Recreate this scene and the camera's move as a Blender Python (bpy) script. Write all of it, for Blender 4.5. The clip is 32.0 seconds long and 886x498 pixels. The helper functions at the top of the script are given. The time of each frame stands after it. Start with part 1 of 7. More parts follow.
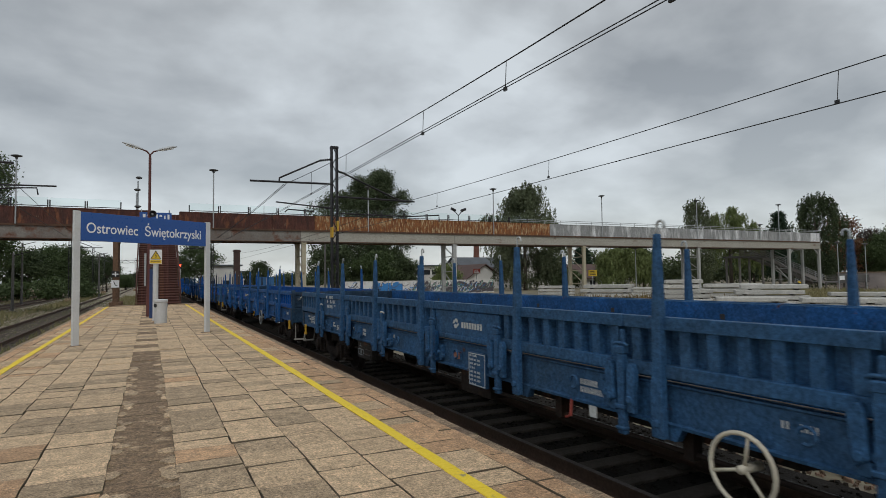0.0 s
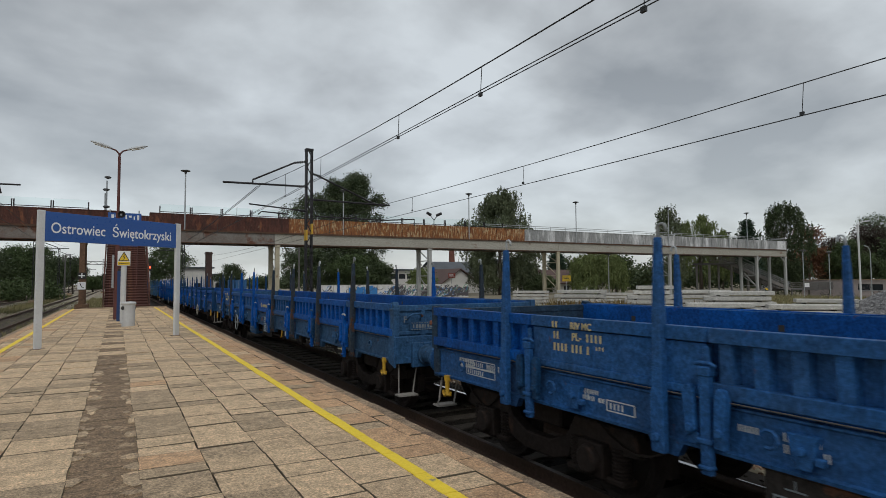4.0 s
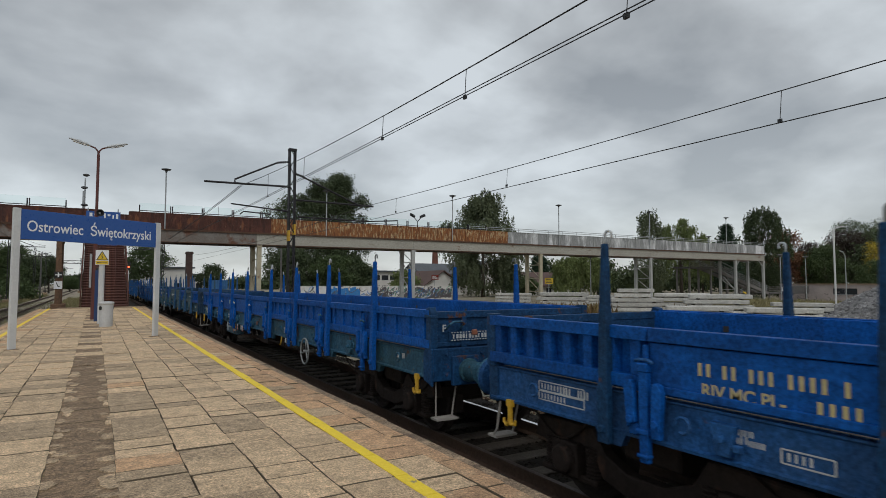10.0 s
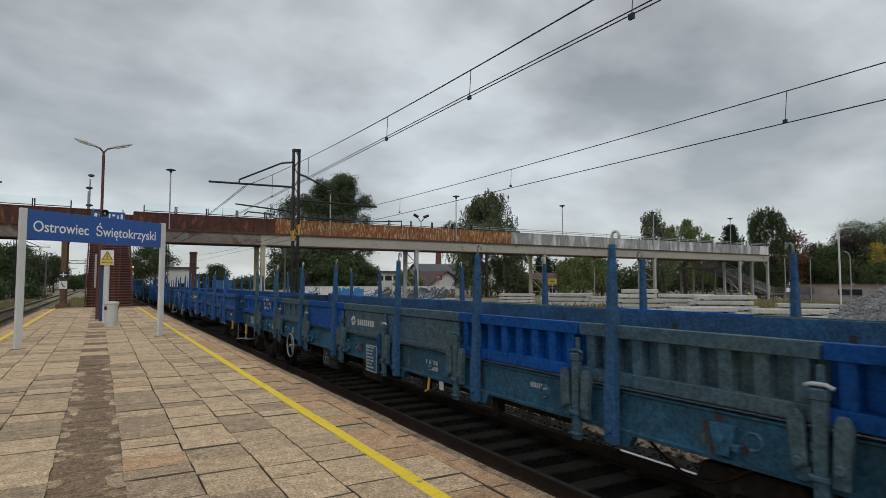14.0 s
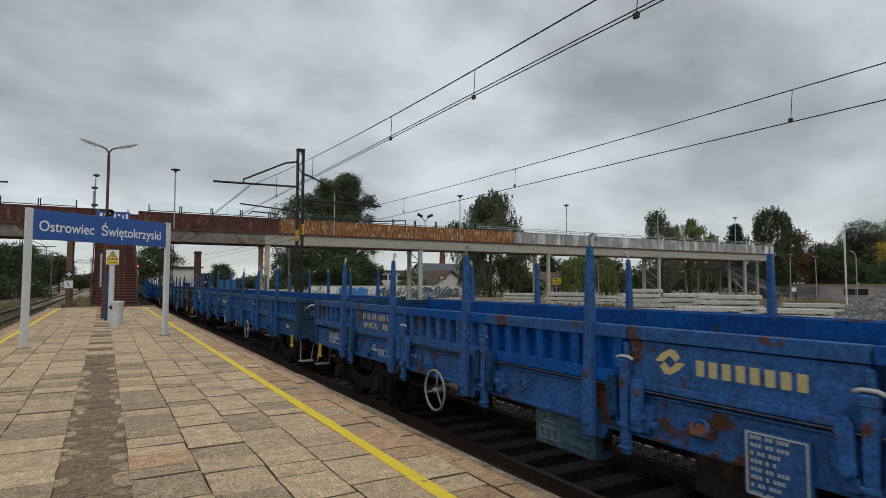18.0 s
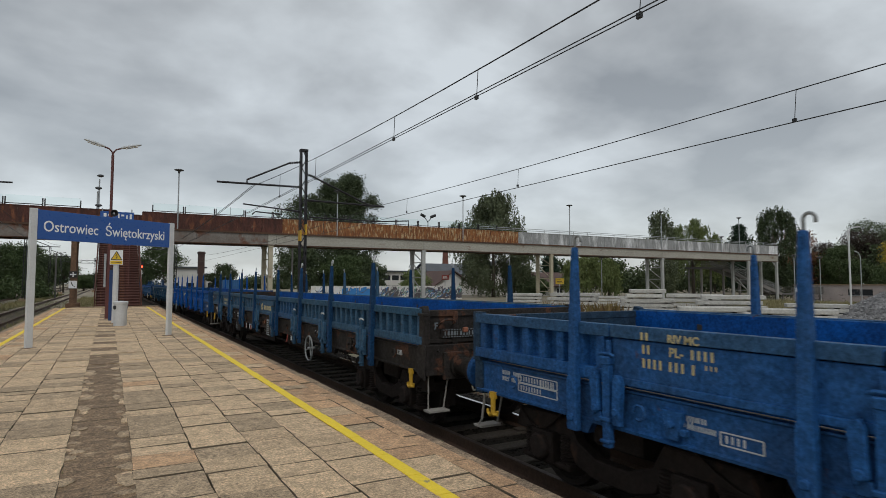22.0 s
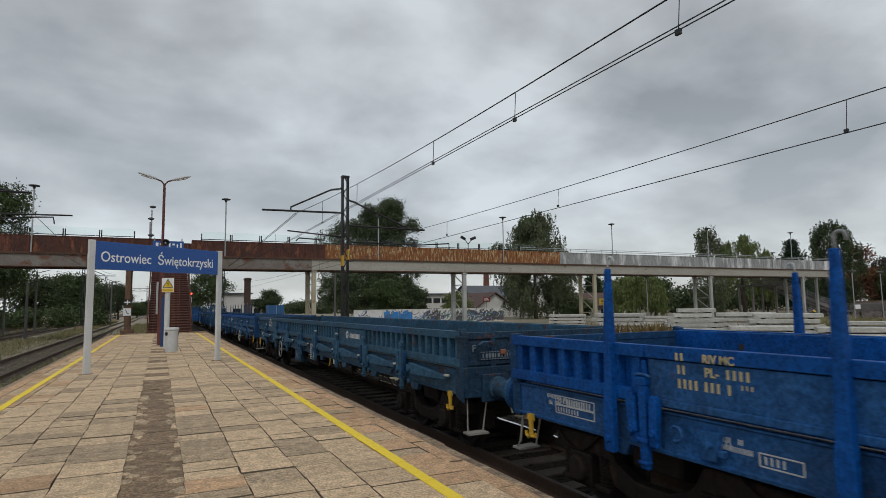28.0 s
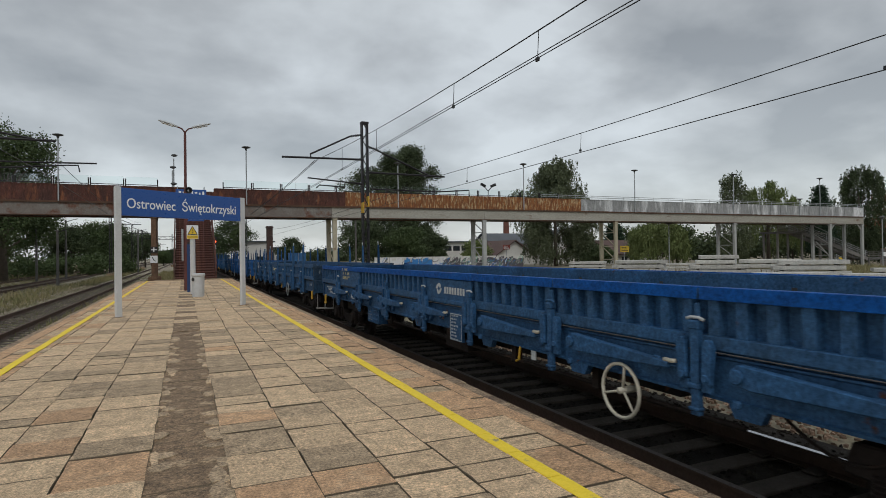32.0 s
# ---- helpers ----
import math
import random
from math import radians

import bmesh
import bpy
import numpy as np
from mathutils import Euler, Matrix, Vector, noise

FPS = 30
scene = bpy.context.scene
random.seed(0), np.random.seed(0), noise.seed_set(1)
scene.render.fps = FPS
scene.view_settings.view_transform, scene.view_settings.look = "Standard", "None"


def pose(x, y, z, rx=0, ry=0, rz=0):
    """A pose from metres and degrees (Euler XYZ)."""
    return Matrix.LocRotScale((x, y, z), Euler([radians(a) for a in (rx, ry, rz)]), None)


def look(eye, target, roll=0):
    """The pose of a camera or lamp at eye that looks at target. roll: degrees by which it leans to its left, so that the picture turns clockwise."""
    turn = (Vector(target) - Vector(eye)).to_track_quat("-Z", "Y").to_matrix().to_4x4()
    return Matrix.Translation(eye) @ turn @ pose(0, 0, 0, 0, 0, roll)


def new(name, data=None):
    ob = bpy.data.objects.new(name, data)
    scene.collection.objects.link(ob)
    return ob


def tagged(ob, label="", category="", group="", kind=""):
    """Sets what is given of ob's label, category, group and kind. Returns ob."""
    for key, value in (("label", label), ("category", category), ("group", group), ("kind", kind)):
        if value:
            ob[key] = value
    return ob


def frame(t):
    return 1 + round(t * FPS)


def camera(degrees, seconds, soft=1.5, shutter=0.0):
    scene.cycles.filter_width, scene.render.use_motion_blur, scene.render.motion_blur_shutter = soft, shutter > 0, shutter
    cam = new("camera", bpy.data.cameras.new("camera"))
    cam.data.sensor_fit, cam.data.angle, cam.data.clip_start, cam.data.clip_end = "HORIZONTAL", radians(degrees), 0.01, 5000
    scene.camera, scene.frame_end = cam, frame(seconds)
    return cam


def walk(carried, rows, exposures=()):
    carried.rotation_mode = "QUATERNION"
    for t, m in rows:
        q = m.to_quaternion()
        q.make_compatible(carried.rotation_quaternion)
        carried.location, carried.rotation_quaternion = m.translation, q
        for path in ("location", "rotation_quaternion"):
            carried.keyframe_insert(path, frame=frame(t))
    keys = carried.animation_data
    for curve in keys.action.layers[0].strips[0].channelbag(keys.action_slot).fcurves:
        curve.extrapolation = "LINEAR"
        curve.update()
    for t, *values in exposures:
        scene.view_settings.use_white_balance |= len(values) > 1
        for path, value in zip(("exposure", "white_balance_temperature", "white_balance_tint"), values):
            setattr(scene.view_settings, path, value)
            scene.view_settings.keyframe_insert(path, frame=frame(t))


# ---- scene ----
cam = camera(74.0, 32.0, soft=0.6, shutter=0.1)
# seconds, eye, Euler angles of the hand-held camera
PATH = [
    (0.0, 0.004, 0.014, 1.600, 92.76, 0.83, -26.54),
    (0.5, 0.004, 0.010, 1.599, 92.87, 0.77, -26.86),
    (1.0, 0.005, 0.008, 1.597, 92.94, 0.68, -27.19),
    (1.5, 0.008, 0.007, 1.595, 92.93, 0.47, -27.64),
    (2.0, 0.014, 0.006, 1.595, 92.91, 0.31, -28.11),
    (2.5, 0.018, 0.006, 1.596, 92.90, 0.27, -28.37),
    (3.0, 0.023, 0.007, 1.597, 92.99, 0.21, -28.54),
    (3.5, 0.027, 0.006, 1.598, 93.06, 0.27, -28.73),
    (5.5, 0.042, -0.005, 1.594, 93.48, 0.49, -29.67),
    (6.0, 0.039, -0.006, 1.595, 93.47, 0.34, -29.92),
    (6.5, 0.032, -0.003, 1.595, 93.42, 0.27, -30.15),
    (7.0, 0.025, 0.002, 1.596, 93.39, 0.07, -30.45),
    (7.5, 0.019, 0.007, 1.597, 93.32, 0.03, -30.67),
    (8.0, 0.017, 0.006, 1.598, 93.31, 0.03, -30.68),
    (8.5, 0.019, 0.002, 1.599, 93.32, 0.05, -30.61),
    (9.0, 0.024, -0.000, 1.597, 93.32, 0.00, -30.61),
    (9.5, 0.028, -0.003, 1.597, 93.32, 0.02, -30.59),
    (10.0, 0.028, -0.009, 1.599, 93.32, 0.01, -30.59),
    (10.5, 0.026, -0.015, 1.602, 93.32, 0.00, -30.50),
    (11.0, 0.025, -0.016, 1.603, 93.31, -0.01, -30.51),
    (11.5, 0.024, -0.014, 1.603, 93.31, -0.02, -30.42),
    (12.0, 0.023, -0.009, 1.602, 93.31, 0.00, -30.36),
    (12.5, 0.022, -0.006, 1.600, 93.33, -0.02, -30.34),
    (13.0, 0.018, -0.008, 1.599, 93.32, -0.01, -30.30),
    (13.5, 0.011, -0.009, 1.598, 93.32, -0.04, -30.36),
    (14.0, 0.005, -0.009, 1.599, 93.36, -0.06, -30.27),
    (14.5, 0.000, -0.011, 1.599, 93.36, -0.05, -30.20),
    (16.5, 0.002, 0.003, 1.599, 93.32, -0.02, -30.03),
    (17.0, 0.003, -0.000, 1.599, 93.32, -0.06, -30.00),
    (17.5, 0.002, -0.005, 1.600, 93.32, -0.06, -29.95),
    (18.0, -0.000, -0.006, 1.600, 93.31, -0.07, -29.89),
    (18.5, -0.003, -0.005, 1.600, 93.32, -0.05, -29.88),
    (19.0, -0.004, -0.003, 1.600, 93.32, -0.06, -29.88),
    (19.5, -0.003, -0.002, 1.600, 93.32, -0.06, -29.78),
    (20.0, -0.000, -0.002, 1.601, 93.32, -0.07, -29.76),
    (20.5, 0.001, -0.007, 1.602, 93.32, -0.07, -29.69),
    (21.0, 0.000, -0.015, 1.604, 93.32, -0.06, -29.66),
    (21.5, -0.001, -0.017, 1.604, 93.32, -0.06, -29.61),
    (22.0, 0.000, -0.009, 1.601, 93.33, -0.09, -29.60),
    (22.5, -0.001, -0.004, 1.600, 93.33, -0.08, -29.57),
    (23.0, -0.005, -0.007, 1.601, 93.33, -0.07, -29.48),
    (23.5, -0.011, -0.013, 1.602, 93.60, 0.06, -29.11),
    (24.0, -0.016, -0.015, 1.603, 94.04, 0.25, -28.40),
    (24.5, -0.019, -0.014, 1.602, 94.36, 0.31, -27.85),
    (25.0, -0.017, -0.012, 1.601, 94.59, 0.34, -27.40),
    (25.5, -0.015, -0.008, 1.599, 94.78, 0.43, -27.09),
    (27.5, -0.021, -0.011, 1.607, 95.38, 0.66, -25.84),
    (28.0, -0.020, -0.015, 1.609, 95.52, 0.77, -25.59),
    (28.5, -0.020, -0.018, 1.611, 95.65, 0.92, -25.31),
    (29.0, -0.018, -0.016, 1.610, 95.75, 0.95, -25.15),
    (29.5, -0.015, -0.012, 1.608, 95.80, 1.01, -25.00),
    (30.0, -0.011, -0.010, 1.604, 95.82, 1.09, -24.73),
    (30.5, -0.009, -0.011, 1.592, 95.82, 1.12, -24.60),
    (31.0, -0.016, -0.014, 1.572, 95.27, 1.07, -24.48),
    (31.5, -0.029, -0.013, 1.551, 93.21, 0.86, -24.13),
    (32.0, -0.041, -0.006, 1.540, 90.50, 0.81, -23.67),
]
walk(cam, [(r[0], pose(*r[1:])) for r in PATH])

# overcast daylight: thick broken cloud over a pale sky, a broad weak sun
SUN_ELEV, SUN_AZ = radians(48), radians(200)
world = bpy.data.worlds.new("overcast")
scene.world = world
world.use_nodes = True
wn, wl = world.node_tree.nodes, world.node_tree.links
wn.clear()
w_out = wn.new("ShaderNodeOutputWorld")
w_bg = wn.new("ShaderNodeBackground")
w_sky = wn.new("ShaderNodeTexSky")
w_sky.sky_type, w_sky.sun_disc = "NISHITA", False
w_sky.sun_elevation, w_sky.sun_rotation = SUN_ELEV, SUN_AZ
w_tc = wn.new("ShaderNodeTexCoord")
w_map = wn.new("ShaderNodeMapping")
w_map.inputs["Scale"].default_value = (1.0, 1.0, 1.0)
w_map.inputs["Location"].default_value = (1.35, 0.7, 0.4)
w_n1 = wn.new("ShaderNodeTexNoise")
w_n1.inputs["Scale"].default_value = 2.0
w_n1.inputs["Detail"].default_value = 6.0
w_n1.inputs["Roughness"].default_value = 0.48
w_n1.inputs["Distortion"].default_value = 0.1
w_ramp = wn.new("ShaderNodeValToRGB")
el = w_ramp.color_ramp.elements
el[0].position, el[0].color = 0.36, (0.255, 0.268, 0.272, 1)
el[1].position, el[1].color = 0.65, (0.585, 0.62, 0.635, 1)
mid_stop = el.new(0.49)
mid_stop.color = (0.385, 0.402, 0.406, 1)
w_sep = wn.new("ShaderNodeSeparateXYZ")
w_hor = wn.new("ShaderNodeMapRange")
w_hor.inputs["From Min"].default_value, w_hor.inputs["From Max"].default_value = 0.0, 0.32
w_hor.inputs["To Min"].default_value, w_hor.inputs["To Max"].default_value = 0.4, 0.0
w_mixh = wn.new("ShaderNodeMix")
w_mixh.data_type = "RGBA"
w_mixh.inputs["B"].default_value = (0.63, 0.665, 0.685, 1)
w_mul = wn.new("ShaderNodeMix")
w_mul.data_type, w_mul.blend_type = "RGBA", "ADD"
w_mul.inputs["Factor"].default_value = 0.02
w_lift = wn.new("ShaderNodeMath")
w_lift.operation = "ADD"
w_lift.inputs[1].default_value = 0.34
w_flat = wn.new("ShaderNodeVectorMath")
w_flat.operation = "DIVIDE"
w_den = wn.new("ShaderNodeCombineXYZ")
wl.new(w_sep.outputs["Z"], w_lift.inputs[0])
for k in range(3):
    wl.new(w_lift.outputs["Value"], w_den.inputs[k])
wl.new(w_tc.outputs["Generated"], w_flat.inputs[0])
wl.new(w_den.outputs["Vector"], w_flat.inputs[1])
wl.new(w_flat.outputs["Vector"], w_map.inputs["Vector"])
wl.new(w_map.outputs["Vector"], w_n1.inputs["Vector"])
wl.new(w_n1.outputs["Fac"], w_ramp.inputs["Fac"])
wl.new(w_tc.outputs["Generated"], w_sep.inputs["Vector"])
wl.new(w_sep.outputs["Z"], w_hor.inputs["Value"])
wl.new(w_hor.outputs["Result"], w_mixh.inputs["Factor"])
wl.new(w_ramp.outputs["Color"], w_mixh.inputs["A"])
wl.new(w_mixh.outputs["Result"], w_mul.inputs["A"])
wl.new(w_sky.outputs["Color"], w_mul.inputs["B"])
wl.new(w_mul.outputs["Result"], w_bg.inputs["Color"])
# a cloud cover is brightest overhead
w_zen = wn.new("ShaderNodeMapRange")
w_zen.inputs["From Min"].default_value, w_zen.inputs["From Max"].default_value = 0.45, 1.0
w_zen.inputs["To Min"].default_value, w_zen.inputs["To Max"].default_value = 1.0, 1.45
wl.new(w_sep.outputs["Z"], w_zen.inputs["Value"])
wl.new(w_zen.outputs["Result"], w_bg.inputs["Strength"])
wl.new(w_bg.outputs["Background"], w_out.inputs["Surface"])

sun_data = bpy.data.lights.new("sun", "SUN")
sun_data.energy, sun_data.angle, sun_data.color = 0.8, radians(25), (1.0, 0.96, 0.9)
sun_ob = new("sun", sun_data)
sun_ob.matrix_world = look((0, 0, 60), (-60 * math.cos(SUN_ELEV) / math.sin(SUN_ELEV) * math.sin(SUN_AZ), -60 * math.cos(SUN_ELEV) / math.sin(SUN_ELEV) * math.cos(SUN_AZ), 0))
scene.view_settings.exposure = 0.0

# ---- materials ----
def shader(name):
    m = bpy.data.materials.new(name)
    m.use_nodes = True
    nt = m.node_tree
    return m, nt, nt.nodes["Principled BSDF"]


def noise_node(nt, vec, scale, detail=4, rough=0.55):
    n = nt.nodes.new("ShaderNodeTexNoise")
    n.inputs["Scale"].default_value, n.inputs["Detail"].default_value, n.inputs["Roughness"].default_value = scale, detail, rough
    nt.links.new(vec, n.inputs["Vector"])
    return n.outputs["Fac"]


def mapped(nt, value, a, b, c=0.0, d=1.0):
    n = nt.nodes.new("ShaderNodeMapRange")
    for key, v in zip(("From Min", "From Max", "To Min", "To Max"), (a, b, c, d)):
        n.inputs[key].default_value = v
    nt.links.new(value, n.inputs["Value"])
    return n.outputs["Result"]


def mixed(nt, fac, a, b, blend="MIX"):
    n = nt.nodes.new("ShaderNodeMix")
    n.data_type, n.blend_type = "RGBA", blend
    for key, v in (("Factor", fac), ("A", a), ("B", b)):
        if isinstance(v, (int, float)):
            n.inputs[key].default_value = v
        elif isinstance(v, tuple):
            n.inputs[key].default_value = (*v, 1)
        else:
            nt.links.new(v, n.inputs[key])
    return n.outputs["Result"]


def surface(name, base, dark=None, rough=0.8, metal=0.0, big=1.2, fine=22.0, blotch=0.5, bump=0.15, stain=None, stain_scale=2.0,
            stain_from=0.56, stain_to=0.68, stretch=(1, 1, 1), tone="", tone_range=0.25, wear=None, bump_scale=None, fixed=False, pits=None, grit=0.0, grit_scale=7.0, spec=0.5):
    """A weathered surface: two scales of mottling, an optional stain colour, and relief. tone: "object" or "island" varies piece by piece."""
    m, nt, bs = shader(name)
    tc = nt.nodes.new("ShaderNodeTexCoord")
    mp = nt.nodes.new("ShaderNodeMapping")
    mp.inputs["Scale"].default_value = stretch
    if fixed:      # pieces that never move share one pattern that runs on from piece to piece
        nt.links.new(nt.nodes.new("ShaderNodeNewGeometry").outputs["Position"], mp.inputs["Vector"])
    else:
        nt.links.new(tc.outputs["Object"], mp.inputs["Vector"])
    vec = mp.outputs["Vector"]
    dark = dark or tuple(c * 0.6 for c in base)
    n_big, n_fine = noise_node(nt, vec, big), noise_node(nt, vec, fine, 5, 0.65)
    col = mixed(nt, mapped(nt, n_big, 0.35, 0.7, 0.0, blotch * 1.4), base, dark)
    col = mixed(nt, mapped(nt, n_fine, 0.4, 0.75, 0.0, blotch), col, tuple(c * 0.55 for c in base))
    if tone:
        if tone == "object":
            rnd = nt.nodes.new("ShaderNodeObjectInfo").outputs["Random"]
        else:
            rnd = nt.nodes.new("ShaderNodeNewGeometry").outputs["Random Per Island"]
        bright = mapped(nt, rnd, 0, 1, 1 - tone_range, 1 + tone_range)
        comb = nt.nodes.new("ShaderNodeCombineColor")
        for k in range(3):
            nt.links.new(bright, comb.inputs[k])
        col = mixed(nt, 1.0, col, comb.outputs["Color"], "MULTIPLY")
    if stain:
        n_st = noise_node(nt, vec, stain_scale, 7, 0.6)
        col = mixed(nt, mapped(nt, n_st, stain_from, stain_to), col, stain)
    if wear:
        n_w = noise_node(nt, vec, stain_scale * 3.1, 6, 0.7)
        col = mixed(nt, mapped(nt, n_w, 0.62, 0.7), col, wear)
    if pits:
        n_p = noise_node(nt, vec, 24.0, 6, 0.8)
        col = mixed(nt, mapped(nt, n_p, 0.55, 0.66, 0.0, 0.85), col, pits)
        n_q = noise_node(nt, vec, 55.0, 4, 0.8)
        col = mixed(nt, mapped(nt, n_q, 0.40, 0.62, 0.55, 0.0), col, tuple(min(c * 1.35, 0.8) for c in base))
    if grit:      # coarse and fine grain, darker and lighter than the mean
        for sc, lo, hi in ((grit_scale, 1 - 0.3 * grit, 1 + 0.26 * grit), (grit_scale * 6.1, 1 - 0.6 * grit, 1 + 0.42 * grit)):
            g = mapped(nt, noise_node(nt, vec, sc, 9, 0.78), 0.40, 0.60, lo, hi)
            comb = nt.nodes.new("ShaderNodeCombineColor")
            for k in range(3):
                nt.links.new(g, comb.inputs[k])
            col = mixed(nt, 1.0, col, comb.outputs["Color"], "MULTIPLY")
    nt.links.new(col, bs.inputs["Base Color"])
    bs.inputs["Metallic"].default_value = metal
    bs.inputs["Specular IOR Level"].default_value = spec
    nt.links.new(mapped(nt, n_fine, 0.3, 0.8, max(rough - 0.12, 0.05), min(rough + 0.12, 1)), bs.inputs["Roughness"])
    if bump:
        bp = nt.nodes.new("ShaderNodeBump")
        bp.inputs["Strength"].default_value, bp.inputs["Distance"].default_value = bump, 0.02
        nt.links.new(noise_node(nt, vec, bump_scale or fine * 1.6, 6, 0.7), bp.inputs["Height"])
        nt.links.new(bp.outputs["Normal"], bs.inputs["Normal"])
    return m


def plain(name, base, rough=0.5, metal=0.0):
    return surface(name, base, tuple(c * 0.8 for c in base), rough, metal, blotch=0.25, bump=0.05)


def glowing(name, base, strength):
    m, nt, bs = shader(name)
    bs.inputs["Base Color"].default_value = (*base, 1)
    bs.inputs["Emission Color"].default_value = (*base, 1)
    bs.inputs["Emission Strength"].default_value = strength
    return m


def leafy(name, base, alt):
    m, nt, bs = shader(name)
    rnd = nt.nodes.new("ShaderNodeNewGeometry").outputs["Random Per Island"]
    tc = nt.nodes.new("ShaderNodeTexCoord")
    big = noise_node(nt, tc.outputs["Object"], 0.35)
    col = mixed(nt, rnd, base, alt)
    col = mixed(nt, mapped(nt, big, 0.35, 0.7, 0.0, 0.55), col, tuple(c * 0.55 for c in base))
    nt.links.new(col, bs.inputs["Base Color"])
    bs.inputs["Roughness"].default_value = 0.7
    bs.inputs["Specular IOR Level"].default_value = 0.25
    return m


M = {}
for key, tone in (("", "object"), ("_far", "island")):
    M["slab" + key] = surface("concrete paving slab" + key, (0.585, 0.425, 0.265), (0.50, 0.35, 0.212), 0.9, big=1.3, fine=9, blotch=0.45, bump=0.8, tone=tone, tone_range=0.19, stain=(0.36, 0.255, 0.155), stain_scale=5.5, stain_from=0.54, stain_to=0.74, wear=(0.44, 0.27, 0.165), fixed=True, pits=(0.23, 0.165, 0.105), bump_scale=30, grit=0.75)
    M["slab_grey" + key] = surface("greyed paving slab" + key, (0.455, 0.335, 0.212), (0.31, 0.222, 0.138), 0.9, big=1.9, fine=10, blotch=0.55, bump=0.9, tone=tone, tone_range=0.16, stain=(0.235, 0.17, 0.107), stain_scale=5.5, stain_from=0.5, stain_to=0.66, fixed=True, pits=(0.15, 0.11, 0.072), bump_scale=30, grit=0.85)
    M["slab_dark" + key] = surface("broken dark screed" + key, (0.265, 0.178, 0.105), (0.175, 0.115, 0.068), 0.93, big=2.0, fine=11, blotch=0.8, bump=1.0, tone=tone, tone_range=0.14, stain=(0.47, 0.345, 0.215), stain_scale=3.2, stain_from=0.56, stain_to=0.64, wear=(0.130, 0.092, 0.052), fixed=True, pits=(0.093, 0.066, 0.041), bump_scale=26, grit=1.0)
    M["slab_edge" + key] = surface("rust tinted edge slab" + key, (0.52, 0.325, 0.182), (0.40, 0.245, 0.14), 0.9, big=1.5, fine=11, blotch=0.5, bump=0.7, tone=tone, tone_range=0.22, stain=(0.42, 0.32, 0.21), stain_scale=3.2, stain_from=0.55, stain_to=0.7, fixed=True, pits=(0.19, 0.125, 0.08), bump_scale=34, grit=0.75)
M["joint"] = surface("sandy joint fill", (0.20, 0.15, 0.10), (0.11, 0.092, 0.06), 0.95, fine=60, bump=0.6, stain=(0.06, 0.075, 0.03), stain_scale=2.5)
M["kerb"] = surface("platform edge concrete", (0.43, 0.31, 0.20), (0.23, 0.165, 0.11), 0.92, big=2.5, fine=30, blotch=0.7, bump=0.9, stain=(0.13, 0.085, 0.06), stain_scale=2.2, grit=0.9)
M["yellow_line"] = surface("worn yellow line paint", (0.90, 0.66, 0.03), (0.80, 0.56, 0.04), 0.7, big=2.5, fine=38, blotch=0.3, bump=0.25, stain=(0.33, 0.26, 0.13), stain_scale=9, stain_from=0.62, stain_to=0.72)
# oily stone; the shade under the wagons is also put into this colour
M["ballast"] = surface("oily ballast darkened for train shade", (0.05, 0.042, 0.034), (0.022, 0.019, 0.016), 0.95, big=1.5, fine=18, blotch=0.8, bump=1.0, tone="island", tone_range=0.5, spec=0.12)
M["ballast_rust"] = surface("rusty ballast", (0.30, 0.205, 0.145), (0.15, 0.10, 0.07), 0.95, big=1.5, fine=18, blotch=0.7, bump=1.0, tone="island", tone_range=0.5, spec=0.15)
M["ballast_weedy"] = surface("weedy old ballast", (0.38, 0.315, 0.245), (0.24, 0.20, 0.15), 0.95, big=0.9, fine=16, blotch=0.7, bump=1.0, stain=(0.21, 0.19, 0.105), stain_scale=0.7, stain_from=0.5, stain_to=0.6, grit=0.8)
M["ballast_grey"] = surface("grey crushed stone", (0.30, 0.295, 0.295), (0.17, 0.17, 0.175), 0.93, big=1.5, fine=14, blotch=0.6, bump=0.8, tone="island", tone_range=0.4, grit=0.45)
M["earth"] = surface("weedy ground", (0.23, 0.205, 0.125), (0.24, 0.205, 0.145), 0.95, big=0.25, fine=5, blotch=0.8, bump=1.0, stain=(0.28, 0.24, 0.185), stain_scale=0.35, stain_from=0.5, stain_to=0.6)
M["weed_green"] = leafy("short green grass", (0.085, 0.10, 0.04), (0.16, 0.15, 0.075))
M["weed_tall"] = leafy("tall dry weeds", (0.14, 0.085, 0.04), (0.21, 0.17, 0.06))
M["weed"] = leafy("dry grass", (0.17, 0.17, 0.07), (0.30, 0.25, 0.14))
# near rail head: the wagons' dark reflection is put into its colour
M["rail_dark_reflection"] = surface("brown rail head with dark reflection in its colour", (0.13, 0.10, 0.085), (0.07, 0.055, 0.048), 0.5, 0.5, blotch=0.5, bump=0.05, spec=0.2)
M["rail_head"] = surface("polished rail head", (0.55, 0.55, 0.57), (0.42, 0.41, 0.41), 0.16, 1.0, blotch=0.3, bump=0.03)
M["rail"] = surface("rail web rust", (0.105, 0.062, 0.042), (0.05, 0.038, 0.03), 0.8, 0.2, blotch=0.5)
M["sleeper"] = surface("track sleeper", (0.125, 0.105, 0.088), (0.07, 0.06, 0.05), 0.93, big=3, fine=25, blotch=0.6, bump=0.6, spec=0.2)
M["rust"] = surface("rusted red brown steel", (0.115, 0.040, 0.027), (0.05, 0.022, 0.018), 0.86, 0.1, big=1.3, fine=9, blotch=0.75, bump=0.3, stain=(0.21, 0.078, 0.036), stain_scale=1.2, stretch=(1.6, 1, 0.45), wear=(0.24, 0.17, 0.125), grit=0.7, grit_scale=4)
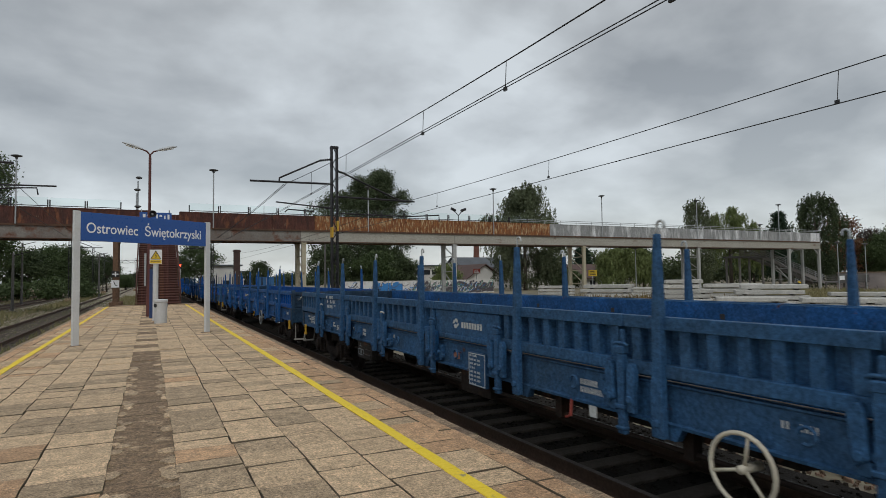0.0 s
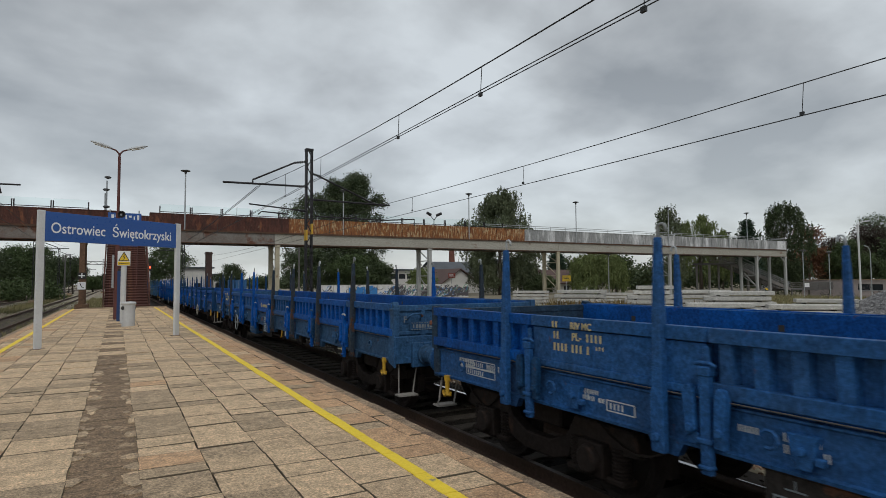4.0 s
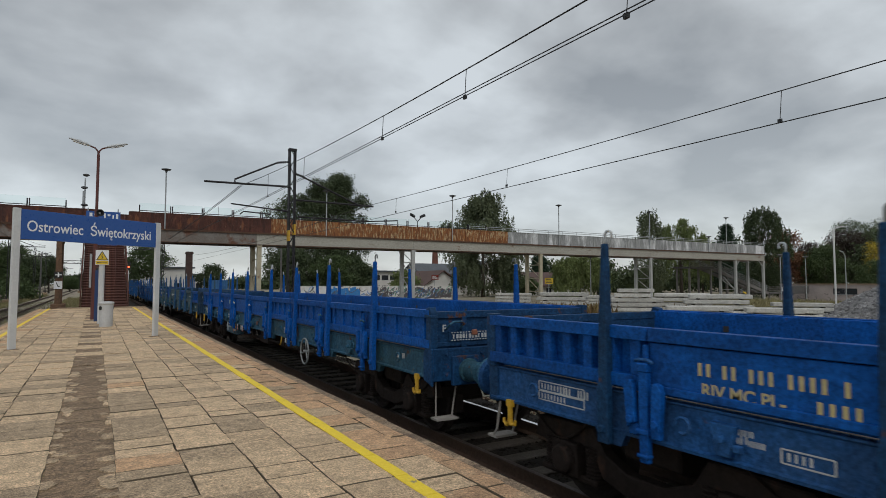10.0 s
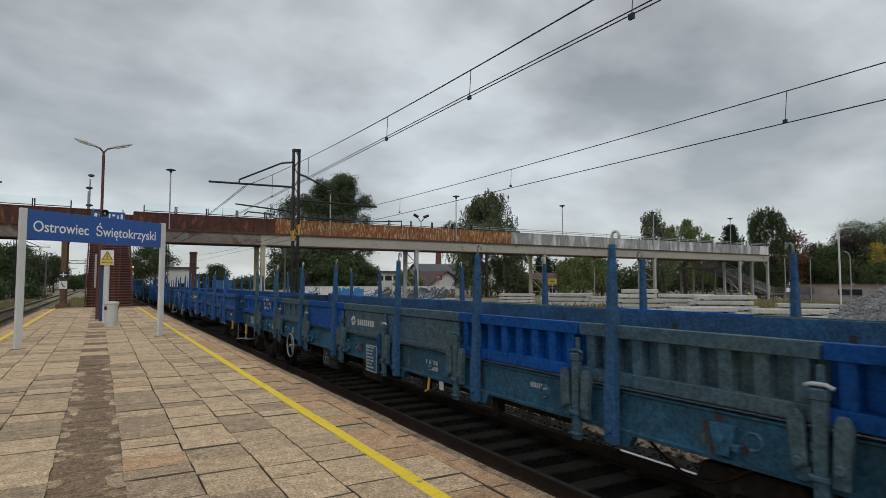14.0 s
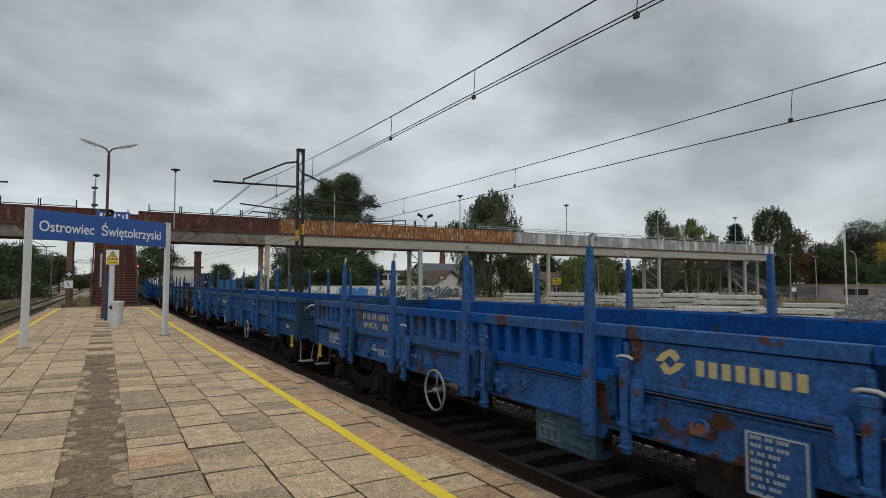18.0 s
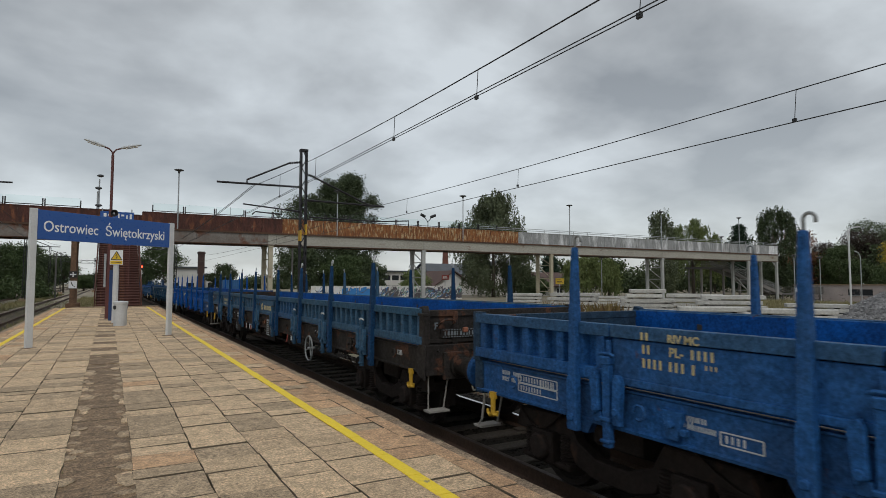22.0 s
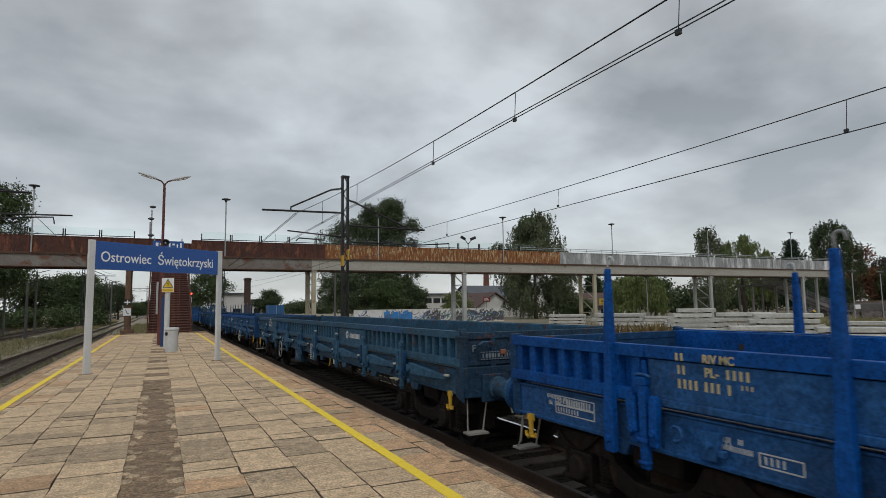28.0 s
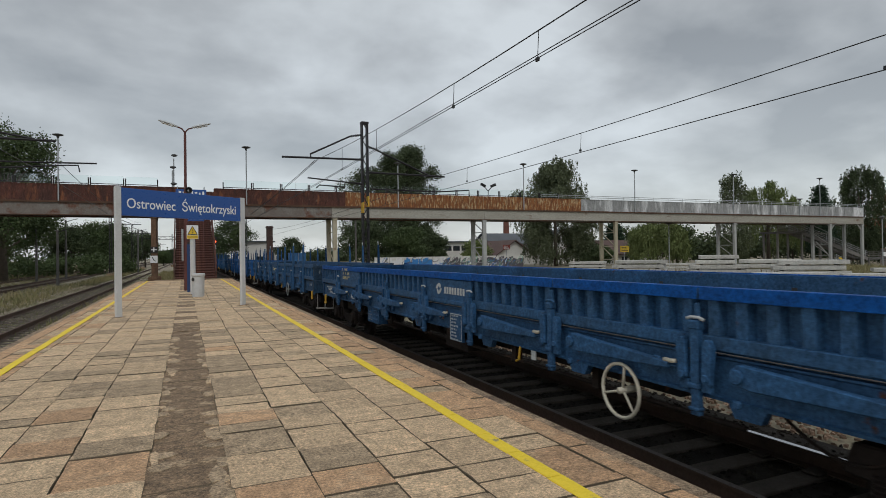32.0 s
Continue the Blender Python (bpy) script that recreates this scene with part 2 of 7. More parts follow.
M["rust_orange"] = surface("orange rust over old cream paint", (0.36, 0.15, 0.05), (0.17, 0.055, 0.022), 0.86, 0.1, big=1.6, fine=9, blotch=0.9, bump=0.3, stain=(0.44, 0.32, 0.18), stain_scale=2.4, stain_from=0.52, stain_to=0.60, grit=0.8, grit_scale=4, stretch=(2.6, 1, 0.55), wear=(0.12, 0.04, 0.02))
M["parapet_grey"] = surface("bleached grey parapet sheet", (0.36, 0.37, 0.37), (0.18, 0.18, 0.18), 0.7, 0.1, big=0.5, fine=5, blotch=0.7, bump=0.2, stain=(0.66, 0.67, 0.68), stain_scale=0.5, stain_from=0.5, stain_to=0.6, stretch=(1, 1, 0.25), grit=0.45)
M["girder"] = surface("dirty cream girder paint", (0.40, 0.385, 0.335), (0.29, 0.27, 0.225), 0.72, 0.0, big=0.5, fine=6, blotch=0.5, bump=0.15, stain=(0.16, 0.075, 0.04), stain_scale=0.8, stain_from=0.6, stain_to=0.7, grit=0.5, stretch=(0.6, 1, 1.6))
M["girder_old"] = surface("grey girder with rust", (0.25, 0.235, 0.215), (0.14, 0.10, 0.08), 0.75, 0.1, big=0.5, fine=6, blotch=0.6, bump=0.2, stain=(0.14, 0.06, 0.035), stain_scale=0.8, stain_from=0.5, stain_to=0.6, grit=0.45)
M["girder_lip"] = surface("rusted flange", (0.12, 0.06, 0.035), (0.06, 0.035, 0.025), 0.85, 0.1, blotch=0.6)
M["column_cream"] = surface("cream column paint", (0.45, 0.41, 0.30), (0.30, 0.25, 0.17), 0.75, big=0.6, fine=8, blotch=0.5, stain=(0.2, 0.1, 0.05), stain_scale=1.1, stain_from=0.62, stain_to=0.7)
M["column_rust"] = surface("rusted brown column", (0.20, 0.115, 0.065), (0.10, 0.055, 0.035), 0.85, big=1.2, fine=9, blotch=0.7, grit=0.6)
M["stair_grey"] = surface("dirty grey brown stair steel", (0.20, 0.188, 0.175), (0.115, 0.102, 0.09), 0.75, big=0.8, fine=7, blotch=0.6, grit=0.5)
M["stair_dark"] = surface("dark grey railing sheet", (0.11, 0.105, 0.10), (0.065, 0.06, 0.057), 0.75, big=0.8, fine=7, blotch=0.6, grit=0.5)
M["pole_dark"] = surface("weathered dark concrete pole", (0.13, 0.125, 0.12), (0.08, 0.075, 0.07), 0.85, big=0.8, fine=8)
M["column_grey"] = surface("grey column paint", (0.42, 0.43, 0.42), (0.28, 0.28, 0.27), 0.75, big=0.6, fine=8, blotch=0.5)
M["steel_grey"] = surface("galvanised steel", (0.42, 0.44, 0.45), (0.3, 0.31, 0.32), 0.5, 0.6, blotch=0.35)
M["pole_white"] = surface("off white pole paint", (0.62, 0.63, 0.63), (0.45, 0.45, 0.44), 0.55, blotch=0.35, big=2)
M["sign_blue"] = surface("station sign blue enamel", (0.014, 0.082, 0.32), (0.012, 0.066, 0.27), 0.35, blotch=0.2, bump=0.02)
M["sign_white"] = plain("sign white", (0.8, 0.81, 0.82), 0.45)
M["sign_yellow"] = plain("warning yellow", (0.75, 0.5, 0.03), 0.5)
M["black"] = plain("black paint", (0.02, 0.02, 0.02), 0.55)
M["post_red"] = surface("red brown lamp post", (0.12, 0.035, 0.03), (0.07, 0.025, 0.02), 0.65, blotch=0.5, big=2)
M["post_blue"] = plain("dark blue post", (0.015, 0.045, 0.14), 0.5)
M["bin"] = surface("pale concrete bin", (0.56, 0.57, 0.57), (0.42, 0.42, 0.41), 0.8, blotch=0.4, big=3)
M["mast"] = surface("dark catenary steel", (0.028, 0.027, 0.03), (0.015, 0.015, 0.017), 0.6, 0.4, blotch=0.4)
M["wire"] = plain("weathered copper wire", (0.02, 0.022, 0.024), 0.6)
M["lamp_shell"] = plain("lamp housing", (0.5, 0.52, 0.53), 0.4)
M["lamp_dark"] = plain("dark grey lamp head", (0.085, 0.088, 0.092), 0.5)
M["lens"] = plain("lamp lens", (0.75, 0.76, 0.74), 0.3)
M["slab_white"] = surface("new concrete road slab", (0.58, 0.57, 0.53), (0.36, 0.35, 0.325), 0.85, big=0.8, fine=14, blotch=0.65, bump=0.2, tone="object", tone_range=0.14, grit=0.6)
M["timber"] = surface("grey timber batten", (0.14, 0.115, 0.09), (0.08, 0.065, 0.05), 0.9)
M["trunk"] = surface("bark", (0.12, 0.10, 0.08), (0.06, 0.05, 0.04), 0.95, big=3, fine=14, bump=0.6)
M["leaf_dark"] = leafy("dark leaves", (0.045, 0.066, 0.030), (0.087, 0.113, 0.052))
M["leaf_mid"] = leafy("green leaves", (0.056, 0.088, 0.031), (0.087, 0.119, 0.048))
M["leaf_willow"] = leafy("willow leaves", (0.125, 0.165, 0.055), (0.19, 0.225, 0.085))
M["leaf_birch"] = leafy("birch leaves", (0.098, 0.122, 0.068), (0.17, 0.195, 0.11))
M["leaf_yellow"] = leafy("autumn yellow leaves", (0.500, 0.372, 0.031), (0.341, 0.264, 0.046))
M["leaf_copper"] = leafy("dark copper leaves", (0.038, 0.026, 0.022), (0.06, 0.046, 0.03))
M["leaf_red"] = leafy("reddish brown leaves", (0.132, 0.062, 0.039), (0.202, 0.101, 0.046))
M["spruce"] = leafy("spruce needles", (0.028, 0.056, 0.034), (0.046, 0.078, 0.046))
M["plaster"] = surface("white render", (0.66, 0.65, 0.62), (0.52, 0.5, 0.47), 0.85, big=0.5, fine=6, blotch=0.35)
M["plaster_pink"] = surface("stained pink grey render", (0.42, 0.36, 0.34), (0.28, 0.25, 0.24), 0.9, big=0.4, fine=5, blotch=0.6)
M["roof_brown"] = surface("brown roof tile", (0.10, 0.055, 0.045), (0.06, 0.035, 0.03), 0.8, big=0.5, fine=5)
M["roof_grey"] = surface("grey roof sheet", (0.085, 0.095, 0.11), (0.05, 0.055, 0.06), 0.65, big=0.4, fine=4)
M["brick_dark"] = surface("sooty brown brick", (0.085, 0.05, 0.042), (0.05, 0.032, 0.028), 0.9, big=0.6, fine=5, grit=0.5)
M["brick"] = surface("chimney brick", (0.17, 0.07, 0.05), (0.11, 0.045, 0.035), 0.9, big=0.5, fine=4)
M["window"] = plain("dark window", (0.03, 0.035, 0.04), 0.12)
M["glass"], _nt, _bs = shader("clear railing pane")
_bs.inputs["Base Color"].default_value = (0.9, 0.96, 0.95, 1)
_bs.inputs["Roughness"].default_value = 0.02
_bs.inputs["Transmission Weight"].default_value = 1.0
_bs.inputs["IOR"].default_value = 1.28


# ---- mesh helpers ----
def box(bm, x0, x1, y0, y1, z0, z1, mi=0):
    v = [bm.verts.new(p) for p in ((x0, y0, z0), (x1, y0, z0), (x1, y1, z0), (x0, y1, z0), (x0, y0, z1), (x1, y0, z1), (x1, y1, z1), (x0, y1, z1))]
    for q in ((3, 2, 1, 0), (4, 5, 6, 7), (0, 1, 5, 4), (1, 2, 6, 5), (2, 3, 7, 6), (3, 0, 4, 7)):
        bm.faces.new([v[i] for i in q]).material_index = mi


def bar(bm, a, b, w, h=None, twist=0.0):
    """A square bar from a to b."""
    a, b = Vector(a), Vector(b)
    d = (b - a).normalized()
    side = d.cross(Vector((0, 0, 1)))
    if side.length < 1e-3:
        side = Vector((1, 0, 0))
    side.normalize()
    up = side.cross(d).normalized()
    s, u = side * w / 2, up * (h or w) / 2
    v = [bm.verts.new(p + i * s + j * u) for p in (a, b) for i, j in ((-1, -1), (1, -1), (1, 1), (-1, 1))]
    for q in ((0, 1, 2, 3), (7, 6, 5, 4), (0, 4, 5, 1), (1, 5, 6, 2), (2, 6, 7, 3), (3, 7, 4, 0)):
        bm.faces.new([v[i] for i in q])


def tube(bm, pts, r, n=8, caps=True, r1=None):
    """A round tube along the points."""
    pts = [Vector(p) for p in pts]
    rings, last = [], None
    for i, p in enumerate(pts):
        d = (pts[min(i + 1, len(pts) - 1)] - pts[max(i - 1, 0)]).normalized()
        if last is None:
            side = d.cross(Vector((0, 0, 1)))
            if side.length < 1e-3:
                side = Vector((1, 0, 0))
        else:
            side = last - d * last.dot(d)
        side.normalize()
        last = side
        up = side.cross(d)
        rr = r if r1 is None else r + (r1 - r) * i / (len(pts) - 1)
        rings.append([bm.verts.new(p + rr * (math.cos(2 * math.pi * k / n) * side + math.sin(2 * math.pi * k / n) * up)) for k in range(n)])
    for a, b in zip(rings, rings[1:]):
        for k in range(n):
            bm.faces.new((a[k], a[(k + 1) % n], b[(k + 1) % n], b[k]))
    if caps:
        bm.faces.new(list(reversed(rings[0])))
        bm.faces.new(rings[-1])


def prism(bm, outline, axis, a, b):
    """Extrudes a closed outline of 2D points along an axis from a to b."""
    def place(p, s):
        return {"x": (s, p[0], p[1]), "y": (p[0], s, p[1]), "z": (p[0], p[1], s)}[axis]
    lo = [bm.verts.new(place(p, a)) for p in outline]
    hi = [bm.verts.new(place(p, b)) for p in outline]
    n = len(outline)
    bm.faces.new(lo)
    bm.faces.new(list(reversed(hi)))
    for i in range(n):
        bm.faces.new((lo[(i + 1) % n], lo[i], hi[i], hi[(i + 1) % n]))


def spin(bm, profile, centre=(0, 0, 0), axis="z", n=16):
    """A solid of revolution from (radius, height) pairs."""
    rings = []
    for r, h in profile:
        ring = []
        for k in range(n):
            c, s = r * math.cos(2 * math.pi * k / n), r * math.sin(2 * math.pi * k / n)
            p = {"z": (c, s, h), "x": (h, c, s), "y": (s, h, c)}[axis]
            ring.append(bm.verts.new(Vector(p) + Vector(centre)))
        rings.append(ring)
    for a, b in zip(rings, rings[1:]):
        for k in range(n):
            bm.faces.new((a[k], a[(k + 1) % n], b[(k + 1) % n], b[k]))
    bm.faces.new(list(reversed(rings[0])))
    bm.faces.new(rings[-1])


def finish(bm, bevel=0.0, smooth=False):
    bmesh.ops.recalc_face_normals(bm, faces=bm.faces)
    if bevel:
        bmesh.ops.bevel(bm, geom=list(bm.edges), offset=bevel, segments=1, affect="EDGES")
    me = bpy.data.meshes.new("mesh")
    bm.to_mesh(me)
    bm.free()
    if smooth:
        me.polygons.foreach_set("use_smooth", [True] * len(me.polygons))
    return me


def empty(name, m, label, category, group="", kind=""):
    ob = new(name)
    ob.empty_display_size = 0.2
    ob.matrix_basis = m
    return tagged(ob, label, category, group, kind)


def put(name, me, material, parent=None, label="", m=None):
    """Links a finished mesh, with its material on the object, so that alike parts share one mesh."""
    if not me.materials:
        me.materials.append(None)
    ob = new(name, me)
    ob.material_slots[0].link = "OBJECT"
    ob.material_slots[0].material = material
    if parent:
        ob.parent = parent
    if m:
        ob.matrix_basis = m
    return tagged(ob, label)


def part(name, bm, material, parent=None, label="", bevel=0.0, smooth=False, m=None):
    return put(name, finish(bm, bevel, smooth), material, parent, label, m)


def sheet(name, verts, faces, material, parent=None):
    me = bpy.data.meshes.new("mesh")
    me.from_pydata(verts, [], faces)
    return put(name, me, material, parent)


RAIL = -0.55          # top of the rails; the platform's top is z = 0
YARD = -0.62          # ground of the yard beyond the train
EDGE = 3.05           # platform edge, both sides of its middle line
TRACK = 5.15          # middle of the train's track


def ground_z(x, y):
    """Height of the ground: beyond the yard it falls away on this side of the bridge."""
    return YARD - 1.6 * min(max((x - 60) / 25, 0), 1) * min(max((80 - y) / 20, 0), 1)


# ---- ground, platform body, tracks ----
def build_ground():
    bm = bmesh.new()
    xs = [-1500, -300, -60, -24, -3.4, 8.2, 20, 34, 60, 85, 110, 300, 1500]
    ys = [-1500, -300, -60, -10, 20, 45, 60, 80, 130, 300, 1500]
    grid = [[bm.verts.new((x, y, -0.86 if -24 <= x <= 8.2 else ground_z(x, y))) for x in xs] for y in ys]
    for a, b in zip(grid, grid[1:]):
        for i in range(len(xs) - 1):
            bm.faces.new((a[i], a[i + 1], b[i + 1], b[i]))
    tagged(part("ground", bm, M["earth"]), "weedy bare railway ground", "ground", kind="structure")
    bm = bmesh.new()
    box(bm, -EDGE + 0.1, EDGE - 0.1, -30, 44.2, -0.9, -0.075)
    tagged(part("platform", bm, M["joint"]), "old concrete slab island platform", "platform", kind="structure")
    for side in (-1, 1):
        bm = bmesh.new()
        y = -30.0
        while y < 44.2:
            length = random.choice((1.0, 1.0, 1.2))
            e = side * (EDGE + random.uniform(-0.012, 0.012))
            i = side * (EDGE - 0.16)
            box(bm, min(e, i), max(e, i), y + 0.006, min(y + length, 44.2) - 0.006, -0.9, -0.012 + random.uniform(-0.006, 0.004))
            y += length
        tagged(part("platform_edge", bm, M["kerb"], bevel=0.012), "crumbling concrete platform edge", "platform edge", kind="structure")


def rail_profile():
    return [(-0.075, 0), (0.075, 0), (0.075, 0.012), (0.012, 0.035), (0.012, 0.135), (0.036, 0.145), (0.036, 0.172), (-0.036, 0.172), (-0.036, 0.145), (-0.012, 0.135), (-0.012, 0.035), (-0.075, 0.012)]


def build_track(centre, y0, y1, polished, ballast, low, high, sleepers=True):
    base = RAIL - 0.18
    bm = bmesh.new()
    prism(bm, [(centre - 2.3, base - 0.3), (centre + 2.3, base - 0.3), (centre + 1.75, base - 0.035), (centre - 1.75, base - 0.035)], "y", y0, y1)
    tagged(part("ballast_bed", bm, ballast), "crushed stone ballast bed under the track", "ballast", kind="structure")
    track = empty("track", pose(centre, 0, RAIL), "railway track with rusty rails on sleepers", "track", kind="structure")
    for s in (-0.753, 0.753):
        bm = bmesh.new()
        prism(bm, [(s + p, q - 0.18) for p, q in rail_profile()], "y", y0, y1)
        rail = part("rail", bm, M["rail"], track)
        bm = bmesh.new()
        box(bm, s - 0.034, s + 0.034, y0, y1, -0.009, 0.0)
        part("rail_head", bm, (M["rail_head"] if s > 0 else M["rail_dark_reflection"]) if polished else M["rail"], rail)
    if sleepers:
        bm = bmesh.new()
        box(bm, -1.28, 1.28, -0.13, 0.13, -0.36, -0.182)
        for s in (-0.753, 0.753):
            box(bm, s - 0.19, s + 0.19, -0.09, 0.09, -0.181, -0.155)
        me = finish(bm, 0.01)
        y = low
        while y < high:
            put("sleeper", me, M["sleeper"], track, m=pose(random.uniform(-0.03, 0.03), y, random.uniform(-0.012, 0.0), 0, 0, random.uniform(-0.8, 0.8)))
            y += 0.62
    return track


def stones(name, x0, x1, y0, y1, z, count, size, material, label):
    """Loose crushed stones, each a small uneven block."""
    rng = np.random.default_rng(int(abs(x0 * 7 + y0 * 3) * 10) + count)
    base = np.array([(-1, -1, -.6), (1, -1, -.5), (1, 1, -.6), (-1, 1, -.5), (-.7, -.6, .6), (.6, -.7, .7), (.7, .6, .5), (-.6, .7, .7)]) * 0.5
    quads = np.array([(3, 2, 1, 0), (4, 5, 6, 7), (0, 1, 5, 4), (1, 2, 6, 5), (2, 3, 7, 6), (3, 0, 4, 7)])
    c = np.stack([rng.uniform(x0, x1, count), rng.uniform(y0, y1, count), np.full(count, z)], 1)
    s = size * rng.uniform(0.5, 1.3, (count, 1, 3))
    a = rng.uniform(0, 6.28, count)
    v = base[None] * s + rng.normal(0, size * 0.08, (count, 8, 3))
    rx, ry = v[..., 0] * np.cos(a)[:, None] - v[..., 1] * np.sin(a)[:, None], v[..., 0] * np.sin(a)[:, None] + v[..., 1] * np.cos(a)[:, None]
    v = np.stack([rx, ry, v[..., 2]], -1) + c[:, None]
    f = (quads[None] + 8 * np.arange(count)[:, None, None]).reshape(-1, 4)
    return tagged(sheet(name, v.reshape(-1, 3).tolist(), f.tolist(), material), label, "gravel", kind="stuff")


build_ground()
# the train's own bed takes the ballast colour that has the wagons' shade in it
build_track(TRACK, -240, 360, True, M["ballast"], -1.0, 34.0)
build_track(-5.6, -60, 360, False, M["ballast_weedy"], 14.0, 60.0)
build_track(-12.3, -60, 360, False, M["ballast_weedy"], 30.0, 90.0)
build_track(-17.0, -60, 360, False, M["ballast_weedy"], 40.0, 90.0, False)
build_track(11.9, -60, 360, False, M["ballast_rust"], 0.0, 30.0, False)
# shade-darkened stones reach past the far rail; plain rusty stones begin beyond
stones("track_ballast", 3.3, 6.95, 0.0, 30.0, RAIL - 0.215, 11000, 0.05, M["ballast"], "oily crushed stone between the sleepers, train shade in its colour")
stones("shoulder_ballast", 6.95, 10.5, -1.0, 16.0, RAIL - 0.25, 5000, 0.06, M["ballast_rust"], "rusty brown crushed stone beside the track")
stones("siding_ballast", -9.5, -3.3, 14.0, 60.0, RAIL - 0.21, 5000, 0.06, M["ballast_weedy"], "grey brown crushed stone of the siding")


# ---- footbridge ----
BY = 55.0      # near face of the bridge


def build_bridge():
    br = empty("footbridge", pose(0, BY, 0), "long rusty steel footbridge over the tracks on column pairs", "footbridge")
    # girders, near and far, in lengths between the columns
    cuts = [-75, -40, -22, -2.6, 12.7, 28.9, 46.3, 65.8, 85.0, 92.6]
    for a, b in zip(cuts, cuts[1:]):
        for y in (0.0, 2.7):
            bm = bmesh.new()
            box(bm, a + 0.01, b - 0.01, y, y + 0.16, 5.12, 6.12)
            g = part("girder", bm, M["girder"] if a > 12 else M["girder_old"], br, "cream painted girder" if a > 12 else "rust-stained grey girder")
            bm = bmesh.new()
            box(bm, a + 0.01, b - 0.01, y - 0.09, y + 0.25, 5.08, 5.14)
            box(bm, a + 0.01, b - 0.01, y - 0.12, y + 0.26, 6.09, 6.235)
            part("flange", bm, M["girder_lip"], g, "rusted flange")
        bm = bmesh.new()
        box(bm, a + 0.01, b - 0.01, 0.1, 2.75, 6.0, 6.18)
        part("deck", bm, M["girder_old"], br)
    # parapet sheets
    x = -75.0
    while x < 92.5:
        step = 1.95 if x > -30 else 5.0
        e = min(x + step, 92.6)
        for y, inner in ((-0.06, False), (2.88, True)):
            if not inner and -0.9 < x < 1.2:
                continue
            material = M["rust"] if x < 12.7 else (M["rust_orange"] if x < 39.5 else M["parapet_grey"])
            bm = bmesh.new()
            box(bm, x + 0.012, e - 0.012, y, y + 0.02, 6.24, 7.52)
            box(bm, x + 0.012, e - 0.012, y - 0.03, y + 0.05, 7.5, 7.57)
            box(bm, x - 0.03, x + 0.03, y - 0.04, y, 6.2, 7.52)
            part("parapet_sheet", bm, material, br)
        x = e
    # clear panes and posts over the left half, a plain rail over the right half
    x = -60.0
    while x < 36.0:
        if not -2.2 < x < 1.2:
            bm = bmesh.new()
            for px in (x + 0.06, x + 2.44):
                box(bm, px - 0.045, px + 0.045, -0.05, 0.0, 7.57, 8.16)
            box(bm, x + 0.06, x + 2.44, -0.04, -0.01, 7.64, 7.70)
            rp = part("railing_frame", bm, M["mast"], br)
            bm = bmesh.new()
            box(bm, x + 0.05, x + 2.45, -0.032, -0.02, 7.71, 8.32)
            pane = part("pane", bm, M["glass"], rp, "clear railing pane")
            pane.visible_shadow = False
        x += 2.52
    bm = bmesh.new()
    for z in (7.78, 7.98):
        tube(bm, [(36, 0, z), (92.6, 0, z)], 0.03, 6)
    part("handrail", bm, M["steel_grey"], br)
    x = 36.0
    while x < 92.7:
        bm = bmesh.new()
        tube(bm, [(x, 0, 7.55), (x, 0, 8.0)], 0.03, 6)
        part("rail_post", bm, M["steel_grey"], br)
        x += 2.3
    # column pairs with lattice bracing
    for x, material in ((-22, M["rust"]), (-2.45, M["column_rust"]), (12.95, M["column_cream"]), (28.9, M["column_grey"]), (46.3, M["column_cream"]), (65.8, M["column_grey"]), (85.0, M["column_grey"]), (92.3, M["column_grey"])):
        for y in (0.1, 2.7):
            bm = bmesh.new()
            box(bm, x - 0.2, x + 0.2, y - 0.16, y + 0.16, ground_z(x, BY) - 0.3, 5.1)
            box(bm, x - 0.24, x + 0.24, y - 0.2, y + 0.2, 4.86, 5.08)
            if x < 0:
                box(bm, x - 0.45, x + 0.45, y - 0.3, y + 0.3, YARD - 0.3, -0.05)
            part("column", bm, material, br, "painted steel column", bevel=0.02)
        for side in {85.0: (1,), 92.3: (-1,)}.get(x, ()):      # knee braces of the end portal
            bm = bmesh.new()
            bar(bm, (x, 0.1, 4.1), (x + side * 1.1, 0.1, 5.1), 0.14)
            part("knee_brace", bm, material, br)
        if 0 < x < 90:
            for z in (0.6, 2.2, 3.8):
                for top, w in ((z, 0.09), (min(z + 1.6, 5.0), 0.07)):
                    bm = bmesh.new()
                    bar(bm, (x, 0.2, z), (x, 2.6, top), w)
                    part("brace", bm, material, br)
    return br


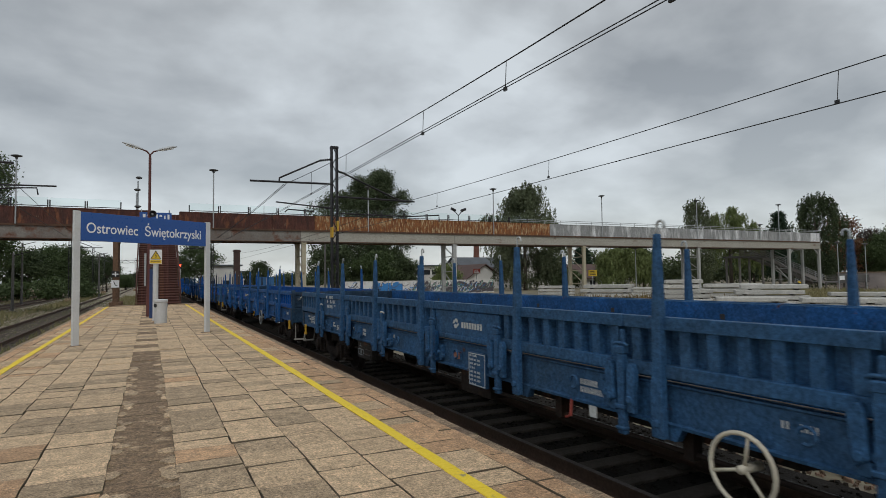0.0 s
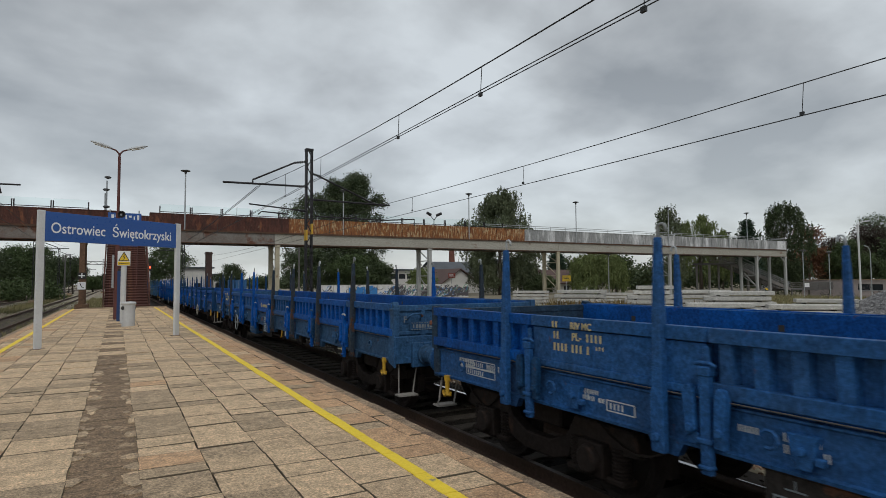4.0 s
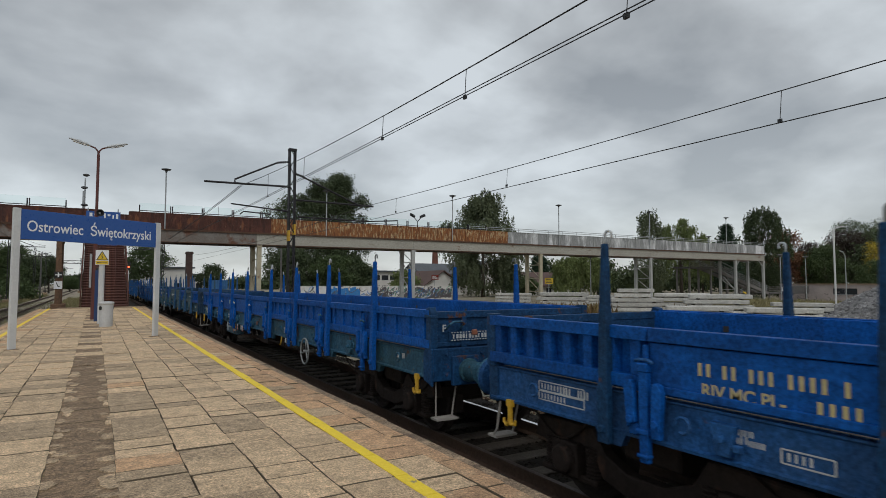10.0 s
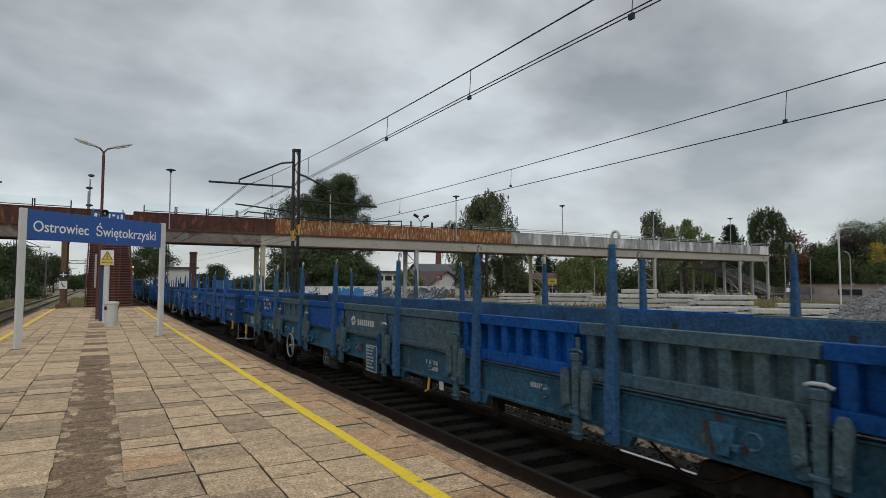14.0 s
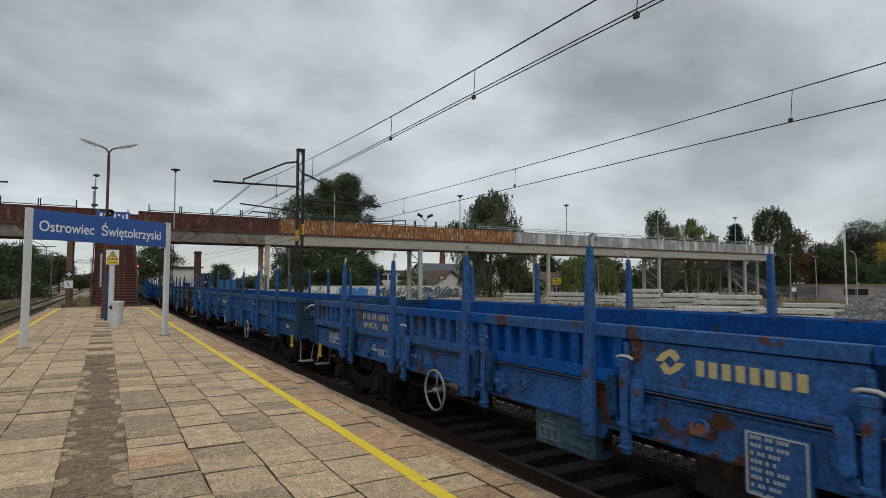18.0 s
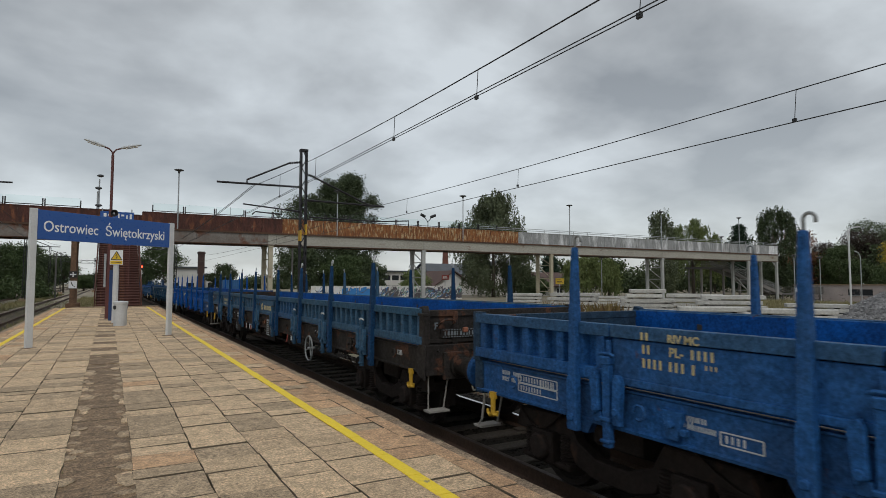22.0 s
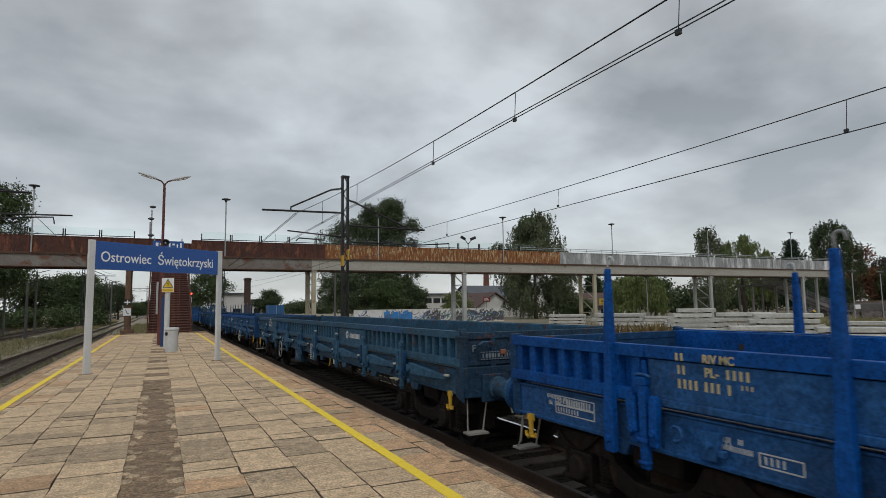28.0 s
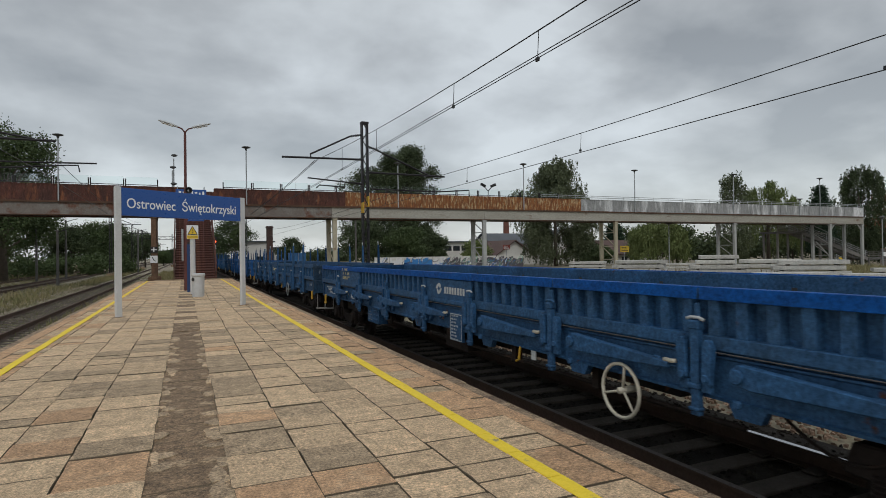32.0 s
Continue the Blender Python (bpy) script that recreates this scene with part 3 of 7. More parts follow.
def build_platform_stairs():
    st = empty("stairs", pose(0, 44.3, 0), "rusty red brown steel stairs up to the footbridge", "stairs")
    steps, rise = 34, 6.15
    run = (BY - 44.3) / steps
    bm = bmesh.new()
    w0, w1 = -0.7, 1.9
    tube(bm, [(w0, 0.0, -0.05), (w1, 0.0, -0.05)], 0.07, 8)
    box(bm, w0, w1, 0.0, run * 0.98, -0.03, 0.015)
    box(bm, w0, w1, run * 0.9, run * 0.97, 0.0, 0.078)
    me = finish(bm)
    for k in range(steps):
        put("step", me, M["rust"], st, m=pose(random.uniform(-0.01, 0.01), k * run, (k + 1) * rise / steps, random.uniform(-2, 2)))
    for x in (w0 - 0.06, w1 + 0.06):
        bm = bmesh.new()
        bar(bm, (x, -0.1, 0.0), (x, BY - 44.3, rise), 0.06, 0.34)
        part("stringer", bm, M["rust"], st)
        for dz in (0.55, 1.05):
            bm = bmesh.new()
            tube(bm, [(x, -0.1, dz), (x, BY - 44.3, rise + dz)], 0.035, 6)
            part("handrail", bm, M["rust"], st)
        for k in range(0, steps + 1, 4):
            bm = bmesh.new()
            z = k * rise / steps
            tube(bm, [(x, k * run, z), (x, k * run, z + 1.08)], 0.03, 6)
            part("baluster", bm, M["rust"], st)
    bm = bmesh.new()
    box(bm, w0 - 1.3, w0 - 0.1, -0.4, 0.2, -0.85, 0.05)
    box(bm, w0 - 0.1, w1 + 1.1, -0.4, 0.2, -0.85, 0.06)
    part("plinth", bm, M["kerb"], st, "concrete stair foot", bevel=0.02)
    return st


def flight(parent, x0, z0, x1, z1, y0, y1, n):
    dx, dz = (x1 - x0) / n, (z1 - z0) / n
    bm = bmesh.new()
    for k in range(n):
        a, b = sorted((x0 + k * dx, x0 + (k + 1) * dx))
        box(bm, a, b, y0, y1, z0 + (k + 1) * dz - 0.06, z0 + (k + 1) * dz)
    part("treads", bm, M["stair_grey"], parent)
    for y in (y0, y1):
        bm = bmesh.new()
        bar(bm, (x0, y, z0 - 0.1), (x1, y, z1 - 0.1), 0.08, 0.5)
        part("stringer", bm, M["stair_grey"], parent)
        bm = bmesh.new()
        for h in (0.5, 0.8, 1.1):
            tube(bm, [(x0, y, z0 + h), (x1, y, z1 + h)], 0.028, 6)
        for k in range(0, n + 1, 3):
            tube(bm, [(x0 + k * dx, y, z0 + k * dz), (x0 + k * dx, y, z0 + k * dz + 1.1)], 0.025, 6)
        part("handrail", bm, M["steel_grey"], parent)
        bm = bmesh.new()
        for k in range(n * 3):
            x, z = x0 + (k + 0.5) * dx / 3, z0 + (k + 0.5) * dz / 3
            box(bm, x - 0.035, x + 0.035, y - 0.012, y + 0.012, z + 0.12, z + 1.02)
        tagged(part("railing_infill", bm, M["stair_dark"], parent, "thin upright railing bars"), kind="stuff")


def build_yard_stairs():
    st = empty("yard_stairs", pose(0, 0, 0), "grey steel stairs with landings at the bridge end", "stairs")
    flight(st, 83.6, 4.1, 99.2, -0.05, 58.4, 60.4, 25)
    flight(st, 99.2, -0.05, 92.0, -2.15, 60.7, 62.2, 12)
    for x0, x1, z, y0, y1 in ((77.6, 83.6, 4.1, 57.8, 60.6), (99.2, 111.5, -0.05, 58.2, 62.4)):
        bm = bmesh.new()
        box(bm, x0, x1, y0, y1, z - 0.25, z)
        part("landing", bm, M["stair_dark"], st)
        bm = bmesh.new()
        for h in (0.4, 0.75, 1.1):
            tube(bm, [(x0, y0, z + h), (x1, y0, z + h)], 0.028, 6)
        for k in range(6):
            x = x0 + (x1 - x0) * k / 5
            tube(bm, [(x, y0, z), (x, y0, z + 1.1)], 0.025, 6)
        for k in range(40):
            x = x0 + (x1 - x0) * (k + 0.5) / 40
            box(bm, x - 0.02, x + 0.02, y0 - 0.01, y0 + 0.01, z, z + 1.05)
        part("handrail", bm, M["stair_grey"], st)
        if z < 1:
            for k in range(4):
                xa = x0 + 3.2 + (x1 - x0 - 3.2) * k / 4
                bm = bmesh.new()
                box(bm, xa + 0.03, xa + (x1 - x0 - 3.2) / 4 - 0.03, y0 - 0.04, y0 - 0.015, z + 0.02, z + 1.08)
                part("railing_sheet", bm, M["stair_dark"], st, "dark grey railing sheet")
            bm = bmesh.new()
            box(bm, x0 + 3.6, x0 + 5.0, y0 - 0.06, y0 - 0.045, z + 0.25, z + 0.95)
            part("notice", bm, M["sign_white"], st, "white notice sheet")
        for x in (x0 + 0.4, x1 - 0.4):
            for y in (y0 + 0.3, y1 - 0.3):
                bm = bmesh.new()
                box(bm, x - 0.12, x + 0.12, y - 0.12, y + 0.12, -2.6, z - 0.24)
                part("column", bm, M["stair_grey"], st)
    bm = bmesh.new()
    bar(bm, (86.5, 58.2, 2.6), (91.0, 58.2, -0.6), 0.14)
    part("brace", bm, M["column_grey"], st)
    for x, y in ((88.0, 58.6), (93.5, 58.6), (93.5, 60.2)):
        bm = bmesh.new()
        box(bm, x - 0.14, x + 0.14, y - 0.14, y + 0.14, -2.6, 4.1 - 4.15 * (x - 83.6) / 15.6 - 0.2)
        part("column", bm, M["stair_grey"], st)


build_bridge()
build_platform_stairs()
build_yard_stairs()

# ---- the freight train ----
def text_mesh(body, size):
    cu = bpy.data.curves.new("lettering", "FONT")
    cu.body, cu.size, cu.extrude = body, size, 0.004
    cu.resolution_u, cu.offset = 4, 0.0025
    ob = bpy.data.objects.new("lettering", cu)
    scene.collection.objects.link(ob)
    bpy.context.view_layer.update()
    me = bpy.data.meshes.new_from_object(ob.evaluated_get(bpy.context.evaluated_depsgraph_get()))
    bpy.data.objects.remove(ob)
    return me


# distance run by the train (metres) over time (seconds)
RUN = [(0.0, -11.13), (1.5, 0.0), (4.25, 19.75), (7.0, 39.18), (10.0, 59.49), (13.0, 79.61), (16.5, 102.89), (19.0, 119.12), (22.0, 138.55), (25.0, 158.07), (28.0, 178.19), (30.5, 195.48), (32.0, 206.15)]
LENGTH = 19.9


def run_at(t):
    """Smooth distance between the rows of RUN (cubic Hermite)."""
    ts, ds = [r[0] for r in RUN], [r[1] for r in RUN]
    n = len(ts)
    slope = [(ds[min(i + 1, n - 1)] - ds[max(i - 1, 0)]) / (ts[min(i + 1, n - 1)] - ts[max(i - 1, 0)]) for i in range(n)]
    i = max(k for k in range(n - 1) if ts[k] <= t + 1e-9)
    w = ts[i + 1] - ts[i]
    u = (t - ts[i]) / w
    return (ds[i] * (1 + 2 * u) * (1 - u) ** 2 + slope[i] * w * u * (1 - u) ** 2 + ds[i + 1] * u * u * (3 - 2 * u) + slope[i + 1] * w * u * u * (u - 1))


def paint(name, base, grime, rust=0.66, old=None):
    return surface(name, base, grime, 0.64, big=1.1, fine=13, blotch=0.75, bump=0.12, stain=(0.085, 0.042, 0.028), stain_scale=2.6, stain_from=rust - 0.045, stain_to=rust, wear=old, grit=0.6, grit_scale=5, spec=0.13)


BLUES = {
    "steel": paint("faded steel blue wagon paint", (0.034, 0.104, 0.228), (0.036, 0.082, 0.152), 0.70),
    "mid": paint("mid blue wagon paint", (0.019, 0.098, 0.288), (0.026, 0.076, 0.182), 0.70),
    "bright": paint("fresh blue wagon paint", (0.0037, 0.0935, 0.3905), (0.0073, 0.0585, 0.2272), 0.72),
    "royal": paint("royal blue wagon paint", (0.0030, 0.0792, 0.3355), (0.0062, 0.0490, 0.1938), 0.72),
    "greyed": paint("greyed blue wagon paint", (0.0720, 0.1176, 0.1344), (0.0384, 0.0960, 0.1680), 0.69),
    "rusty": paint("rust-patched blue wagon paint", (0.032, 0.118, 0.345), (0.036, 0.088, 0.2), 0.625),
    "teal": paint("grey blue wagon paint", (0.036, 0.108, 0.190), (0.030, 0.070, 0.110), 0.66),
    "pale": paint("pale blue grey wagon paint", (0.0456, 0.1140, 0.1980), (0.0360, 0.0744, 0.1200), 0.66),
    # body blue of the end faces, with their shade worked into the colour
    "end_blue_shaded": paint("blue end paint darkened for shade", (0.010, 0.055, 0.150), (0.015, 0.040, 0.085), 0.66),
    "stake_grey": paint("worn grey brown stake paint", (0.030, 0.052, 0.078), (0.038, 0.036, 0.036), 0.6),
    # stakes face less sky; that shade is included in this navy
    "stake": paint("navy stake paint darkened for shade", (0.010, 0.052, 0.135), (0.012, 0.035, 0.075), 0.66),
    "grimy": paint("grimy dark end paint", (0.020, 0.052, 0.098), (0.025, 0.036, 0.052), 0.67, (0.07, 0.075, 0.075)),
    "sole": paint("greyed solebar paint", (0.0378, 0.1270, 0.2205), (0.0294, 0.0747, 0.0980), 0.68, (0.13, 0.12, 0.075)),
    "soot": paint("sooty brown underframe", (0.036, 0.032, 0.030), (0.02, 0.018, 0.016), 0.62),
}
M["bogie"] = surface("greasy brown bogie", (0.035, 0.026, 0.022), (0.018, 0.015, 0.014), 0.75, 0.2, big=3, fine=20, blotch=0.6, stain=(0.07, 0.04, 0.028), stain_scale=3, spec=0.15)
M["wheel"] = surface("wheel steel", (0.06, 0.05, 0.045), (0.03, 0.026, 0.024), 0.6, 0.2, spec=0.2)
M["tread"] = surface("bright wheel tread", (0.5, 0.5, 0.5), (0.35, 0.34, 0.34), 0.3, 1.0)
M["hook_yellow"] = surface("yellow hook paint", (0.62, 0.36, 0.02), (0.4, 0.25, 0.03), 0.6, blotch=0.6)
M["hand_white"] = surface("cream handwheel paint", (0.62, 0.58, 0.47), (0.45, 0.41, 0.33), 0.6)
M["hand_grey"] = surface("grey handwheel paint", (0.26, 0.28, 0.28), (0.16, 0.17, 0.17), 0.6)
M["mark_yellow"] = surface("faded yellow marking", (0.55, 0.46, 0.22), (0.36, 0.34, 0.22), 0.7, blotch=0.6, fine=30)
M["mark_grey"] = surface("washed out grey marking", (0.22, 0.25, 0.27), (0.10, 0.13, 0.16), 0.7, blotch=0.8, fine=25)
M["mark_white"] = surface("faded white marking", (0.56, 0.58, 0.58), (0.33, 0.38, 0.42), 0.7, blotch=0.7, fine=30)
M["mark_pale_green"] = surface("faded pale green marking", (0.40, 0.50, 0.40), (0.28, 0.40, 0.36), 0.7, blotch=0.6, fine=30)
M["sprayed_orange"] = surface("orange spray paint", (0.62, 0.20, 0.05), (0.5, 0.3, 0.1), 0.7, blotch=0.4)
M["lamp_red"] = surface("dusty red paint", (0.34, 0.05, 0.035), (0.16, 0.045, 0.035), 0.6, blotch=0.7)
M["reflector"] = surface("dusty orange reflector", (0.30, 0.11, 0.06), (0.15, 0.07, 0.05), 0.5, blotch=0.6)
M["plank"] = surface("worn wagon floor planks", (0.12, 0.10, 0.085), (0.06, 0.055, 0.05), 0.9, big=2, fine=20, bump=0.5)
M["foot"] = surface("worn bare step plate", (0.34, 0.32, 0.29), (0.20, 0.18, 0.16), 0.7)

STAKES = [-7.55, -5.47, -3.4, -1.32, 1.32, 3.4, 5.47, 7.55]
HALF = 9.27


def latch_at(s):
    return s + (0.42 if s < 0 else -0.42)


def bays():
    cuts = [-HALF] + [latch_at(s) for s in STAKES] + [HALF]
    return list(zip(cuts, cuts[1:]))


CACHE = {}
BAYS = {4: ["royal", "greyed", "royal", "greyed", "greyed", "royal", "greyed", "bright", "bright"]}      # boards painted one by one
# company mark: its two ends along the wagon and its height
LOGO = {-1: (0.35, -0.55, 1.56), 0: (0.24, -0.64, 1.55), 1: (0.37, -0.55, 1.53), 2: (0.53, -0.79, 1.51), 3: (4.02, 3.08, 1.60), 4: (0.6, -0.5, 1.56), 5: (0.65, -0.66, 1.59), 6: (0.33, -0.59, 1.52), 7: (0.65, -0.66, 1.53), 9: (-3.57, -4.72, 1.59), 10: (0.48, -0.76, 1.57)}
STAKE_PAINT = {-1: "steel", 0: "mid", 9: "teal", 10: "steel", 1: "stake_grey", 2: "stake", 3: "bright", 4: "steel", 5: "rusty", 6: "mid", 7: "stake", 8: "royal"}
END_PAINT = {-1: "grimy", 0: "grimy", 1: "steel", 2: "end_blue_shaded", 3: "end_blue_shaded", 4: "grimy", 5: "end_blue_shaded", 6: "grimy", 7: "soot", 8: "end_blue_shaded", 9: "grimy", 10: "end_blue_shaded"}
TWO_ROWS = {2: 1.62, 5: 1.69, 7: 1.62}      # wagons with a large number in two rows, and its height
PATCH = {5: "bright", 4: "steel", 2: "royal", 9: "steel", 7: "steel", 8: "mid", 6: "steel", 3: "royal", 1: "mid", 0: "royal"}      # paint of mended boards
INNER = {4: "steel", 0: "royal", 1: "royal", 5: "royal", 6: "royal", 7: "bright", -1: "mid"}      # paint inside the boards
LIFT = 0.045      # the body sits this much lower than its drawn heights
TURNED = (1, 4, 5, 8, 9, 12, 15)      # wagons that stand the other way round


def cached(key, make, bevel=0.0, smooth=False):
    if key not in CACHE:
        bm = bmesh.new()
        make(bm)
        CACHE[key] = finish(bm, bevel, smooth)
    return CACHE[key]


def side_panel(length, flat, shallow=False):
    """One hinged side board, its outer face at x = 0 and the wagon's inside at +x, z from 1.35 to 1.83."""
    def make(bm):
        box(bm, 0.045 if shallow else 0.098, 0.115, 0.003, length - 0.003, 1.35, 1.80)
        box(bm, 0.0, 0.118, 0.008, length - 0.008, 1.735, 1.83)
        box(bm, -0.006, 0.118, 0.008, length - 0.008, 1.345, 1.405 if flat else 1.455)
        if flat:
            box(bm, 0.012, 0.1, 0.02, length - 0.02, 1.40, 1.727)
        else:
            n = max(int(round(length / (0.42 if shallow else 0.275))), 2)
            for k in range(n):
                y = length * (k + 0.5) / n
                prism(bm, [(0.104, y - 0.064), (0.014, y - 0.05), (0.014, y + 0.05), (0.104, y + 0.064)], "z", 1.45, 1.74)
    return cached(("panel", round(length, 3), flat, shallow), make, 0.006)


def stake_mesh(raised):
    def make(bm):
        if raised:
            rings = []
            for z, x0, x1, w in ((0.86, -0.07, 0.0, 0.062), (1.30, -0.075, 0.0, 0.06), (1.36, -0.065, 0.02, 0.05), (1.9, -0.056, 0.03, 0.042), (2.53, -0.03, 0.022, 0.026)):
                rings.append([bm.verts.new(p) for p in ((x0, -w, z), (x1, -w, z), (x1, w, z), (x0, w, z))])
            for p, q in zip(rings, rings[1:]):
                for k in range(4):
                    bm.faces.new((p[k], p[(k + 1) % 4], q[(k + 1) % 4], q[k]))
            bm.faces.new(rings[0][::-1])
            bm.faces.new(rings[-1])
        else:
            # swung down, lying along the solebar
            prism(bm, [(0.06, 1.13), (0.07, 1.23), (0.0, 1.28), (-0.9, 1.225), (-1.38, 1.19), (-1.38, 1.14), (-0.9, 1.12), (-0.1, 1.10)], "x", -0.075, -0.005)
            spin(bm, [(0.06, -0.1), (0.06, -0.07)], (0, 0.0, 1.19), "x", 10)
            tube(bm, [(-0.04, -1.36, 1.165), (-0.05, -1.46, 1.165), (-0.05, -1.49, 1.20)], 0.013, 6)
        spin(bm, [(0.035, -0.1), (0.035, -0.06)], (0, 0, 0.98), "x", 8)
    return cached(("stake", raised), make, 0.008)


def stake_cap():
    def make(bm):
        pts = [(0, 0, 2.50), (0, 0, 2.60)] + [(0.0, -0.038 + 0.038 * math.cos(a), 2.60 + 0.038 * math.sin(a)) for a in np.linspace(0.3, math.pi, 7)] + [(0, -0.076, 2.575)]
        tube(bm, pts, 0.012, 6)
    return cached("cap", make, smooth=True)


def latch_mesh():
    """Locking post between two side boards."""
    def make(bm):
        box(bm, -0.06, 0.0, -0.042, 0.042, 0.80, 1.54)
        prism(bm, [(-0.03, 1.54), (0.03, 1.54), (0.018, 1.71), (-0.018, 1.71)], "x", -0.03, 0.006)
        box(bm, -0.078, -0.005, -0.062, 0.062, 1.02, 1.06)
        box(bm, -0.078, -0.005, -0.055, 0.055, 0.84, 0.87)
        box(bm, -0.07, 0.01, -0.05, 0.05, 1.5, 1.57)
    return cached("latch", make, 0.008)


def strap_mesh(s):
    """A splayed hinge strap beside the locking post."""
    def make(bm):
        prism(bm, [(s * 0.075, 1.10), (s * 0.155, 1.05), (s * 0.185, 1.36), (s * 0.16, 1.42), (s * 0.115, 1.43), (s * 0.09, 1.38)], "x", -0.072, -0.012)
        spin(bm, [(0.034, -0.09), (0.034, -0.02)], (0, s * 0.12, 1.12), "x", 8)
        box(bm, -0.05, 0.0, min(s * 0.06, s * 0.15), max(s * 0.06, s * 0.15), 1.0, 1.09)
    return cached(("strap", s), make, 0.006)


def latch_cap():
    def make(bm):
        tube(bm, [(-0.035, -0.085, 1.575), (-0.04, -0.04, 1.595), (-0.04, 0.04, 1.595), (-0.035, 0.085, 1.58)], 0.014, 6)
    return cached("latch_cap", make, smooth=True)


def glyph_rows(bm, x, y0, z0, rows, rng, height=0.085, gap=0.03, skip=0.1):
    """Unreadable lettering as rows of plain slim upright bars, two to a sign."""
    z = z0
    for count, width in rows:
        y = y0
        t = max(width * 0.3, 0.008)
        for k in range(count):
            w = width * rng.uniform(0.85, 1.0)
            if rng.random() > skip:
                box(bm, x - 0.004, x, y - t, y, z - height, z)
                box(bm, x - 0.004, x, y - w, y - w + t, z - height, z)
            y -= width * 1.3
        z -= height + gap


def name_bars(bm, x, y, z, count, width, height, fill=0.62):
    """A word that stays unlettered: a row of plain upright bars, hung from z; returns where it ends."""
    for k in range(count):
        box(bm, x - 0.004, x, y - width * fill, y, z - height, z)
        y -= width
    return y


def lettering(bm, body, size, x, y, z):
    """Real words on the side that faces -x, from y onwards."""
    n = len(bm.verts)
    bm.from_mesh(cached(("words", body, size), lambda b: b.from_mesh(text_mesh(body, size))))
    bm.verts.ensure_lookup_table()
    for v in bm.verts[n:]:
        v.co = Vector((x - v.co.z * 0.5, y - v.co.x, z + v.co.y))


def logo_shape(bm, x, y, z, r):
    """Two curved blades turned round an open square."""
    for q in (1, -1):
        outer = [(-1.15, 0.0), (-0.6, 0.6), (0.0, 0.95), (0.42, 0.92), (0.78, 0.42), (0.42, 0.05), (0.2, 0.28), (0.0, 0.48), (-0.25, 0.25), (-0.5, -0.02), (-0.85, -0.06)]
        for shift in ((0.0, 0.0),):
            prism(bm, [(y - q * r * p[0] * 1.05, z + q * r * p[1] * 0.9) for p in outer], "x", x - 0.004 - 0.0004 * q, x)


def bogie_parts(wagon, yc):
    def bolster(bm):
        prism(bm, [(-1.0, 0.6), (-0.6, 0.48), (0.6, 0.48), (1.0, 0.6), (1.0, 0.82), (-1.0, 0.82)], "y", -0.3, 0.3)
    bogie = put("bogie", cached("bolster", bolster, 0.02), M["bogie"], wagon, "greasy brown bogie", pose(0, yc, LIFT))
    for s in (-1, 1):
        def frame_mesh(bm):
            out = [(-1.45, 0.56), (-1.38, 0.78), (-0.6, 0.80), (-0.46, 0.58), (-0.2, 0.47), (0.2, 0.47), (0.46, 0.58), (0.6, 0.80), (1.38, 0.78), (1.45, 0.56), (1.2, 0.54), (0.62, 0.60), (0.5, 0.36), (0.25, 0.28), (-0.25, 0.28), (-0.5, 0.36), (-0.62, 0.60), (-1.2, 0.54)]
            prism(bm, out, "x", -0.07, 0.07)
        put("side_frame", cached("bogie_side", frame_mesh, 0.015), M["bogie"], bogie, "", pose(s * 1.0, 0, 0))
    for q in (-1.35, 1.35):
        def stretcher(bm):
            box(bm, -0.95, 0.95, -0.05, 0.05, 0.55, 0.7)
        put("end_beam", cached("stretcher", stretcher), M["bogie"], bogie, "", pose(0, q, 0))

    def axlebox(bm):
        box(bm, -0.14, 0.06, -0.17, 0.17, 0.30, 0.62)
        spin(bm, [(0.13, -0.2), (0.15, -0.13)], (0, 0, 0.46), "x", 10)
        box(bm, -0.1, 0.1, -0.38, 0.38, 0.27, 0.33)

    def spring(bm):
        prof = []
        for k in range(8):
            z = 0.33 + 0.035 * k
            prof += [(0.07, z), (0.095, z + 0.008), (0.095, z + 0.02), (0.07, z + 0.03)]
        spin(bm, prof, (0, 0, 0), "z", 10)

    def axle(bm):
        spin(bm, [(0.065, -1.1), (0.085, -0.9), (0.085, 0.9), (0.065, 1.1)], (0, 0, 0), "x", 12)

    def wheel(bm):
        spin(bm, [(0.1, -0.09), (0.15, -0.07), (0.37, -0.02), (0.40, -0.045), (0.49, -0.05), (0.485, -0.02), (0.462, 0.0), (0.455, 0.08), (0.40, 0.075), (0.37, 0.04), (0.15, 0.06), (0.1, 0.08)], (0, 0, 0), "x", 28)
    turning = []
    for dy in (-0.9, 0.9):
        ws = put("wheelset", cached("axle", axle), M["wheel"], wagon, "steel wheelset", pose(0, yc + dy, 0.46 + LIFT))
        for s in (-1, 1):
            put("wheel", cached("wheel", wheel), M["wheel"], ws, "dull steel wheel", pose(s * 0.71, 0, 0, 0, 0, 0 if s > 0 else 180))
        turning.append((ws, yc + dy))
        for s in (-1, 1):
            put("axlebox", cached("axlebox", axlebox, 0.015), M["bogie"], bogie, "", pose(s * 1.02, dy, 0, 0, 0, 0 if s < 0 else 180))
            for q in (-0.28, 0.28):
                put("spring", cached("spring", spring), M["bogie"], bogie, "coil spring", pose(s * 1.02, dy + q, 0))
    for s in (-1, 1):
        def shoe(bm):
            box(bm, 0.62, 0.74, -0.06, 0.06, 0.35, 0.6)
            bar(bm, (0.68, 0, 0.6), (0.68, 0.1, 0.85), 0.05)
        for q in (-1.42, 1.42):
            put("brake_shoe", cached("shoe", shoe), M["bogie"], bogie, "", pose(0, q, 0, 0, 0, 0 if s > 0 else 180))
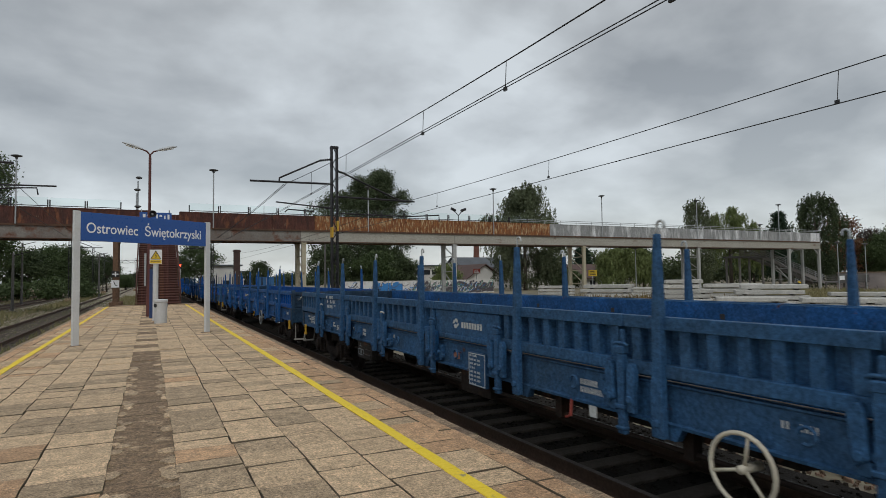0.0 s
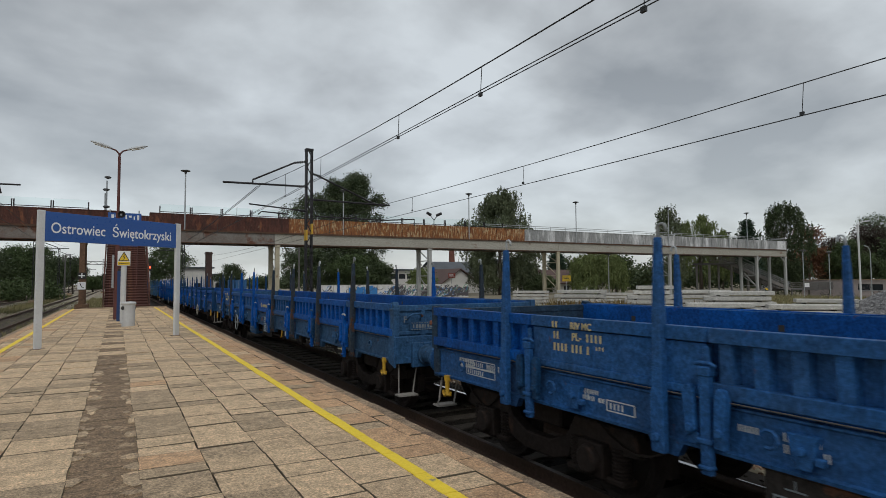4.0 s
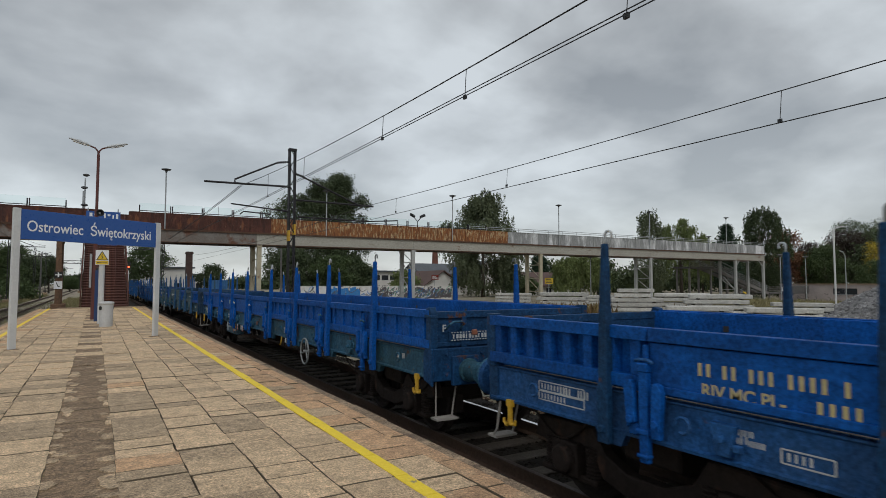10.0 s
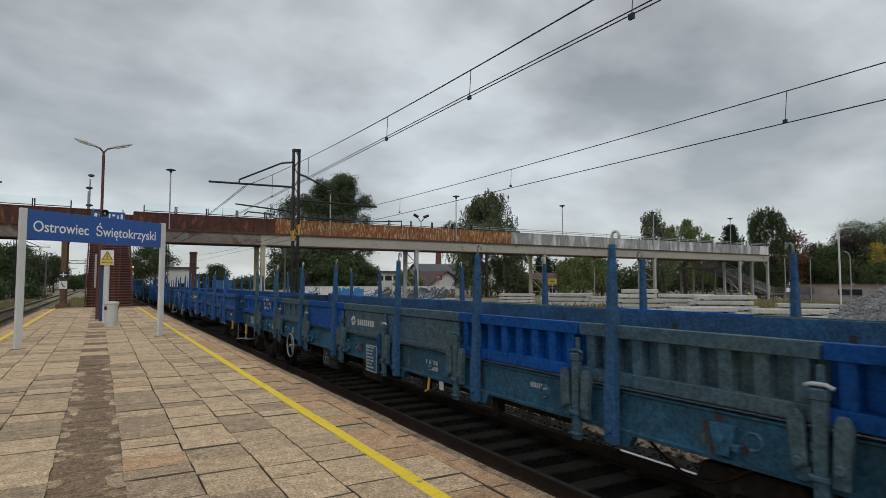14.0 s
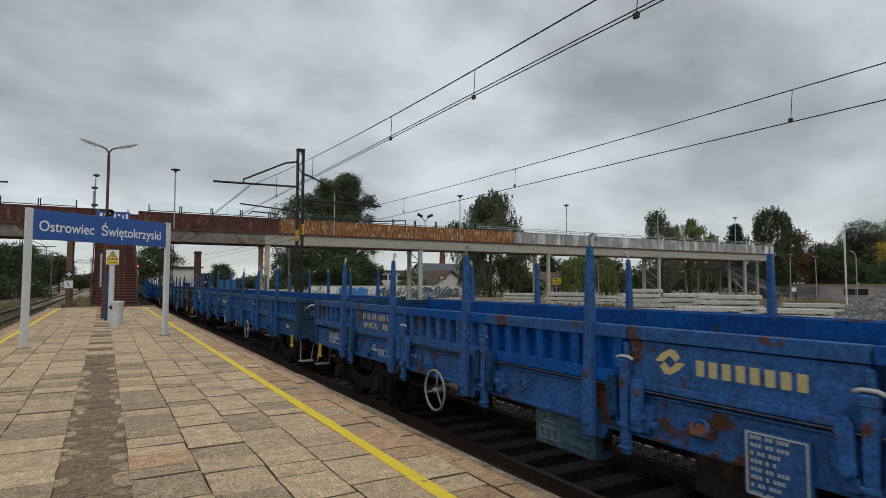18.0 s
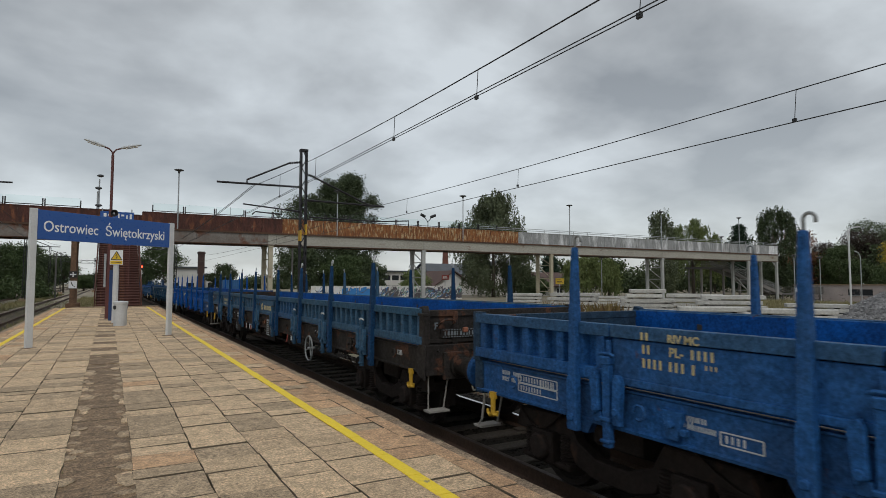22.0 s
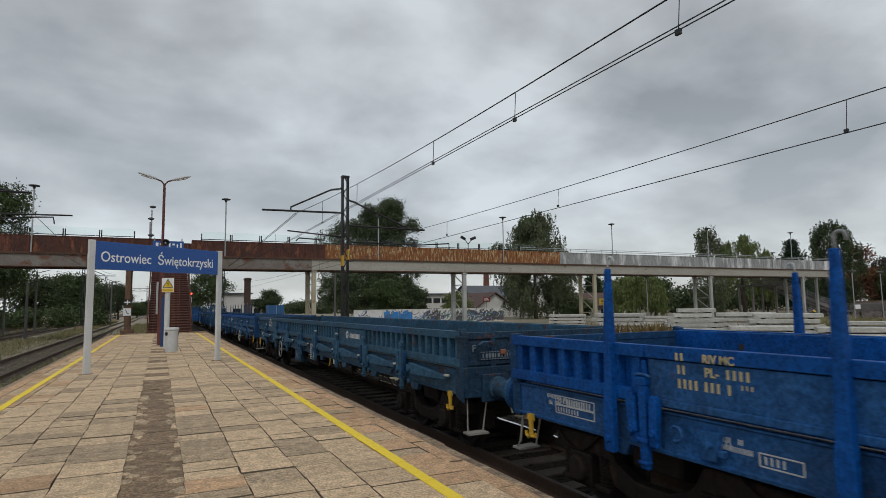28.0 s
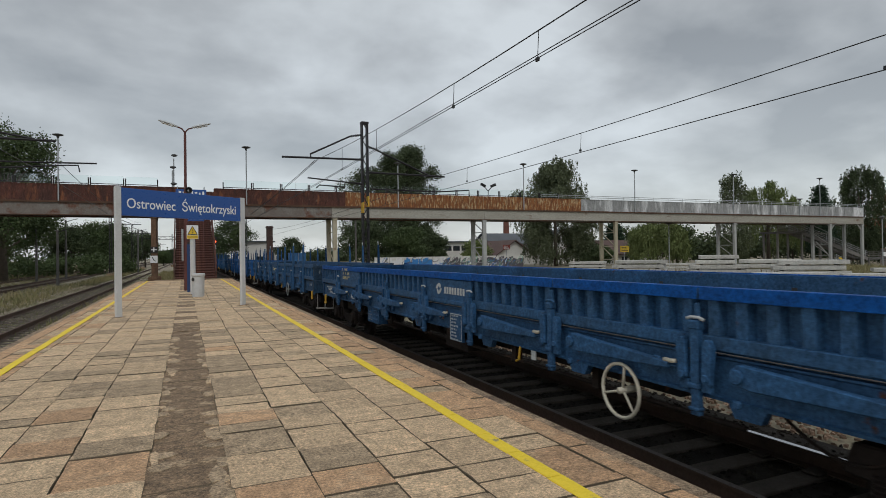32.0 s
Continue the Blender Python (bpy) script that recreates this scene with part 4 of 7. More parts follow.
    return turning


def build_wagon(index, look_):
    """look_: side paint, top rail paint, underframe paint, stakes raised, logo colour, number bay, rear wheel, wheel paint, marking seed."""
    body, top, under, raised, logo, flat_bays, wheel_mat, words = look_
    rng = random.Random(100 + index)
    w = empty("flat_wagon", pose(TRACK, 0, RAIL - LIFT), words, "freight wagon", "wagons of the freight train")
    P_body, P_top, P_under = BLUES[body], BLUES[top], BLUES[under]
    P_in = BLUES[INNER.get(index, body)]
    P_end = BLUES[END_PAINT.get(index, "grimy" if index % 2 else body)]
    # underframe
    for s in (-1, 1):
        def sole(bm):
            prism(bm, [(-1.25, 0.95), (-1.345, 0.95), (-1.35, 0.975), (-1.318, 0.985), (-1.318, 1.27), (-1.335, 1.285), (-1.335, 1.30), (-1.25, 1.30)], "y", -HALF, HALF)
            for y in STAKES:      # gussets that hold the stake feet
                prism(bm, [(y - 0.18, 0.97), (y + 0.18, 0.97), (y + 0.11, 0.845), (y - 0.11, 0.845)], "x", -1.345, -1.27)
        put("solebar", cached("sole", sole), P_under, w, "", pose(0, 0, 0, 0, 0, 0 if s < 0 else 180))

    def deck(bm):
        y = -HALF + 0.1
        while y < HALF - 0.15:
            box(bm, -1.26, 1.26, y, y + 0.2, 1.26, 1.30)
            y += 0.21
    put("floor", cached("deck", deck), M["plank"], w, "worn plank floor")

    def spine(bm):
        for s in (-1, 1):
            prism(bm, [(-HALF + 0.1, 1.22), (HALF - 0.1, 1.22), (HALF - 0.1, 0.98), (4.9, 0.95), (4.0, 0.62), (-4.0, 0.62), (-4.9, 0.95), (-HALF + 0.1, 0.98)], "x", s * 0.42 - 0.09, s * 0.42 + 0.09)
        for k in range(-8, 9, 2):
            box(bm, -1.24, 1.24, k - 0.06, k + 0.06, 1.02, 1.22)
    put("underframe", cached("spine", spine), BLUES["soot"], w, "sooty underframe girders")
    # sides
    for s in (-1, 1):
        turn = 0 if s < 0 else 180
        for i, (a, b) in enumerate(bays()):
            flat = i in flat_bays
            y = a if s < 0 else -b
            mat = BLUES[PATCH[index]] if index in PATCH and rng.random() < 0.22 else P_body
            rail_mat = BLUES[PATCH[index]] if index in PATCH and rng.random() < 0.28 else P_top
            ob = put("side_board", side_panel(b - a, flat, index == 3 or (index == 4 and i > 5)), BLUES[BAYS[index][i]] if index in BAYS else mat, w, "", pose(-1.37, a, 0) if s < 0 else pose(1.37, b, 0, 0, 0, 180))
            def lip(bm, n=b - a):
                box(bm, -0.006, 0.086, 0.012, n - 0.012, 1.824, 1.842)
                box(bm, -0.006, 0.004, 0.012, n - 0.012, 1.738, 1.83)
            put("top_rail", cached(("lip", round(b - a, 3)), lip, 0.003), BLUES[BAYS[index][i]] if index in BAYS else rail_mat, ob)
            def lining(bm, n=b - a):
                box(bm, 0.116, 0.124, 0.0015, n - 0.0015, 1.31, 1.82)
            put("board_lining", cached(("lining", round(b - a, 3)), lining), P_in, ob, "smooth blue inner sheet")
            def slot(bm, n=b - a):
                box(bm, 0.1245, 0.127, n * 0.5 - 0.035, n * 0.5 + 0.035, 1.62, 1.69)
            put("lashing_slot", cached(("slot", round(b - a, 3)), slot), M["black"], ob, "dark lashing slot")
        for y in STAKES:
            st = put("stake", stake_mesh(raised), (P_body if rng.random() < 0.15 else BLUES[STAKE_PAINT[index]]) if index in STAKE_PAINT else (BLUES["stake"] if rng.random() < 0.55 else P_body), w, "upright load stake" if raised else "lowered load stake", pose(s * 1.37, y, 0, 0, 0, turn))
            if not raised:
                def tip(bm):
                    tube(bm, [(-0.05, -1.32, 1.205), (-0.06, -1.42, 1.205), (-0.06, -1.46, 1.215)], 0.02, 6)
                put("hook_cap", cached("tip", tip, smooth=True), M["hand_white"], st, "pale hooked tip")
            if raised:
                put("hook_cap", stake_cap(), M["mark_white"] if rng.random() < 0.5 else M["hand_grey"], st, "hooked pale cap")
            lt = put("latch", latch_mesh(), P_body, w, "", pose(s * 1.37, latch_at(y), 0, 0, 0, turn))
            for q in (-1, 1):
                put("hinge_strap", strap_mesh(q), P_body if rng.random() < 0.75 or index in (3, 8) else BLUES["stake"], lt)
            put("latch_handle", latch_cap(), M["mark_white"] if rng.random() < 0.55 else P_under, lt, "pale latch handle")
        def bracket(bm):
            prism(bm, [(-0.10, 1.22), (0.10, 1.22), (0.05, 1.0), (-0.05, 1.0)], "x", -0.05, 0.02)
            spin(bm, [(0.03, -0.09), (0.03, -0.04)], (0, 0.0, 1.12), "x", 8)
            box(bm, -0.065, -0.02, -0.14, -0.08, 1.05, 1.1)
        for y in (-6.45, -5.0, -2.75, -0.75, 0.75, 2.75, 4.4, 6.5) if index < 13 else ():
            put("hinge_bracket", cached("bracket", bracket, 0.006), P_under, w, "", pose(s * 1.32, y, 0, 0, 0, turn))
        # tie-down rings on the solebar
        def ring(bm):
            tube(bm, [(-0.03, 0.06 * math.cos(a), 0.06 * math.sin(a)) for a in np.linspace(0, 5.2, 9)], 0.014, 5)
        for y in (-8.4, -6.7, -4.6, -2.3, 0.2, 2.3, 4.6, 6.8, 8.5) if index < 13 else ():
            put("tie_ring", cached("ring", ring), P_under, w, "", pose(s * 1.36, y, 1.15, 0, 0, turn))
    # ends
    for e in (-1, 1):
        turn = 0 if e < 0 else 180
        def wall(bm):
            box(bm, -1.28, 1.28, -HALF, -HALF + 0.05, 1.33, 1.80)
            box(bm, -1.30, 1.30, -HALF - 0.03, -HALF + 0.06, 1.73, 1.82)
            box(bm, -1.30, 1.30, -HALF - 0.025, -HALF + 0.06, 1.36, 1.42)
            for x in (-0.85, -0.3, 0.3, 0.85):
                box(bm, x - 0.04, x + 0.04, -HALF - 0.035, -HALF, 1.3, 1.8)
        put("end_board", cached("wall", wall, 0.006), P_end, w, "scuffed end board", pose(0, 0, 0, 0, 0, turn))
        for sx in (-1, 1):
            def corner(bm):
                prism(bm, [(-HALF - 0.05, 1.30), (-HALF + 0.09, 1.30), (-HALF + 0.09, 1.86), (-HALF + 0.0, 1.88), (-HALF - 0.05, 1.80)], "x", -1.37, -1.27)
                box(bm, -1.385, -1.30, -HALF - 0.06, -HALF + 0.11, 1.74, 1.78)
            put("corner_post", cached(("corner", sx), (corner if sx < 0 else lambda bm: (box(bm, 1.27, 1.37, -HALF - 0.05, -HALF + 0.09, 1.30, 1.86), bar(bm, (0.92, -HALF - 0.05, 1.72), (1.28, -HALF - 0.08, 1.46), 0.03, 0.05))), 0.006), P_end, w, "scuffed corner post", pose(0, 0, 0, 0, 0, turn))
        def head(bm):
            box(bm, -1.34, 1.34, -HALF - 0.06, -HALF + 0.1, 0.92, 1.34)
            for x in (-0.875, 0.875):
                box(bm, x - 0.2, x + 0.2, -HALF - 0.12, -HALF - 0.05, 0.86, 1.24)
            prism(bm, [(-HALF - 0.07, 0.86), (-HALF + 0.16, 0.93), (-HALF + 0.16, 1.28), (-HALF + 0.06, 1.40), (-HALF - 0.07, 1.34)], "x", -1.372, -1.34)
            for x, z in ((-1.15, 1.0), (-1.15, 1.26), (-0.6, 1.0), (-0.6, 1.26), (0.6, 1.26), (1.15, 1.26), (1.15, 1.0)):
                spin(bm, [(0.022, -HALF - 0.09), (0.022, -HALF - 0.05)], (x, 0, z), "y", 6)
        put("headstock", cached("head", head, 0.01), P_end, w, "", pose(0, 0, 0, 0, 0, turn))
        for x in (-0.84, 0.84):
            def buffer(bm):
                spin(bm, [(0.155, -0.12), (0.155, -0.16), (0.125, -0.17), (0.125, -0.4), (0.135, -0.405), (0.135, -0.43), (0.105, -0.44), (0.105, -0.63)], (0, -HALF, 1.05), "y", 28)
                spin(bm, [(0.2, -0.63), (0.235, -0.66), (0.225, -0.68)], (0, -HALF, 1.05), "y", 32)
            put("buffer", cached("buffer", buffer), P_under, w, "", pose(x * -e * -1, 0, 0, 0, 0, turn) if e < 0 else pose(x, 0, 0, 0, 0, 180))
        def coupling(bm):
            tube(bm, [(0, -HALF, 1.02), (0, -HALF - 0.3, 1.0), (0.03, -HALF - 0.5, 0.9), (0, -HALF - 0.62, 0.95)], 0.045, 6)
            tube(bm, [(-0.3, -HALF - 0.05, 0.9), (-0.28, -HALF - 0.25, 0.62), (0.0, -HALF - 0.45, 0.5), (0.2, -HALF - 0.6, 0.6)], 0.028, 6)
        put("coupling", cached("coupling", coupling), M["bogie"], w, "screw coupling and brake hose", pose(0, 0, 0, 0, 0, turn))
        def grab(bm):
            tube(bm, [(-1.13, -HALF - 0.03, 1.60), (-1.13, -HALF - 0.13, 1.66), (-1.08, -HALF - 0.14, 1.69), (-0.96, -HALF - 0.14, 1.69), (-0.91, -HALF - 0.13, 1.66), (-0.91, -HALF - 0.03, 1.60)], 0.014, 8)
        put("grab_handle", cached("grab", grab), M["hand_white"] if index % 2 == 0 else P_under, w, "bent grab handle", pose(0, 0, 0, 0, 0, turn))
        def lamp(bm):
            box(bm, -0.74, -0.66, -HALF - 0.075, -HALF - 0.03, 1.50, 1.57)
        put("reflector", cached("lamp", lamp, 0.01), M["reflector"], w, "dusty orange end reflector", pose(0, 0, 0, 0, 0, turn))
        def plate(bm):
            # a dashed frame round two rows of worn signs
            for k in range(14):
                for z in (1.435, 1.535):
                    box(bm, -1.06 + 0.045 * k, -1.034 + 0.045 * k, -HALF - 0.040, -HALF - 0.037, z, z + 0.012)
            for k in range(11):
                box(bm, -1.03 + 0.05 * k, -1.03 + 0.05 * k + (0.034 if k % 4 else 0.018), -HALF - 0.040, -HALF - 0.037, 1.462, 1.52)
            # the brake letter on the corner
            letter = cached("letter_f", lambda b: b.from_mesh(text_mesh("F", 0.13)))
            n = len(bm.verts)
            bm.from_mesh(letter)
            bm.verts.ensure_lookup_table()
            for v in bm.verts[n:]:
                v.co = Vector((-1.21 + v.co.x, -HALF - 0.06 - v.co.z * 0.5, 1.56 + v.co.y))
        put("end_marking", cached("plate", plate), M["mark_white"] if index in (2, 3, 10, 8) else M["mark_grey"], w, "worn white end marking in a dashed frame", pose(0, 0, 0, 0, 0, turn))
        def sheet_plate(bm):
            box(bm, -1.09, -0.40, -HALF - 0.037, -HALF - 0.025, 1.425, 1.56)
        put("end_plate", cached("sheet_plate", sheet_plate, 0.004), P_under if index in (2, 10) else P_end, w, "", pose(0, 0, 0, 0, 0, turn))
        def step(bm):
            tube(bm, [(-1.24, -HALF + 0.05, 0.92), (-1.24, -HALF + 0.05, 0.44)], 0.011, 6)
            tube(bm, [(-0.92, -HALF + 0.05, 0.92), (-1.0, -HALF + 0.05, 0.44)], 0.011, 6)
            box(bm, -1.28, -0.96, -HALF - 0.06, -HALF + 0.12, 0.415, 0.44)
            # the lower hoop step of the other corner
            tube(bm, [(1.30, -HALF + 0.10, 0.92), (1.32, -HALF + 0.06, 0.62), (1.32, -HALF - 0.02, 0.53), (1.05, -HALF - 0.02, 0.53), (1.05, -HALF + 0.1, 0.92)], 0.014, 6)
            box(bm, 1.05, 1.33, -HALF - 0.1, -HALF + 0.06, 0.515, 0.54)
        put("foot_step", cached("step", step), M["foot"], w, "bare metal foot step", pose(0, 0, 0, 0, 0, turn))
        def rail(bm):
            tube(bm, [(-0.62, -HALF - 0.02, 0.92), (-0.66, -HALF - 0.2, 0.70), (-0.30, -HALF - 0.2, 0.70), (-0.26, -HALF - 0.02, 0.92)], 0.014, 6)
        put("shunter_handle", cached("shunt", rail), M["hand_white"], w, "bent shunter handle", pose(0, 0, 0, 0, 0, turn))
        for s in (-1, 1):
            def hook(bm):
                tube(bm, [(0, 0.0, 0.98), (0, 0.0, 0.82), (0, 0.015, 0.76), (0, 0.06, 0.735), (0, 0.10, 0.76), (0, 0.105, 0.80)], 0.03, 8, r1=0.016)
                tube(bm, [(0, 0.0, 0.80), (0, -0.02, 0.75), (0, -0.075, 0.76), (0, -0.085, 0.80)], 0.026, 8, r1=0.014)
                box(bm, -0.02, 0.02, -0.045, 0.045, 0.93, 1.0)
            put("towing_hook", cached("hook", hook), M["hook_yellow"], w, "yellow towing hook", pose(s * 1.36, e * 8.92, -0.02))
    # hand brake wheels, each side
    def hand(bm):
        n = 24
        tube(bm, [(0, 0.255 * math.cos(2 * math.pi * k / n), 0.255 * math.sin(2 * math.pi * k / n)) for k in range(n)] + [(0, 0.255, 0.0)], 0.018, 6, caps=False)
        for k in range(3):
            a = math.pi / 2 + k * 2 * math.pi / 3 + 0.25
            tube(bm, [(0.03, 0, 0), (0, 0.255 * math.cos(a), 0.255 * math.sin(a))], 0.014, 6)
        spin(bm, [(0.032, -0.02), (0.032, 0.2)], (0, 0, 0), "x", 10)
    for s in (-1, 1):
        put("handwheel", cached("hand", hand, smooth=True), M[wheel_mat], w, "spoked hand brake wheel", pose(s * 1.40, (-4.13 if s < 0 else 4.13) * (-1 if index in TURNED else 1), 0.81, 0, 0, 0 if s < 0 else 180))
    # boxes, brake gear and boards hanging below
    def gear(bm):
        box(bm, -1.2, -0.85, -0.4, 0.4, 0.62, 0.95)
        spin(bm, [(0.2, -0.5), (0.22, -0.45), (0.22, 0.45), (0.2, 0.5)], (-0.4, 2.6, 0.75), "y", 14)
        tube(bm, [(-1.15, -5.3, 0.72), (-1.15, 5.3, 0.72)], 0.025, 6)
        for y in (-3.5, -1.8, 1.4, 3.3):
            box(bm, -1.2, -1.1, y - 0.05, y + 0.05, 0.68, 0.98)
    put("brake_gear", cached("gear", gear), M["bogie"], w, "brake rigging and air tank")
    def tag(bm):
        box(bm, -1.342, -1.332, -2.56, -2.46, 0.84, 0.96)
    put("label_clip", cached("tag", tag), M["mark_white"], w, "white paper label in a clip")
    def lever(bm):
        tube(bm, [(-1.34, -2.2, 0.96), (-1.36, -2.2, 0.80), (-1.36, -2.13, 0.77)], 0.016, 6)
    put("lever", cached("lever", lever), M["hook_yellow"] if rng.random() < 0.6 else M["lamp_red"], w, "painted brake lever")
    # markings on both sides
    for s in (-1, 1):
        turn = pose(0, 0, 0, 0, 0, 0 if s < 0 else 180)
        if logo:
            bm = bmesh.new()
            y0, y1, zc = LOGO.get(index, (0.5, -0.6, 1.56))
            big = (y0 - y1) / 1.32
            logo_shape(bm, -1.3585, y0 - 0.165 * big, zc, 0.115 * big)
            name_bars(bm, -1.3585, y0 - 0.40 * big, zc + 0.04 * big, 8, 0.105 * big, 0.115 * big)
            tagged(part("company_mark", bm, M["mark_pale_green"] if index == 3 else M[logo], w, "swirl emblem with a row of plain bars", m=turn), kind="stuff")
        bm = bmesh.new()
        if index in TWO_ROWS:
            y = 6.68
            for n in (2, 2, 3, 4, 1):
                y = name_bars(bm, -1.3585, y, TWO_ROWS[index], n, 0.066, 0.092, 0.42) - 0.06
            lettering(bm, "RIV MC PL-", 0.125, -1.3585, 6.66, TWO_ROWS[index] - 0.23)
            name_bars(bm, -1.3585, 5.87, TWO_ROWS[index] - 0.14, 4, 0.07, 0.092, 0.42)
        elif index != 3:
            name_bars(bm, -1.3765, 6.78, 1.80, 2, 0.05, 0.062, 0.42)
            lettering(bm, "RIV MC", 0.088, -1.3765, 6.52, 1.739)
            name_bars(bm, -1.3585, 6.78, 1.70, 2, 0.05, 0.072, 0.42)
            lettering(bm, "PL-", 0.1, -1.3585, 6.52, 1.63)
            name_bars(bm, -1.3585, 6.32, 1.70, 4, 0.055, 0.072, 0.42)
            y = 6.78
            for n in (4, 3, 1):
                y = name_bars(bm, -1.3585, y, 1.59, n, 0.055, 0.075, 0.42) - 0.04
            name_bars(bm, -1.3585, y - 0.02, 1.60, 3, 0.04, 0.035, 0.3)
        if index != 3:
            tagged(part("wagon_number", bm, M["mark_yellow"] if index in (0, 2, 5, 6, 7, 8) or rng.random() < 0.4 else M["mark_white"], w, "worn lettering with plain bars for the number", m=turn), kind="stuff")
        else:
            bm.free()
        bm = bmesh.new()
        spots = [(8.75, 1.24, [(7, 0.038), (7, 0.038)], 0.045), (8.2, 1.22, [(5, 0.06)], 0.07), (6.55, 1.20, [(5, 0.04), (8, 0.032)], 0.04), (5.0, 1.19, [(5, 0.03)], 0.045), (4.45, 1.2, [(6, 0.038), (6, 0.038)], 0.055),
                 (2.9, 1.21, [(4, 0.05), (3, 0.05)], 0.05), (1.0, 1.16, [(5, 0.03)], 0.04), (-2.2, 1.18, [(6, 0.04), (8, 0.04)], 0.055), (-4.4, 1.2, [(4, 0.05)], 0.05), (-6.9, 1.22, [(6, 0.04), (4, 0.04)], 0.05), (-8.3, 1.2, [(3, 0.07)], 0.075)]
        for y0, z, rows, h in spots:
            if rng.random() < 0.75:
                glyph_rows(bm, -1.319, y0 + rng.uniform(-0.12, 0.12), z, rows, rng, h, 0.02)
        # framed table over the rear bogie and an oval frame beside it
        for ya, yb, za, zb in ((8.5, 7.88, 1.235, 1.15), (8.5, 7.88, 1.14, 1.06), (6.12, 5.8, 1.14, 1.05)):
            for z in (za, zb):
                box(bm, -1.322, -1.319, yb, ya, z - 0.005, z + 0.005)
            for y in (ya, yb):
                box(bm, -1.322, -1.319, y - 0.006, y + 0.006, zb, za)
            name_bars(bm, -1.3195, ya - 0.04, za - 0.018, int((ya - yb) / 0.07), 0.045, (za - zb) * 0.6, 0.35)
        name_bars(bm, -1.3195, 6.5, 1.16, 5, 0.035, 0.05, 0.35)
        # load table on its board
        for k in range(8 if index != 3 else 0):
            y = -0.155
            for n in (3, 2, 3):
                y = name_bars(bm, -1.362, y, 1.185 - 0.052 * k, n if rng.random() < 0.8 else 1, 0.028, 0.026, 0.5) - 0.02
        for y in (-0.125, -0.525) if index != 3 else ():
            box(bm, -1.3655, -1.362, y - 0.006, y + 0.006, 0.80, 1.20)
        for z in (0.80, 1.20) if index != 3 else ():
            box(bm, -1.3655, -1.362, -0.53, -0.12, z - 0.006, z + 0.006)
        tagged(part("small_lettering", bm, M["mark_white"], w, "small worn white lettering and a load table", m=turn), kind="stuff")
    def board(bm):
        box(bm, -1.361, -1.31, -0.545, -0.105, 0.785, 1.215)
    if index != 3:
        put("load_board", cached("board", board, 0.004), P_under, w)
    for sx in (-1, 1):
        def holder(bm):
            box(bm, -1.345, -1.318, 0.14, 0.36, 1.06, 1.185)
        holder_ob = put("card_holder", cached("holder", holder, 0.006), P_under, w, "small framed card holder", pose(0, 0, 0, 0, 0, 0 if sx < 0 else 180))
        def card(bm):
            box(bm, -1.349, -1.3455, 0.17, 0.33, 1.08, 1.165)
        put("card", cached("card", card), M["reflector"], holder_ob, "rusty red card")
    # louvred box below the solebar
    half = 0.8 if index == 3 else 0.42
    def skirt(bm):
        box(bm, -1.30, -1.08, -half, half, 0.60, 0.96)
        for k in range(3):
            box(bm, -1.315, -1.29, -half + 0.05, -half + 0.36, 0.66 + 0.1 * k, 0.70 + 0.1 * k)
        box(bm, -1.325, -1.30, -half - 0.01, half + 0.01, 0.93, 0.97)
    bx = put("equipment_box", cached(("skirt", half), skirt, 0.01), BLUES["greyed"] if index in (3, 5) else (P_under if index in (1, 9, 10) else BLUES["soot"]), w, "louvred equipment box", pose(0, 3.84 if index == 3 else (1.78 if index in TURNED else 4.28), 0))
    def marks(bm):
        for z in (0.66, 0.77):
            box(bm, -1.306, -1.301, half - 0.36, half - 0.06, z, z + 0.012)
        for k in range(4):
            box(bm, -1.306, -1.301, half - 0.36 + 0.095 * k, half - 0.35 + 0.095 * k, 0.66, 0.77)
        box(bm, -1.306, -1.301, half - 0.28, half - 0.14, 0.83, 0.84)
        box(bm, -1.306, -1.301, half - 0.215, half - 0.205, 0.83, 0.9)
        if index == 3:
            for z, words in ((0.915, (4, 4, 3)), (0.83, (3, 2, 4))):
                y = half - 0.05
                for n in words:
                    y = name_bars(bm, -1.301, y, z, n, 0.055, 0.06, 0.4) - 0.06
    tagged(put("box_marking", cached(("boxmarks", index == 3), marks), M["mark_grey"] if index != 3 else M["mark_white"], bx, "white outline marking"), kind="stuff")
    if index == 3:
        for mat, pts in (("sprayed_orange", ((-0.30, 0.68, -0.42, 0.86), (-0.42, 0.86, -0.60, 0.88), (-0.60, 0.88, -0.72, 0.70), (-0.55, 0.66, -0.66, 0.80))), ("mark_white", ((-0.48, 0.68, -0.52, 0.82), (-0.52, 0.82, -0.57, 0.70)))):
            bm = bmesh.new()
            for ya, za, yb, zb in pts:
                bar(bm, (-1.303, ya, za), (-1.303, yb, zb), 0.006, 0.07)
            tagged(part("graffiti", bm, M[mat], bx, "sprayed graffiti strokes"), kind="stuff")
    for y0, y1, z in ((5.4, 6.6, 0.66), (-6.6, -5.5, 0.68), (8.0, 8.9, 0.66), (-8.9, -8.1, 0.68)):
        def hose(bm):
            tube(bm, [(-1.1, y0 + (y1 - y0) * k / 8, 0.95 - (0.95 - z) * math.sin(math.pi * k / 8)) for k in range(9)], 0.013, 5)
        put("brake_hose", cached(("hose", y0), hose), M["bogie"], w)
